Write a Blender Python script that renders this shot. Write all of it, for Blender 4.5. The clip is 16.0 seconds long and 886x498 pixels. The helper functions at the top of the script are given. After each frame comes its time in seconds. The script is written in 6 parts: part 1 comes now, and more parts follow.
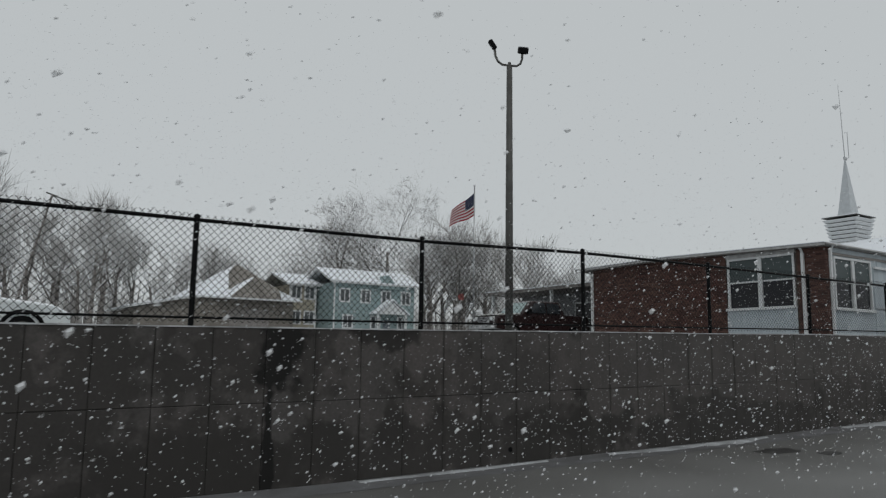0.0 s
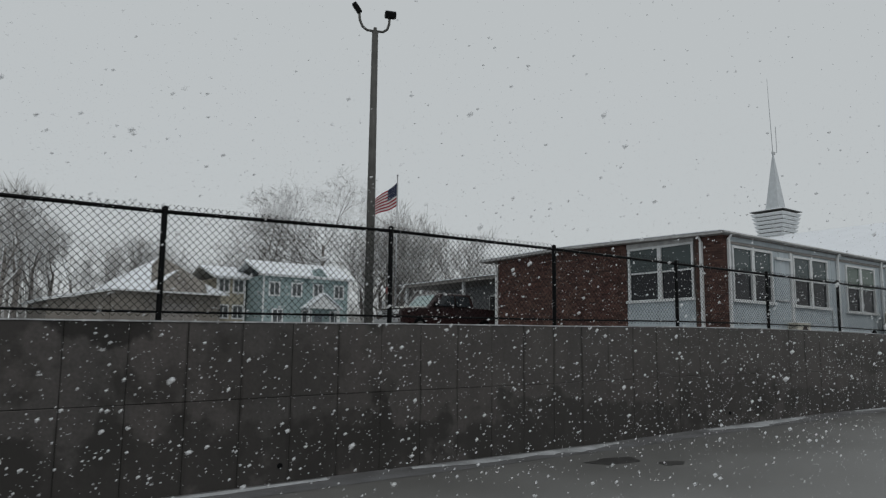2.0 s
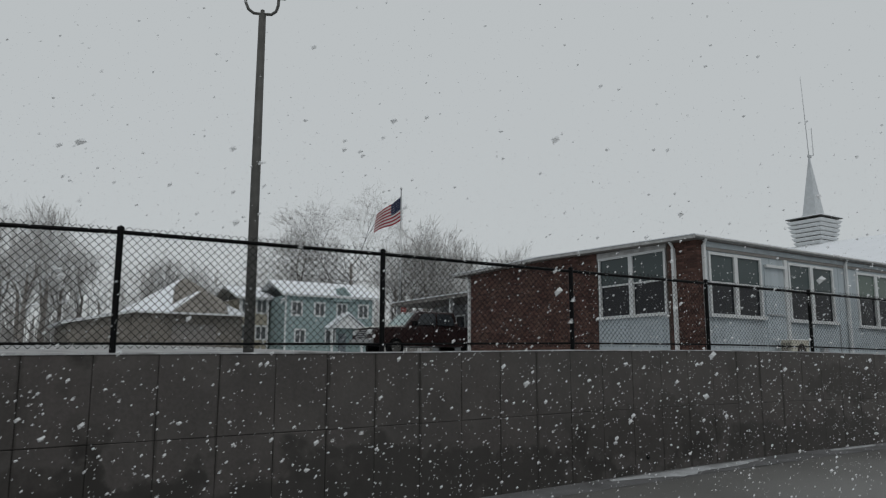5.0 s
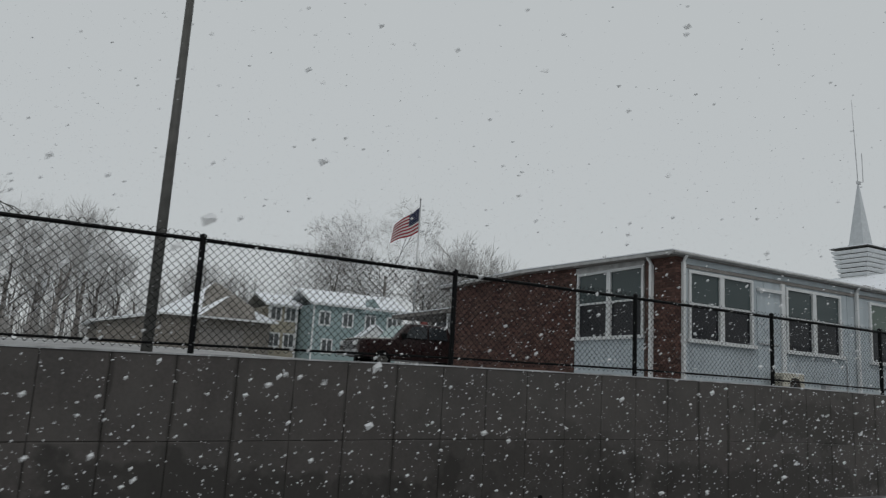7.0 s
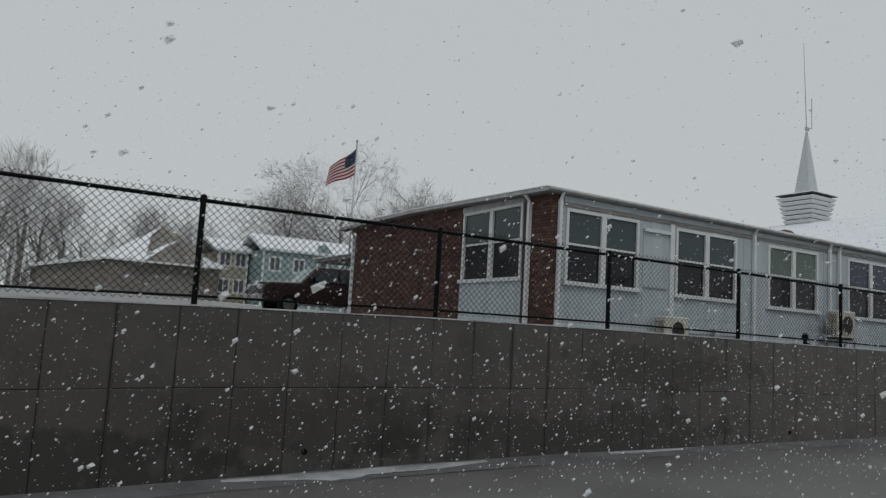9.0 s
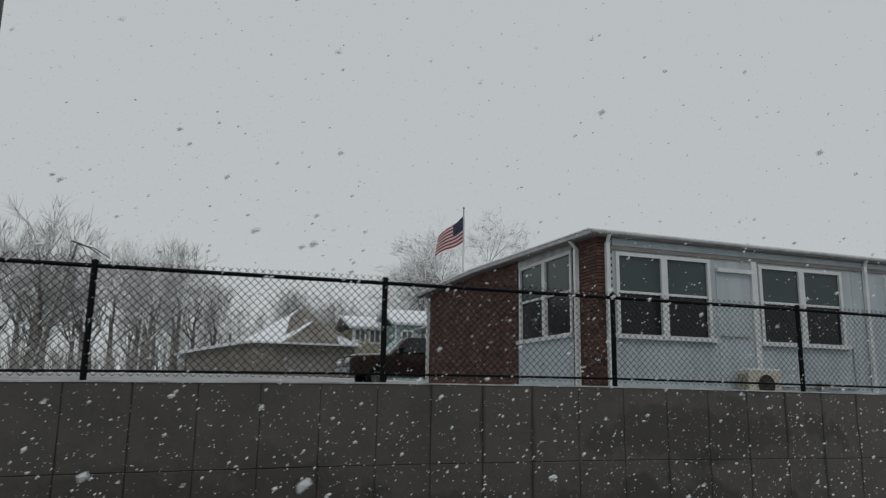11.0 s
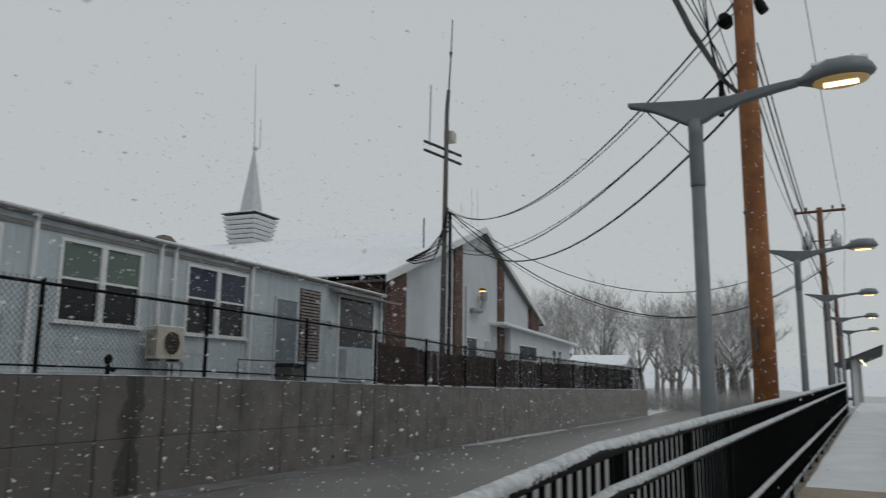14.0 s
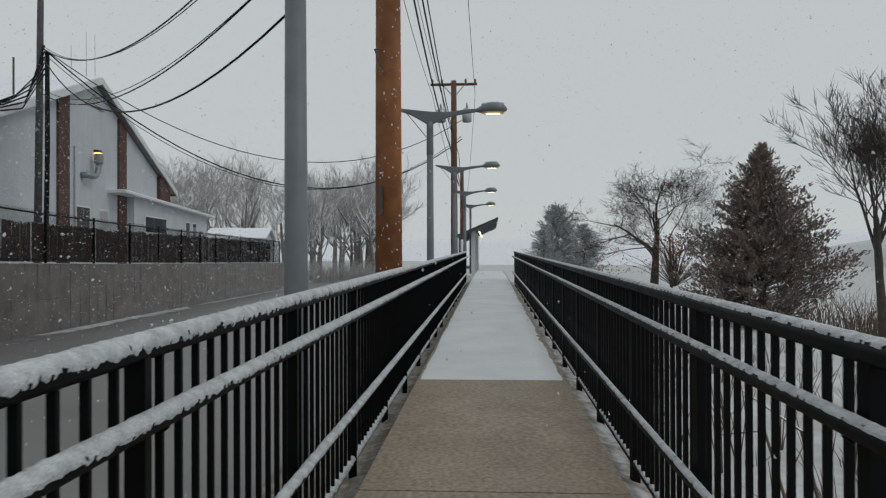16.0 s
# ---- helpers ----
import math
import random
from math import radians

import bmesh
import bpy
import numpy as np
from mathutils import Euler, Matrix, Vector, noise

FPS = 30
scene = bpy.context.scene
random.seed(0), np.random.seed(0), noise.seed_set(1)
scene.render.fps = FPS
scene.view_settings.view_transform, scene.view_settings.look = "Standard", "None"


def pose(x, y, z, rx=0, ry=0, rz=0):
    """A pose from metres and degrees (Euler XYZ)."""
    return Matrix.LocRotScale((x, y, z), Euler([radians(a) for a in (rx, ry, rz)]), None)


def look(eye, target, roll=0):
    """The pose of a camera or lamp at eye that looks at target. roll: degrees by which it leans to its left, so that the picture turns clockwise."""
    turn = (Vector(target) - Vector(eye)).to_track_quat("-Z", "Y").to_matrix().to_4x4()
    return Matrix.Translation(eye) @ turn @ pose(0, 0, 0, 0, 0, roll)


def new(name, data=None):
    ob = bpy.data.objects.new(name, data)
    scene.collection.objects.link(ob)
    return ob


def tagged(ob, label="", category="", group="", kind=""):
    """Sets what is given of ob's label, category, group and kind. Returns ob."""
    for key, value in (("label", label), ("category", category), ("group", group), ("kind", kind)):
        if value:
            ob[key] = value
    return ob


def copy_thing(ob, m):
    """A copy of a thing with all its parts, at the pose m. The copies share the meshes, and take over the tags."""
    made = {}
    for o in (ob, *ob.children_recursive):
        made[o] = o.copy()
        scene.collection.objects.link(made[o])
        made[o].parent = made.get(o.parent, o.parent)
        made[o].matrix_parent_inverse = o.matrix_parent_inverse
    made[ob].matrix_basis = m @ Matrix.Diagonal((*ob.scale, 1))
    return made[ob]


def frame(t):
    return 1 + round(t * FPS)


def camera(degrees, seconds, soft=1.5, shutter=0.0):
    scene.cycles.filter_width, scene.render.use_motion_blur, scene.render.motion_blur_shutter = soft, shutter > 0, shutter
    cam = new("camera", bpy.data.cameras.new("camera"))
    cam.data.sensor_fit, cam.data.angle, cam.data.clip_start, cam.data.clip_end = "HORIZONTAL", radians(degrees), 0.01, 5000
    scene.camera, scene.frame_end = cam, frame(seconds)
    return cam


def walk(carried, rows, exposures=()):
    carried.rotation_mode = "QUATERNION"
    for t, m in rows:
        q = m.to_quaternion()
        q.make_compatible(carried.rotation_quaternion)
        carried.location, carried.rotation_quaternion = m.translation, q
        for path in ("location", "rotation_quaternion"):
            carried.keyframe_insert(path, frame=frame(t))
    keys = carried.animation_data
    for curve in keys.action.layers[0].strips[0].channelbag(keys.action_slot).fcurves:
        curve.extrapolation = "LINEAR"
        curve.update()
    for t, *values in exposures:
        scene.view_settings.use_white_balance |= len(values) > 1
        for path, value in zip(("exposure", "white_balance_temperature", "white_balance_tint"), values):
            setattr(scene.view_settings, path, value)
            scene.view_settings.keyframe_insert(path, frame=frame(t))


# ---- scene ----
cam = camera(60.6, 16.0, soft=1.2, shutter=0.2)
PATH = [
    (0, (0.028, 0.176, 1.236), (1.114, 1.832, 1.518), 0.8),
    (0.5, (0.791, 0.252, 1.229), (1.914, 1.877, 1.545), 0.2),
    (1, (1.495, 0.258, 1.251), (2.644, 1.864, 1.569), 0.5),
    (1.5, (2.221, 0.354, 1.273), (3.395, 1.947, 1.562), 0.8),
    (2, (2.92, 0.431, 1.286), (4.109, 2.016, 1.556), 0.6),
    (2.5, (3.625, 0.515, 1.305), (4.818, 2.103, 1.536), -0.1),
    (3, (4.314, 0.572, 1.343), (5.507, 2.155, 1.612), -0.2),
    (3.2, (4.609, 0.626, 1.37), (5.796, 2.209, 1.66), -0.3),
    (5.3, (7.438, 0.628, 1.5), (8.46, 2.319, 1.808), 0.2),
    (5.5, (7.732, 0.642, 1.497), (8.708, 2.366, 1.772), 0.4),
    (6, (8.438, 0.66, 1.489), (9.311, 2.443, 1.728), 1.0),
    (6.5, (9.157, 0.659, 1.537), (10.062, 2.418, 1.836), 2.7),
    (7, (9.875, 0.66, 1.529), (10.825, 2.383, 1.886), 3.3),
    (7.5, (10.548, 0.559, 1.574), (11.582, 2.23, 1.944), 2.9),
    (8, (11.288, 0.58, 1.579), (12.376, 2.219, 1.938), 2.3),
    (8.5, (12.039, 0.505, 1.604), (13.135, 2.152, 1.896), 2.5),
    (9, (12.655, 0.473, 1.62), (13.68, 2.176, 1.845), 3.3),
    (9.5, (13.301, 0.488, 1.655), (14.202, 2.254, 1.915), 3.0),
    (9.7, (13.551, 0.504, 1.656), (14.405, 2.289, 1.946), 2.5),
    (11.8, (16.607, 0.641, 1.653), (17.229, 2.5, 2.051), 0.7),
    (12, (16.88, 0.666, 1.663), (17.554, 2.511, 2.039), 0.3),
    (12.5, (17.558, 0.781, 1.73), (18.524, 2.501, 2.059), 0.3),
    (13, (18.284, 0.754, 1.718), (19.672, 2.156, 2.043), 0.6),
    (13.5, (18.92, 0.60, 1.80), (20.575, 1.672, 2.132), 1.0),
    (14, (19.679, 0.557, 1.799), (21.504, 1.303, 2.137), 0.6),
    (14.5, (20.443, 0.452, 1.777), (22.396, 0.813, 2.012), 0.3),
    (15, (21.16, 0.426, 1.749), (23.156, 0.512, 1.833), 1.0),
    (15.5, (21.864, 0.359, 1.747), (23.863, 0.313, 1.791), 0.2),
    (16, (22.605, 0.369, 1.752), (24.6, 0.232, 1.765), -0.2),
]
walk(cam, [(t, look(eye, target, roll)) for t, eye, target, roll in PATH], [(0, 0.03), (12.8, 0.0), (14.8, 0.02), (16, 0.10)])

# ---- light: an overcast, snowing sky ----
world = bpy.data.worlds.new("overcast_sky")
scene.world = world
world.use_nodes = True
wn, wl = world.node_tree.nodes, world.node_tree.links
wn.clear()
sky = wn.new("ShaderNodeTexSky")
sky.sky_type, sky.sun_disc = "NISHITA", False
sky.sun_elevation, sky.sun_rotation = radians(40), radians(200)
cloud = wn.new("ShaderNodeMix")
cloud.data_type = "RGBA"
cloud.inputs[0].default_value = 0.97
cloud.inputs[7].default_value = (4.93, 5.20, 5.29, 1)
back = wn.new("ShaderNodeBackground")
back.inputs[1].default_value = 0.1
wout = wn.new("ShaderNodeOutputWorld")
wl.new(sky.outputs[0], cloud.inputs[6])
wl.new(cloud.outputs[2], back.inputs[0])
wl.new(back.outputs[0], wout.inputs[0])
sun_data = bpy.data.lights.new("sun", "SUN")
sun_data.energy, sun_data.angle, sun_data.color = 0.5, radians(25), (1.0, 0.97, 0.93)
sun = new("sun", sun_data)
sun.matrix_world = look((0, 0, 40), (12, 30, 0))

# ---- materials ----
def material(name, base, rough=0.7, metal=0.0, vary=0.25, scale=3.0, fine=40.0, bump=0.15, tint=None, snow=0.0, spec=0.4, coords="Object", random_amount=0.0, streak=0.0):
    """A worn surface: two scales of colour variation, fine relief, and snow on what faces up."""
    m = bpy.data.materials.new(name)
    m.use_nodes = True
    n, l = m.node_tree.nodes, m.node_tree.links
    bsdf = n["Principled BSDF"]
    bsdf.inputs["Metallic"].default_value = metal
    bsdf.inputs["Specular IOR Level"].default_value = spec
    tc = n.new("ShaderNodeTexCoord")
    big, small = n.new("ShaderNodeTexNoise"), n.new("ShaderNodeTexNoise")
    big.inputs["Scale"].default_value, big.inputs["Detail"].default_value = scale, 5
    small.inputs["Scale"].default_value, small.inputs["Detail"].default_value = fine, 4
    src = tc.outputs[coords]
    l.new(src, big.inputs["Vector"]), l.new(src, small.inputs["Vector"])
    mix = n.new("ShaderNodeMix")
    mix.data_type = "RGBA"
    other = tint or tuple(c * (1 - vary) for c in base)
    mix.inputs[6].default_value, mix.inputs[7].default_value = (*base, 1), (*other, 1)
    ramp = n.new("ShaderNodeMapRange")
    ramp.inputs[1].default_value, ramp.inputs[2].default_value = 0.35, 0.65
    l.new(big.outputs[0], ramp.inputs[0]), l.new(ramp.outputs[0], mix.inputs[0])
    hs = n.new("ShaderNodeHueSaturation")
    val = n.new("ShaderNodeMapRange")
    val.inputs[3].default_value, val.inputs[4].default_value = 1 - vary * 0.7, 1 + vary * 0.7
    l.new(small.outputs[0], val.inputs[0])
    if random_amount:
        info = n.new("ShaderNodeObjectInfo")
        rnd = n.new("ShaderNodeMapRange")
        rnd.inputs[3].default_value, rnd.inputs[4].default_value = 1 - random_amount, 1 + random_amount
        l.new(info.outputs["Random"], rnd.inputs[0])
        mul = n.new("ShaderNodeMath")
        mul.operation = "MULTIPLY"
        l.new(val.outputs[0], mul.inputs[0]), l.new(rnd.outputs[0], mul.inputs[1])
        l.new(mul.outputs[0], hs.inputs["Value"])
    else:
        l.new(val.outputs[0], hs.inputs["Value"])
    l.new(mix.outputs[2], hs.inputs["Color"])
    colour = hs.outputs[0]
    if streak:
        wav = n.new("ShaderNodeTexNoise")
        mp = n.new("ShaderNodeMapping")
        mp.inputs["Scale"].default_value = (2.2, 2.2, 0.22)
        l.new(src, mp.inputs[0]), l.new(mp.outputs[0], wav.inputs["Vector"])
        wav.inputs["Scale"].default_value, wav.inputs["Detail"].default_value = 1.6, 6
        sr = n.new("ShaderNodeMapRange")
        sr.inputs[1].default_value, sr.inputs[2].default_value, sr.inputs[3].default_value, sr.inputs[4].default_value = 0.45, 0.72, 0, streak
        l.new(wav.outputs[0], sr.inputs[0])
        sm = n.new("ShaderNodeMix")
        sm.data_type = "RGBA"
        sm.inputs[7].default_value = (*[c * 0.35 for c in base], 1)
        l.new(sr.outputs[0], sm.inputs[0]), l.new(colour, sm.inputs[6])
        colour = sm.outputs[2]
    rr = n.new("ShaderNodeMapRange")
    rr.inputs[3].default_value, rr.inputs[4].default_value = max(0.03, rough - 0.12), min(1, rough + 0.12)
    l.new(big.outputs[0], rr.inputs[0])
    if snow:
        geo = n.new("ShaderNodeNewGeometry")
        sep = n.new("ShaderNodeSeparateXYZ")
        l.new(geo.outputs["Normal"], sep.inputs[0])
        ad = n.new("ShaderNodeMath")
        ad.operation = "MULTIPLY_ADD"
        ad.inputs[1].default_value, ad.inputs[2].default_value = 0.9, 0
        l.new(small.outputs[0], ad.inputs[0])
        ad2 = n.new("ShaderNodeMath")
        l.new(ad.outputs[0], ad2.inputs[0]), l.new(sep.outputs[2], ad2.inputs[1])
        sr2 = n.new("ShaderNodeMapRange")
        sr2.inputs[1].default_value, sr2.inputs[2].default_value = 1.35 - snow, 1.6 - snow
        l.new(ad2.outputs[0], sr2.inputs[0])
        sn = n.new("ShaderNodeMix")
        sn.data_type = "RGBA"
        sn.inputs[7].default_value = (0.80, 0.83, 0.86, 1)
        l.new(sr2.outputs[0], sn.inputs[0]), l.new(colour, sn.inputs[6])
        colour = sn.outputs[2]
    l.new(colour, bsdf.inputs["Base Color"])
    l.new(rr.outputs[0], bsdf.inputs["Roughness"])
    if bump:
        bp = n.new("ShaderNodeBump")
        bp.inputs["Strength"].default_value, bp.inputs["Distance"].default_value = bump, 0.01
        l.new(small.outputs[0], bp.inputs["Height"])
        l.new(bp.outputs[0], bsdf.inputs["Normal"])
    return m


CONCRETE = material("wet_concrete", (0.084, 0.0745, 0.0715), 0.75, vary=0.55, scale=0.8, fine=26, tint=(0.070, 0.066, 0.064), streak=0.28)

def add_stain_or_haze(m, centre, size, strength, colour=(0.018, 0.016, 0.014), soft=0.0):
    """A patch of its own shape at one place of a surface: stain, broad tone or painted haze."""
    n, l = m.node_tree.nodes, m.node_tree.links
    b = n["Principled BSDF"]
    old = b.inputs["Base Color"].links[0].from_socket
    tc, mp, ns = n.new("ShaderNodeTexCoord"), n.new("ShaderNodeMapping"), n.new("ShaderNodeTexNoise")
    mp.vector_type = "TEXTURE"
    mp.inputs["Location"].default_value, mp.inputs["Scale"].default_value = centre, size
    ns.inputs["Scale"].default_value, ns.inputs["Detail"].default_value = 2.2, 6
    l.new(tc.outputs["Object"], mp.inputs[0]), l.new(tc.outputs["Object"], ns.inputs["Vector"])
    ln = n.new("ShaderNodeVectorMath")
    ln.operation = "LENGTH"
    l.new(mp.outputs[0], ln.inputs[0])
    ad = n.new("ShaderNodeMath")
    ad.operation = "MULTIPLY_ADD"
    ad.inputs[1].default_value = 3.2
    l.new(ns.outputs[0], ad.inputs[0]), l.new(ln.outputs["Value"], ad.inputs[2])
    mr = n.new("ShaderNodeMapRange")
    mr.inputs[1].default_value, mr.inputs[2].default_value, mr.inputs[3].default_value, mr.inputs[4].default_value = 2.35 - 0.5 * soft, 2.65 + soft, strength, 0.0
    l.new(ad.outputs[0], mr.inputs[0])
    mx = n.new("ShaderNodeMix")
    mx.data_type = "RGBA"
    mx.inputs[7].default_value = (*colour, 1)
    l.new(mr.outputs[0], mx.inputs[0]), l.new(old, mx.inputs[6]), l.new(mx.outputs[2], b.inputs["Base Color"])


def add_joint_dirt(m, first, pitch):
    """Water streaks that run down some of the wall's joints: patchy, wide here and thin there."""
    n, l = m.node_tree.nodes, m.node_tree.links
    b = n["Principled BSDF"]
    old = b.inputs["Base Color"].links[0].from_socket

    def calc(op, a, c=None):
        q = n.new("ShaderNodeMath")
        q.operation = op
        for i, v in enumerate((a, c)):
            if isinstance(v, (int, float)):
                q.inputs[i].default_value = v
            elif v is not None:
                l.new(v, q.inputs[i])
        return q.outputs[0]

    tc, sep = n.new("ShaderNodeTexCoord"), n.new("ShaderNodeSeparateXYZ")
    l.new(tc.outputs["Object"], sep.inputs[0])
    wob, patch, rag = n.new("ShaderNodeTexNoise"), n.new("ShaderNodeTexNoise"), n.new("ShaderNodeTexNoise")
    for q, sc, squash in ((wob, 1.6, 1.0), (patch, 1.1, 0.55), (rag, 26.0, 0.25)):
        mp = n.new("ShaderNodeMapping")
        mp.inputs["Scale"].default_value = (1, 1, squash)
        l.new(tc.outputs["Object"], mp.inputs[0]), l.new(mp.outputs[0], q.inputs["Vector"])
        q.inputs["Scale"].default_value, q.inputs["Detail"].default_value = sc, 4
    x = calc("ADD", sep.outputs[0], calc("MULTIPLY", calc("SUBTRACT", wob.outputs[0], 0.5), 0.09))
    u = calc("FRACT", calc("ADD", calc("DIVIDE", calc("SUBTRACT", x, first), pitch), 100.5))
    dist = calc("MULTIPLY", calc("ABSOLUTE", calc("SUBTRACT", u, 0.5)), pitch)
    dist = calc("ADD", dist, calc("MULTIPLY", calc("SUBTRACT", rag.outputs[0], 0.5), 0.035))
    wide = calc("MULTIPLY", calc("MAXIMUM", calc("SUBTRACT", patch.outputs[0], 0.42), 0.0), 0.16)
    mr = n.new("ShaderNodeMapRange")
    mr.inputs[1].default_value, mr.inputs[2].default_value, mr.inputs[3].default_value, mr.inputs[4].default_value = -0.012, 0.010, 0.6, 0.0
    l.new(calc("SUBTRACT", dist, wide), mr.inputs[0])
    mx = n.new("ShaderNodeMix")
    mx.data_type = "RGBA"
    mx.inputs[7].default_value = (0.021, 0.019, 0.017, 1)
    l.new(mr.outputs[0], mx.inputs[0]), l.new(old, mx.inputs[6]), l.new(mx.outputs[2], b.inputs["Base Color"])


# a broad, slightly paler stretch along the middle of the wall
add_stain_or_haze(CONCRETE, (19.0, 8.8, 0.9), (9.0, 1, 4.5), 0.14, (0.135, 0.126, 0.119), 0.8)
# snowfall haze over the far wall, painted as paler concrete
add_stain_or_haze(CONCRETE, (68.0, 8.8, 1.0), (24.0, 1, 6.0), 1.0, (0.20, 0.190, 0.180), 1.5)
# a broad, darker stretch in front of it
add_stain_or_haze(CONCRETE, (15.0, 8.8, 0.5), (7.5, 1, 4.0), 0.5, (0.042, 0.038, 0.036), 1.2)
add_joint_dirt(CONCRETE, 0.72, 0.625)
# broad darker tone at the wall's left end and along its lower panels
add_stain_or_haze(CONCRETE, (-2.5, 8.8, 0.7), (7.5, 1, 3.0), 0.70, (0.026, 0.024, 0.022))
add_stain_or_haze(CONCRETE, (5.5, 8.8, 0.0), (5.5, 1, 0.5), 0.75, (0.028, 0.026, 0.024))
add_stain_or_haze(CONCRETE, (12.0, 8.8, 0.05), (4.5, 1, 0.5), 0.75, (0.030, 0.028, 0.026))
add_stain_or_haze(CONCRETE, (20.0, 8.8, 0.3), (3.0, 1, 0.5), 0.6, (0.032, 0.030, 0.028))
add_stain_or_haze(CONCRETE, (6.6, 8.8, 1.05), (1.6, 1, 0.5), 0.35)
add_stain_or_haze(CONCRETE, (16.0, 8.8, 0.5), (2.2, 1, 0.5), 0.4)
add_stain_or_haze(CONCRETE, (22.0, 8.8, 1.3), (1.8, 1, 0.35), 0.4)
add_stain_or_haze(CONCRETE, (3.40, 8.8, 1.12), (0.26, 1, 0.42), 1.0, (0.005, 0.0045, 0.004))
add_stain_or_haze(CONCRETE, (3.29, 8.8, 0.35), (0.085, 1, 1.2), 1.0, (0.006, 0.0055, 0.005))
add_stain_or_haze(CONCRETE, (4.85, 8.8, 1.48), (0.6, 1, 0.22), 0.8, (0.010, 0.009, 0.008))
add_stain_or_haze(CONCRETE, (7.6, 8.8, 0.35), (0.9, 1, 0.25), 0.35)
add_stain_or_haze(CONCRETE, (28.2, 8.8, 0.8), (0.22, 1, 1.4), 0.7)
DECK = material("deck_concrete", (0.262, 0.214, 0.156), 0.6, vary=1.3, scale=2.6, fine=36, tint=(0.222, 0.180, 0.130), spec=0.5, bump=0.25)
ROAD = material("wet_asphalt", (0.12, 0.119, 0.115), 0.42, vary=0.25, scale=0.5, fine=60, tint=(0.16, 0.159, 0.155), spec=0.4)
SNOW = material("snow", (0.80, 0.83, 0.87), 0.85, vary=0.05, scale=0.6, fine=25, bump=0.35, spec=0.2)
CRUST = material("wet_snow_crust", (0.64, 0.67, 0.69), 0.85, vary=0.55, scale=22, fine=170, tint=(0.44, 0.465, 0.485), bump=0.9, spec=0.25)
GRASS = material("snowy_ground", (0.42, 0.42, 0.41), 0.9, vary=0.35, scale=0.9, fine=9, tint=(0.58, 0.595, 0.61), bump=0.5, spec=0.1)
BLACK = material("black_paint", (0.0045, 0.005, 0.0055), 0.5, vary=0.3, scale=8, fine=90, bump=0.05, spec=0.10)
GREY = material("grey_painted_steel", (0.16, 0.18, 0.195), 0.5, vary=0.15, scale=5, fine=80, bump=0.05)
DARKPOLE = material("dark_weathered_steel", (0.085, 0.085, 0.08), 0.6, vary=0.3, scale=4, fine=60, bump=0.1)
POLEWOOD = material("treated_pole_wood", (0.30, 0.125, 0.045), 0.75, vary=0.35, scale=3, fine=50, tint=(0.2, 0.075, 0.03), bump=0.4, streak=0.5)
OLDWOOD = material("old_pole_wood", (0.16, 0.085, 0.055), 0.85, vary=0.3, scale=3, fine=50, bump=0.4)
BRICK = material("red_brick", (0.092, 0.050, 0.040), 0.85, vary=0.35, scale=1.2, fine=40, tint=(0.075, 0.035, 0.029), bump=0.3, random_amount=0.45)
MORTAR = material("mortar", (0.075, 0.055, 0.046), 0.9, vary=0.2)
PANEL = material("pale_painted_panel", (0.43, 0.485, 0.52), 0.6, vary=0.08, scale=1.2, fine=40, bump=0.05, streak=0.28)
STUCCO = material("pale_stucco", (0.50, 0.535, 0.56), 0.85, vary=0.09, scale=0.4, fine=12, bump=0.2, streak=0.15)
WHITE = material("white_trim", (0.64, 0.66, 0.67), 0.5, vary=0.10, scale=3, fine=40, bump=0.03)
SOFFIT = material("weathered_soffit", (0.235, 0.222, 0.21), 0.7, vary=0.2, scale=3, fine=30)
METAL = material("galvanised_metal", (0.45, 0.46, 0.47), 0.35, metal=0.8, vary=0.15, scale=6, fine=60, bump=0.05)
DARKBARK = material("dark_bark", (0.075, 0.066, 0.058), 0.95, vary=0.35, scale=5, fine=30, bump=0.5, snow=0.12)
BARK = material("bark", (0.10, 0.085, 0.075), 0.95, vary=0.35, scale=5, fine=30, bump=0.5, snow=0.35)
# bark and twigs for far trees: snow on top, distance haze mixed into the base colour
FARBARK = material("snowy_hazed_bark", (0.21, 0.195, 0.182), 0.95, vary=0.3, scale=2, fine=10, bump=0.3, snow=0.8)
TWIG = material("snowy_hazed_twigs", (0.31, 0.302, 0.294), 0.95, vary=0.25, scale=0.08, fine=4, bump=0.0, snow=0.58, tint=(0.40, 0.39, 0.378))


def glass_material(name, tint, rough=0.06):
    m = bpy.data.materials.new(name)
    m.use_nodes = True
    b = m.node_tree.nodes["Principled BSDF"]
    b.inputs["Base Color"].default_value = (*tint, 1)
    b.inputs["Roughness"].default_value = rough
    b.inputs["Specular IOR Level"].default_value = 0.32
    return m


GLASS = glass_material("dark_window_glass", (0.008, 0.009, 0.013))
CARGLASS = glass_material("car_glass", (0.03, 0.035, 0.04), 0.1)


def glow(name, colour, strength):
    m = bpy.data.materials.new(name)
    m.use_nodes = True
    b = m.node_tree.nodes["Principled BSDF"]
    b.inputs["Base Color"].default_value = (0.9, 0.85, 0.7, 1)
    b.inputs["Emission Color"].default_value = (*colour, 1)
    b.inputs["Emission Strength"].default_value = strength
    return m


LED = glow("lit_lamp_panel", (1.0, 0.80, 0.42), 3.4)
# faint emission stands in for the LED's light falling through the lens
LENS = glow("warm_lamp_lens", (1.0, 0.62, 0.16), 0.16)
LENS.node_tree.nodes["Principled BSDF"].inputs["Base Color"].default_value = (0.23, 0.20, 0.15, 1)

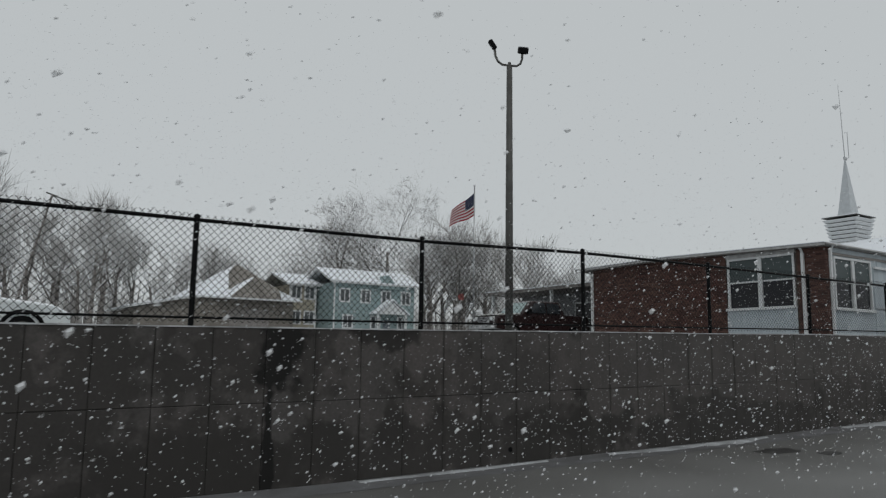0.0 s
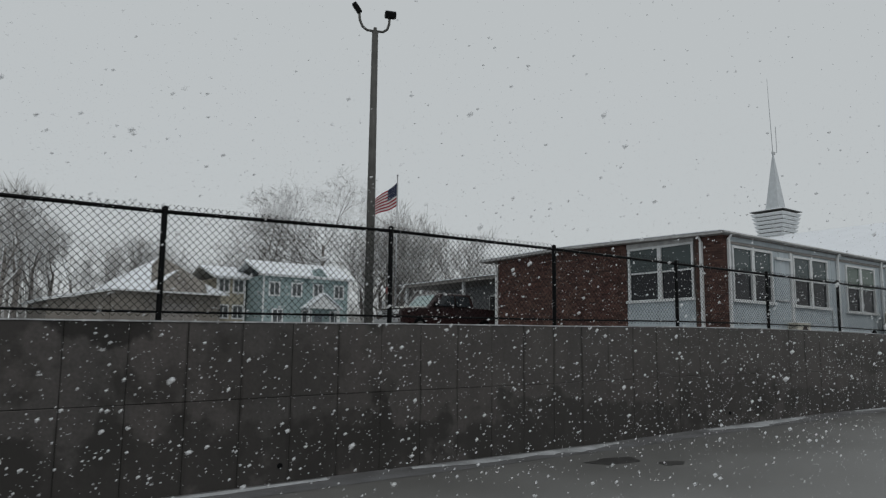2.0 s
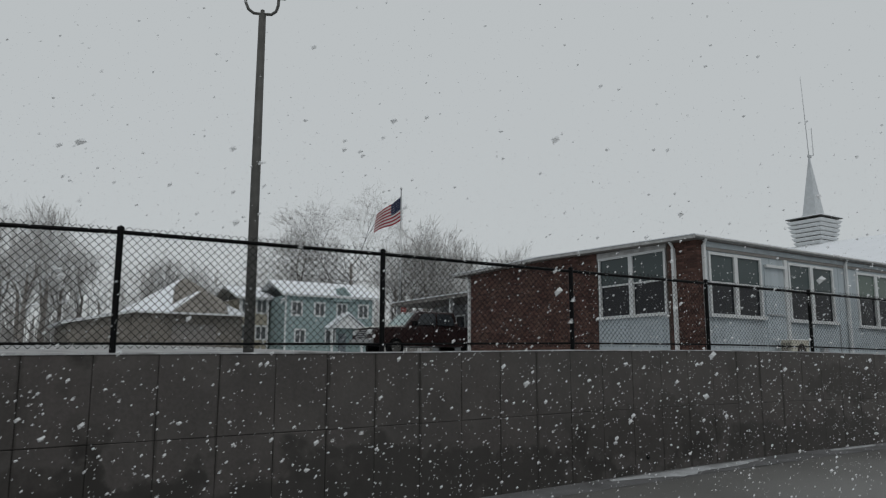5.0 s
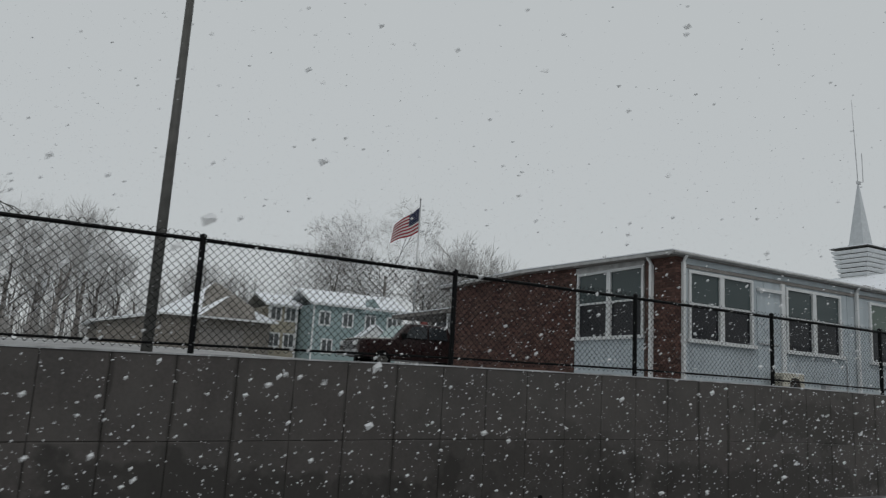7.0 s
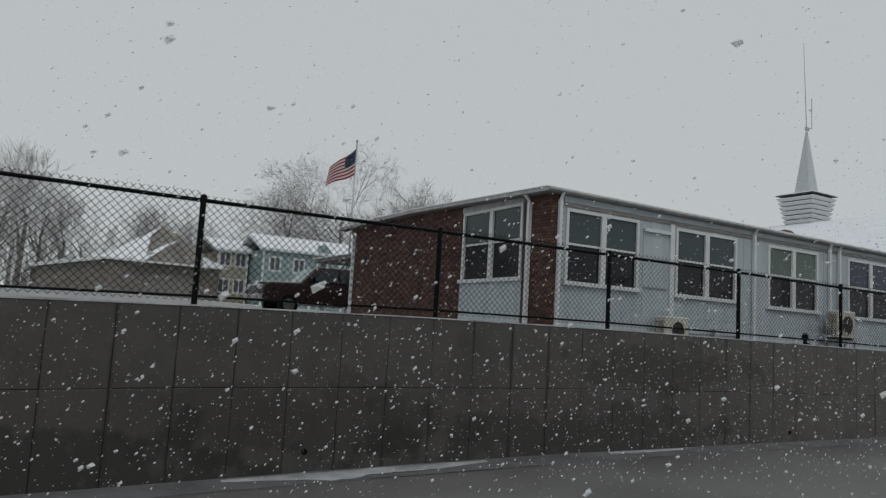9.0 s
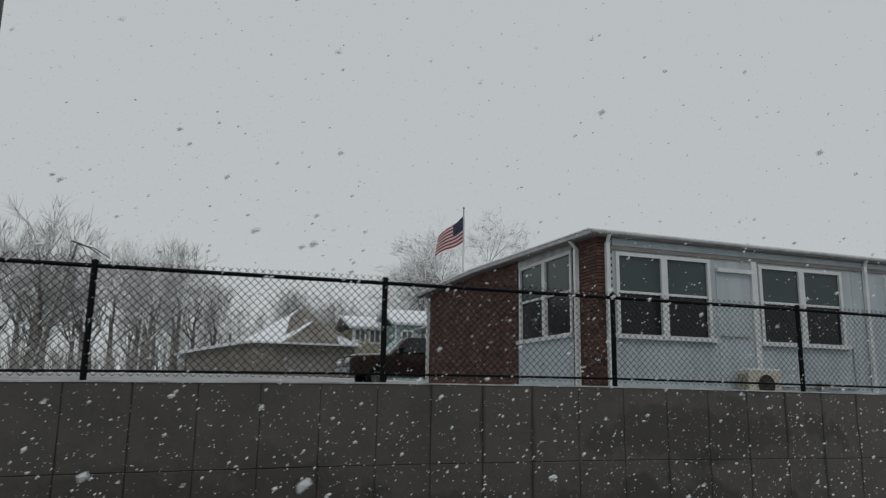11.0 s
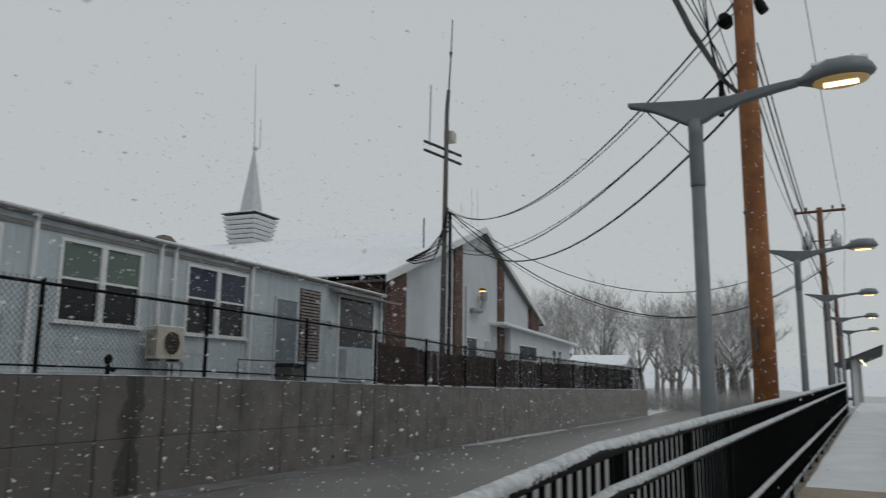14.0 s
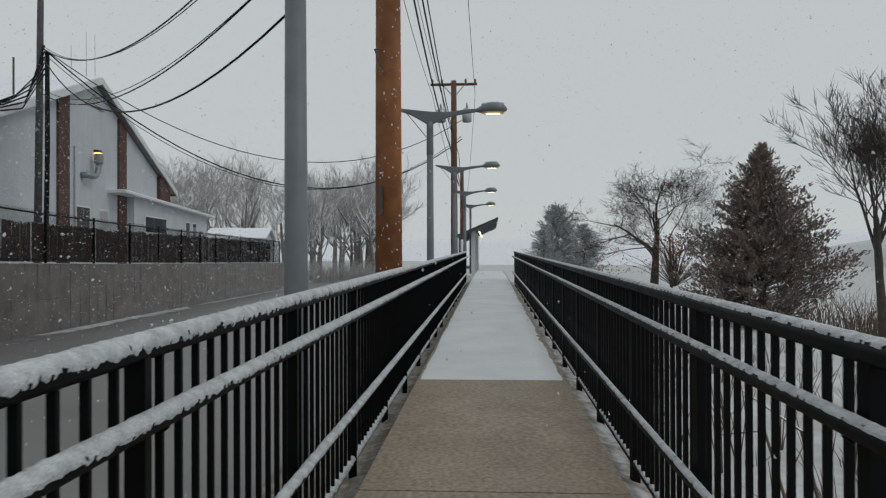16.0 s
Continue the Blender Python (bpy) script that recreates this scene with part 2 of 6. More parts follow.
# ---- building helpers ----
class Shape:
    """Gathers boxes, tubes and faces for one mesh."""

    def __init__(self):
        self.v, self.f = [], []

    def face(self, *pts):
        k = len(self.v)
        self.v += [tuple(p) for p in pts]
        self.f.append(tuple(range(k, k + len(pts))))
        return self

    def box(self, x0, x1, y0, y1, z0, z1, m=None):
        k = len(self.v)
        pts = [(x, y, z) for z in (z0, z1) for y in (y0, y1) for x in (x0, x1)]
        self.v += [tuple(m @ Vector(p)) for p in pts] if m else pts
        self.f += [tuple(k + i for i in q) for q in ((0, 2, 3, 1), (4, 5, 7, 6), (0, 1, 5, 4), (2, 6, 7, 3), (0, 4, 6, 2), (1, 3, 7, 5))]
        return self

    def prism(self, outline, axis, a, b):
        """An outline in the two other axes, drawn out along one axis from a to b."""
        k, n = len(self.v), len(outline)
        for s in (a, b):
            for p, q in outline:
                self.v.append({"x": (s, p, q), "y": (p, s, q), "z": (p, q, s)}[axis])
        self.f += [tuple(k + i for i in range(n)), tuple(k + n + i for i in reversed(range(n)))]
        self.f += [(k + i, k + n + i, k + n + (i + 1) % n, k + (i + 1) % n) for i in range(n)]
        return self

    def tube(self, pts, radii, n=8, cap=True):
        """A round bar along points; radii is one number or one for each point."""
        pts = [Vector(p) for p in pts]
        if not hasattr(radii, "__len__"):
            radii = [radii] * len(pts)
        k = len(self.v)
        ref = None
        for i, p in enumerate(pts):
            d = (pts[min(i + 1, len(pts) - 1)] - pts[max(i - 1, 0)]).normalized()
            if ref is None:
                ref = Vector((0, 0, 1)) if abs(d.z) < 0.9 else Vector((1, 0, 0))
            a = d.cross(ref).normalized()
            b = a.cross(d).normalized()
            ref = b
            for j in range(n):
                t = 2 * math.pi * j / n
                self.v.append(tuple(p + (a * math.cos(t) + b * math.sin(t)) * radii[i]))
        for i in range(len(pts) - 1):
            for j in range(n):
                self.f.append((k + i * n + j, k + i * n + (j + 1) % n, k + (i + 1) * n + (j + 1) % n, k + (i + 1) * n + j))
        if cap:
            self.f.append(tuple(k + j for j in reversed(range(n))))
            self.f.append(tuple(k + (len(pts) - 1) * n + j for j in range(n)))
        return self

    def mesh(self, name, mat=None, smooth=False):
        me = bpy.data.meshes.new(name)
        me.from_pydata(self.v, [], self.f)
        if mat:
            me.materials.append(mat)
        if smooth:
            me.polygons.foreach_set("use_smooth", [True] * len(me.polygons))
        me.update()
        return me


def part(name, shape, mat, parent=None, label="", smooth=False, bevel=0.0):
    """One mesh object, under a thing or a part where one is given."""
    ob = new(name, shape if isinstance(shape, bpy.types.Mesh) else shape.mesh(name, mat, smooth))
    if bevel:
        md = ob.modifiers.new("bevel", "BEVEL")
        md.width, md.segments, md.limit_method = bevel, 2, "ANGLE"
    if parent:
        ob.parent = parent
    return tagged(ob, label)


def thing(name, label, category, group="", kind="", at=(0, 0, 0)):
    ob = new(name)
    ob.location = at
    ob.empty_display_size = 0.2
    return tagged(ob, label, category, group, kind)


def smoothstep(a, b, x):
    t = min(1, max(0, (x - a) / (b - a)))
    return t * t * (3 - 2 * t)


def lerp(table, x):
    for (x0, y0), (x1, y1) in zip(table, table[1:]):
        if x <= x1:
            return y0 + (y1 - y0) * (x - x0) / (x1 - x0)
    return table[-1][1]


# ---- the plan ----
WALL_Y = 8.80
FENCE_TOP = ((-30, 2.50), (2.37, 2.79), (5.4, 2.83), (8.4, 2.93), (11.5, 2.96), (14.6, 2.97), (18, 2.99), (24, 3.00), (30, 2.97), (36, 2.91), (42, 2.80), (50, 2.75), (83, 2.75))
POSTS = [2.37 - 3.05 * k for k in range(9, 0, -1)] + [2.37, 5.42, 8.41, 11.49, 14.63, 17.68, 20.68, 23.67, 26.66, 29.86] + [32.9 + 3.05 * k for k in range(17)]
WALL_TOP = ((-30, 1.33), (0, 1.49), (2.4, 1.53), (5.4, 1.58), (8.4, 1.645), (11.4, 1.70), (14.5, 1.775), (17.6, 1.82), (20.6, 1.835), (24, 1.82), (29, 1.79), (33, 1.71), (37, 1.62), (47, 1.46), (83, 1.08), (200, 0.0))
ROAD_Z = ((-60, -0.80), (0, -0.34), (4, -0.31), (8.4, -0.21), (12, -0.15), (17, 0.0), (20, 0.06), (28, 0.13), (37, -0.08), (48, -0.26), (83, -0.95), (300, -3.0))
DECK_Y = ((-6, 0.0), (0, 0.18), (5, 0.62), (10, 0.60), (18, 0.70), (20, 0.60), (22.6, 0.36), (120, -12.4))
DECK_Z = ((-6, -0.26), (0, -0.11), (10, 0.20), (18, 0.43), (20.4, 0.53), (22.6, 0.624), (48, 0.918), (120, 1.2))


def walkway(x, lat, up):
    """A place on the walkway at x, lat metres to its north side and up metres above its slab."""
    slope = (lerp(DECK_Y, x + 0.5) - lerp(DECK_Y, x - 0.5))
    n = Vector((-slope, 1, 0)).normalized()
    return Vector((x, lerp(DECK_Y, x), lerp(DECK_Z, x) + up)) + n * lat


def yard_z(x, y):
    """Height of the ground behind the retaining wall."""
    base = lerp(WALL_TOP, x) - 0.12
    return base + max(0, min(y, 92) - 20) * 0.036


def ground_z(x, y):
    if y > WALL_Y + 0.15:
        return yard_z(x, y) if x < 84 else lerp(ROAD_Z, x)
    deck_y = lerp(DECK_Y, x)
    if y > deck_y + 1.0:
        return lerp(ROAD_Z, x)
    near = lerp(ROAD_Z, x)
    side = min(near, 0.1) - 2.6 * smoothstep(3, 26, deck_y - y) + 0.0
    return side

# ---- ground ----
def make_ground():
    xs = [-600, -200, -80, -40] + [-20 + 2.0 * i for i in range(71)] + [130, 160, 220, 320, 500, 900]
    ys = [-900, -400, -200, -120, -80, -60, -50] + [-40 + 1.5 * i for i in range(26)] + [-0.6, 0.6, 2, 3.5, 5, 6.5, 8, WALL_Y + 0.1, WALL_Y + 0.2, 9.6, 10.5, 12, 14, 17, 20, 25, 30, 40, 50, 60, 80, 110, 160, 300, 800]
    s = Shape()
    for y in ys:
        for x in xs:
            bump = 0.06 * noise.noise((x * 0.7, y * 0.7, 3)) if y < -1 else 0.0
            s.v.append((x, y, ground_z(x, y) + bump))
    w = len(xs)
    s.f = [(j * w + i, j * w + i + 1, (j + 1) * w + i + 1, (j + 1) * w + i) for j in range(len(ys) - 1) for i in range(w - 1)]
    return tagged(part("ground", s, GRASS, smooth=True), "dull winter grass thinly covered in fresh snow", "ground", kind="structure")


make_ground()


def strip(name, mat, xs, near, far, up, label, category):
    """A thin paved sheet between two lines that follow x."""
    s = Shape()
    for x in xs:
        for y in (near(x), far(x)):
            s.v.append((x, y, lerp(ROAD_Z, x) + up))
    n = len(xs)
    s.f = [(2 * i, 2 * i + 2, 2 * i + 3, 2 * i + 1) for i in range(n - 1)]
    return tagged(part(name, s, mat), label, category, kind="structure")


strip("road", ROAD, [-60 + 4 * i for i in range(90)], lambda x: lerp(DECK_Y, x) + 1.35, lambda x: WALL_Y - 0.02, 0.012, "wet dark asphalt road below the wall", "road")


def make_yard():
    """The parking yard behind the wall, wet under a thin dusting of snow."""
    s = Shape()
    xs, ys = [-30 + 3 * i for i in range(27)], [9.35, 12, 16, 20, 25, 30, 40, 50, 60, 70]
    for y in ys:
        for x in xs:
            s.v.append((x, y, yard_z(x, y) + 0.012))
    w = len(xs)
    s.f = [(j * w + i, j * w + i + 1, (j + 1) * w + i + 1, (j + 1) * w + i) for j in range(len(ys) - 1) for i in range(w - 1)]
    tagged(part("yard_pavement", s, material("snow_dusted_asphalt", (0.20, 0.20, 0.20), 0.7, vary=0.4, scale=0.5, fine=14, tint=(0.34, 0.345, 0.35), bump=0.3)), "wet asphalt yard thinly dusted with snow", "pavement", kind="structure")


make_yard()
GUTTER = material("wet_gutter_concrete", (0.175, 0.178, 0.185), 0.5, vary=0.35, scale=1.8, fine=40, tint=(0.115, 0.115, 0.118), spec=0.4)
strip("gutter", GUTTER, [-30 + 2 * i for i in range(57)], lambda x: WALL_Y - 0.62 - 0.05 * noise.noise((x * 0.5, 2, 2)), lambda x: WALL_Y - 0.01, 0.017, "wet pale concrete gutter at the foot of the wall", "gutter")


# ---- retaining wall ----
def wall_panel(s, x, x1, row):
    """One cast panel of the wall, upper row or lower row, with softened edges."""
    gap, t0, t1 = 0.0016, lerp(WALL_TOP, x), lerp(WALL_TOP, x1)
    m0, m1 = t0 - 0.865, t1 - 0.865
    lo0, lo1, hi0, hi1 = (m0, m1, t0, t1) if row else (lerp(ROAD_Z, x) - 0.3, lerp(ROAD_Z, x1) - 0.3, m0 - 0.005, m1 - 0.005)
    y0, y1, e = WALL_Y - random.uniform(0, 0.004), WALL_Y + 0.06, 0.006
    k = len(s.v)
    q = 0.007 * random.uniform(0.4, 1.3)
    s.v += [(x + gap + e, y0, lo0 + q), (x1 - gap - e, y0, lo1 + q), (x1 - gap - e, y0, hi1 - q), (x + gap + e, y0, hi0 - q),
            (x + gap, y0 + e, lo0), (x1 - gap, y0 + e, lo1), (x1 - gap, y0 + e, hi1), (x + gap, y0 + e, hi0),
            (x + gap, y1, lo0), (x1 - gap, y1, lo1), (x1 - gap, y1, hi1), (x + gap, y1, hi0)]
    s.f += [(k, k + 1, k + 2, k + 3)]
    for b in (0, 4):
        s.f += [(k + b + i, k + b + 4 + i, k + b + 4 + (i + 1) % 4, k + b + (i + 1) % 4) for i in range(4)]


def make_wall():
    wall = thing("retaining_wall", "long stained grey concrete retaining wall", "wall", kind="structure")
    rest = Shape()
    for i in range(-43, 133):
        x = 0.72 + 0.625 * i
        for row in (0, 1):
            if -4 < x < 56:
                s = Shape()
                wall_panel(s, x, x + 0.625, row)
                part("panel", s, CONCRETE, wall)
            else:
                wall_panel(rest, x, x + 0.625, row)
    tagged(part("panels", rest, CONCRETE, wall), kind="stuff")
    s = Shape()
    xs = [-26 + 1.0 * i for i in range(110)]
    for x in xs:
        t = lerp(WALL_TOP, x)
        s.v += [(x, WALL_Y + 0.019, lerp(ROAD_Z, x) - 0.3), (x, WALL_Y + 0.28, lerp(ROAD_Z, x) - 0.3), (x, WALL_Y + 0.28, t - 0.02), (x, WALL_Y + 0.019, t - 0.004)]
    n = len(xs)
    s.f = [(4 * i + j, 4 * i + (j + 1) % 4, 4 * i + 4 + (j + 1) % 4, 4 * i + 4 + j) for i in range(n - 1) for j in range(4)]
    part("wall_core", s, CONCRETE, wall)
    for x, z in ((6.86, -0.04), (15.98, 0.21), (24.93, 0.28), (33.9, 0.18)):
        part("weep_hole", Shape().tube([(x, WALL_Y - 0.012, z), (x, WALL_Y + 0.05, z)], 0.034, 12), BLACK, wall, "dark drain pipe end")
    cap = Shape()
    for i in range(220):
        x = -26 + 0.5 * i
        t = lerp(WALL_TOP, x)
        r = 0.004 + 0.008 * noise.noise((x * 1.3, 0, 5))
        cap.v += [(x, WALL_Y - 0.012, t - 0.002), (x, WALL_Y + 0.02, t + 0.012 + r), (x, WALL_Y + 0.26, t + 0.014 + r), (x, WALL_Y + 0.31, t)]
    cap.f = [(4 * i + j, 4 * i + 4 + j, 4 * i + 5 + j, 4 * i + 1 + j) for i in range(219) for j in range(3)]
    part("snow_cap", cap, material("thin_wet_snow", (0.36, 0.37, 0.38), 0.8, vary=0.6, scale=3.5, fine=45, tint=(0.16, 0.16, 0.16), bump=0.4), wall, "thin line of fresh snow", smooth=True)


make_wall()


# ---- walkway slab ----
def make_deck():
    deck = thing("walkway", "raised concrete walkway, swept bare then snow covered", "walkway", kind="structure")
    joints = [-6 + 3.0 * i for i in range(10)] + [23.1, 26.05, 28.93] + [28.93 + 4.2 * i for i in range(1, 8)]
    for a, b in zip(joints, joints[1:]):
        s = Shape()
        for x in (a + 0.006, b - 0.006):
            for lat, up in ((-0.62, -0.25), (0.62, -0.25), (0.62, 0.0), (-0.62, 0.0)):
                s.v.append(tuple(walkway(x, lat, up)))
        s.f = [(0, 1, 2, 3), (7, 6, 5, 4), (0, 4, 5, 1), (1, 5, 6, 2), (2, 6, 7, 3), (3, 7, 4, 0)]
        part("slab", s, DECK, deck)
    s = Shape()
    for i in range(160):
        x = 28.9 + 0.18 * i
        wide = 0.62
        left, right = wide - 0.01 - 0.02 * random.random(), -wide + 0.02 + 0.10 * abs(noise.noise((x * 2.3, 1, 0)))
        for lat, up in ((left, 0.003), (left - 0.04, 0.012), (0, 0.016), (right + 0.05, 0.010), (right, 0.003)):
            s.v.append(tuple(walkway(x, lat, up if i else 0.002)))
    s.f = [(5 * i + j, 5 * i + j + 1, 5 * i + 6 + j, 5 * i + 5 + j) for i in range(159) for j in range(4)]
    part("snow_cover", s, material("thin_walked_snow", (0.66, 0.685, 0.705), 0.85, vary=0.12, scale=1.4, fine=30, bump=0.3, spec=0.2, tint=(0.58, 0.60, 0.615)), deck, "unbroken fresh snow", smooth=True)


make_deck()


# ---- slush and patches on the road ----
def make_slush():
    s = Shape()
    for a, b, wide in ((-3, -1.5, 0.04), (4.4, 7.4, 0.06), (8.6, 12.6, 0.26), (15.0, 18.4, 0.34), (20.5, 22, 0.06), (41, 54, 0.5), (56, 82, 0.25)):
        n = int((b - a) / 0.12)
        k = len(s.v)
        for i in range(n + 1):
            x = a + (b - a) * i / n
            taper = min(1, i / 9, (n - i) / 9)
            w = 0.03 + wide * taper * (0.7 + 0.6 * noise.noise((x * 0.9, 3, 1)) + 0.4 * noise.noise((x * 4, 1, 2)))
            z = lerp(ROAD_Z, x)
            s.v += [(x, WALL_Y - 0.10 - 0.06 * noise.noise((x * 3, 7, 1)), z + 0.020), (x, WALL_Y - 0.14 - w * 0.5, z + 0.034), (x, WALL_Y - 0.18 - w, z + 0.019)]
        s.f += [(k + 3 * i + j, k + 3 * i + 3 + j, k + 3 * i + 4 + j, k + 3 * i + 1 + j) for i in range(n) for j in range(2)]
    slush = material("grey_slush", (0.50, 0.52, 0.54), 0.6, vary=0.4, scale=2.0, fine=30, tint=(0.27, 0.28, 0.29), bump=0.4)
    tagged(part("slush", s, slush, smooth=True), "grey melting slush along the foot of the wall", "slush", kind="stuff")


make_slush()


def make_patch(x0, x1, y0, y1, seed):
    s, n = Shape(), 22
    cx, cy = (x0 + x1) / 2, (y0 + y1) / 2
    for i in range(n):
        t = 2 * math.pi * i / n
        r = 0.8 + 0.45 * noise.noise((math.cos(t) * 1.7, math.sin(t) * 1.7, seed))
        x = cx + (x1 - x0) / 2 * r * math.cos(t)
        s.v.append((x, cy + (y1 - y0) / 2 * r * math.sin(t), lerp(ROAD_Z, x) + 0.018))
    s.f = [tuple(range(n))]
    tagged(part("road_patch", s, material("wet_tar_patch", (0.048, 0.047, 0.046), 0.35, vary=0.3)), "dark wet crack in the asphalt", "road", kind="structure")


make_patch(10.6, 11.7, 7.25, 7.75, 3.0)
make_patch(11.3, 11.9, 6.7, 7.05, 5.0)
make_patch(27.4, 28.4, 7.9, 8.1, 9.0)


def make_verge(sgn):
    """Stony strip beside the slab, under the railing, with snow caught in it."""
    s = Shape()
    n = 260
    for i in range(n + 1):
        x = 14 + 36 * i / n
        for j in range(6):
            lat = 0.60 + 0.17 * j
            h = -0.14 - 0.05 * j + 0.05 * noise.noise((x * 5, lat * 7, sgn)) + 0.03 * noise.noise((x * 13, lat * 17, sgn))
            s.v.append(tuple(walkway(x, sgn * lat, h)))
    s.f = [(6 * i + j, 6 * i + j + 1, 6 * i + 7 + j, 6 * i + 6 + j) for i in range(n) for j in range(5)]
    if sgn > 0:
        m = material("stony_verge", (0.13, 0.11, 0.085), 0.9, vary=0.6, scale=11, fine=45, tint=(0.27, 0.265, 0.25), bump=0.8)
    else:
        m = material("snowy_verge", (0.44, 0.45, 0.46), 0.9, vary=0.6, scale=11, fine=60, tint=(0.20, 0.18, 0.15), bump=0.8)
    tagged(part("verge", s, m), "stony brown verge with patches of snow" if sgn > 0 else "stony verge mostly under trampled snow", "verge", kind="structure")


make_verge(1)
make_verge(-1)

# ---- chain-link fence on the wall ----
def make_fence():
    fence = thing("chain_link_fence", "black chain-link fence on the concrete wall", "fence")
    fy, xs = WALL_Y + 0.12, POSTS
    for x in xs:
        t, top = lerp(WALL_TOP, x), lerp(FENCE_TOP, x)
        s = Shape().tube([(x, fy, t - 0.1), (x, fy, top)], 0.033, 10)
        s.tube([(x, fy, top), (x, fy, top + 0.025), (x, fy, top + 0.04)], [0.04, 0.035, 0.012], 10)
        part("post", s, BLACK, fence, smooth=False)
    part("top_rail", Shape().tube([(x, fy, lerp(FENCE_TOP, x) - 0.03) for x in xs], 0.023, 8), BLACK, fence)
    part("bottom_rail", Shape().tube([(x, fy, lerp(WALL_TOP, x) + 0.11) for x in xs], 0.015, 6), BLACK, fence)
    step, lo = 0.086, 0.06
    for a, b in zip(xs, xs[1:]):
        hi = (lerp(FENCE_TOP, a) - lerp(WALL_TOP, a) + lerp(FENCE_TOP, b) - lerp(WALL_TOP, b)) / 2 + 0.045
        s = Shape()
        n = round((b - a) / step)
        run = hi - lo
        for i in range(-20, n + 20):
            for sgn in (1, -1):
                x0 = a + i * step
                pts = []
                u0, u1 = 0.0, run
                slope = 1.02 * sgn
                # clip the diagonal to the bay
                ends = [x0 + slope * u0, x0 + slope * u1]
                lo_x, hi_x = a + 0.03, b - 0.03
                us = [u0, u1]
                if min(ends) > hi_x or max(ends) < lo_x:
                    continue
                for lim in (lo_x, hi_x):
                    u = (lim - x0) / slope
                    if slope * (us[0]) + x0 < lo_x and lim == lo_x and slope > 0:
                        us[0] = u
                    if slope * (us[1]) + x0 > hi_x and lim == hi_x and slope > 0:
                        us[1] = u
                    if slope * (us[0]) + x0 > hi_x and lim == hi_x and slope < 0:
                        us[0] = u
                    if slope * (us[1]) + x0 < lo_x and lim == lo_x and slope < 0:
                        us[1] = u
                if us[1] - us[0] < 0.03:
                    continue
                for u in us:
                    x = x0 + slope * u
                    pts.append((x, fy + 0.026 + 0.004 * sgn, lerp(WALL_TOP, x) + lo + u))
                s.tube(pts, 0.0031, 4, cap=False)
        part("wire_mesh", s, BLACK, fence)


make_fence()


def make_slats():
    """Dark privacy slats woven behind the far stretch of the fence."""
    s = Shape()
    x = 36.2
    while x < 77.5:
        t = lerp(WALL_TOP, x)
        w = random.uniform(0.08, 0.13)
        top = (lerp(FENCE_TOP, x) - t) * (0.78 + 0.09 * smoothstep(40, 60, x) + 0.05 * noise.noise((x * 0.7, 2, 0))) + random.uniform(-0.03, 0.03)
        d = random.uniform(-0.015, 0.02)
        lean = random.uniform(-0.02, 0.02)
        k = len(s.v)
        s.v += [(x, WALL_Y + 0.19 + d, t + 0.05), (x + w, WALL_Y + 0.20 + d, t + 0.05), (x + w + lean, WALL_Y + 0.20 + d, t + top), (x + lean, WALL_Y + 0.19 + d, t + top),
                (x, WALL_Y + 0.20 + d, t + 0.05), (x + w, WALL_Y + 0.21 + d, t + 0.05), (x + w + lean, WALL_Y + 0.21 + d, t + top), (x + lean, WALL_Y + 0.20 + d, t + top)]
        s.f += [tuple(k + i for i in q) for q in ((0, 1, 2, 3), (5, 4, 7, 6), (3, 2, 6, 7), (0, 3, 7, 4), (1, 5, 6, 2))]
        x += w * random.uniform(0.45, 0.7)
    ob = part("privacy_slats", s, material("dark_brown_slats", (0.05, 0.036, 0.034), 0.9, vary=0.6, scale=9, fine=30, tint=(0.085, 0.062, 0.058), bump=0.4))
    tagged(ob, "dark brown weathered privacy screen behind the chain-link fence", "privacy screen", kind="stuff")


make_slats()


# ---- the two railings of the walkway ----
def lumpy_cap(pts, radius, thick, seed, lean=0.0):
    """Wet snow clinging round the upper side of a bar: granular, uneven, lower on the side it leans to."""
    s = Shape()
    n = 8
    for i, p in enumerate(pts):
        p = Vector(p)
        d = (Vector(pts[min(i + 1, len(pts) - 1)]) - Vector(pts[max(i - 1, 0)])).normalized()
        side = d.cross(Vector((0, 0, 1))).normalized()
        ragged = 0.35 * noise.noise((i * 0.31, 3, seed)) + 0.25 * noise.noise((i * 0.9, 5, seed))
        ragged *= 1.0 if lean > 0 else 0.4
        lo, hi = (-0.05 + ragged, 2.45 + 0.6 * ragged) if lean > 0 else (0.80 + 0.6 * ragged, 2.55 + ragged)
        for j in range(n + 1):
            t = lo + (hi - lo) * j / n
            edge = 0.0 if j in (0, n) else 1.0
            lump = 0.75 + 0.15 * noise.noise((i * 0.21, j * 0.7, seed)) + 0.45 * noise.noise((i * 0.8, j * 1.6, seed + 4)) + 0.6 * noise.noise((i * 1.9, j * 2.9, seed + 7))
            r = radius * (0.99 if not edge else 1.01) + edge * thick * max(0.08, lump) * (0.55 + 0.6 * max(0, math.sin(t)))
            s.v.append(tuple(p + side * math.cos(t) * r + Vector((0, 0, math.sin(t) * r))))
    m = n + 1
    for i in range(len(pts) - 1):
        for j in range(n):
            side_on = abs(2 * (j + 0.5) / n - 1)
            if noise.noise((i * 0.33, j * 0.8, seed + 2)) + 0.5 * noise.noise((i * 1.3, j * 1.9, seed + 6)) < 0.95 - 0.80 * side_on ** 2:
                s.f.append((i * m + j, (i + 1) * m + j, (i + 1) * m + j + 1, i * m + j + 1))
    return s


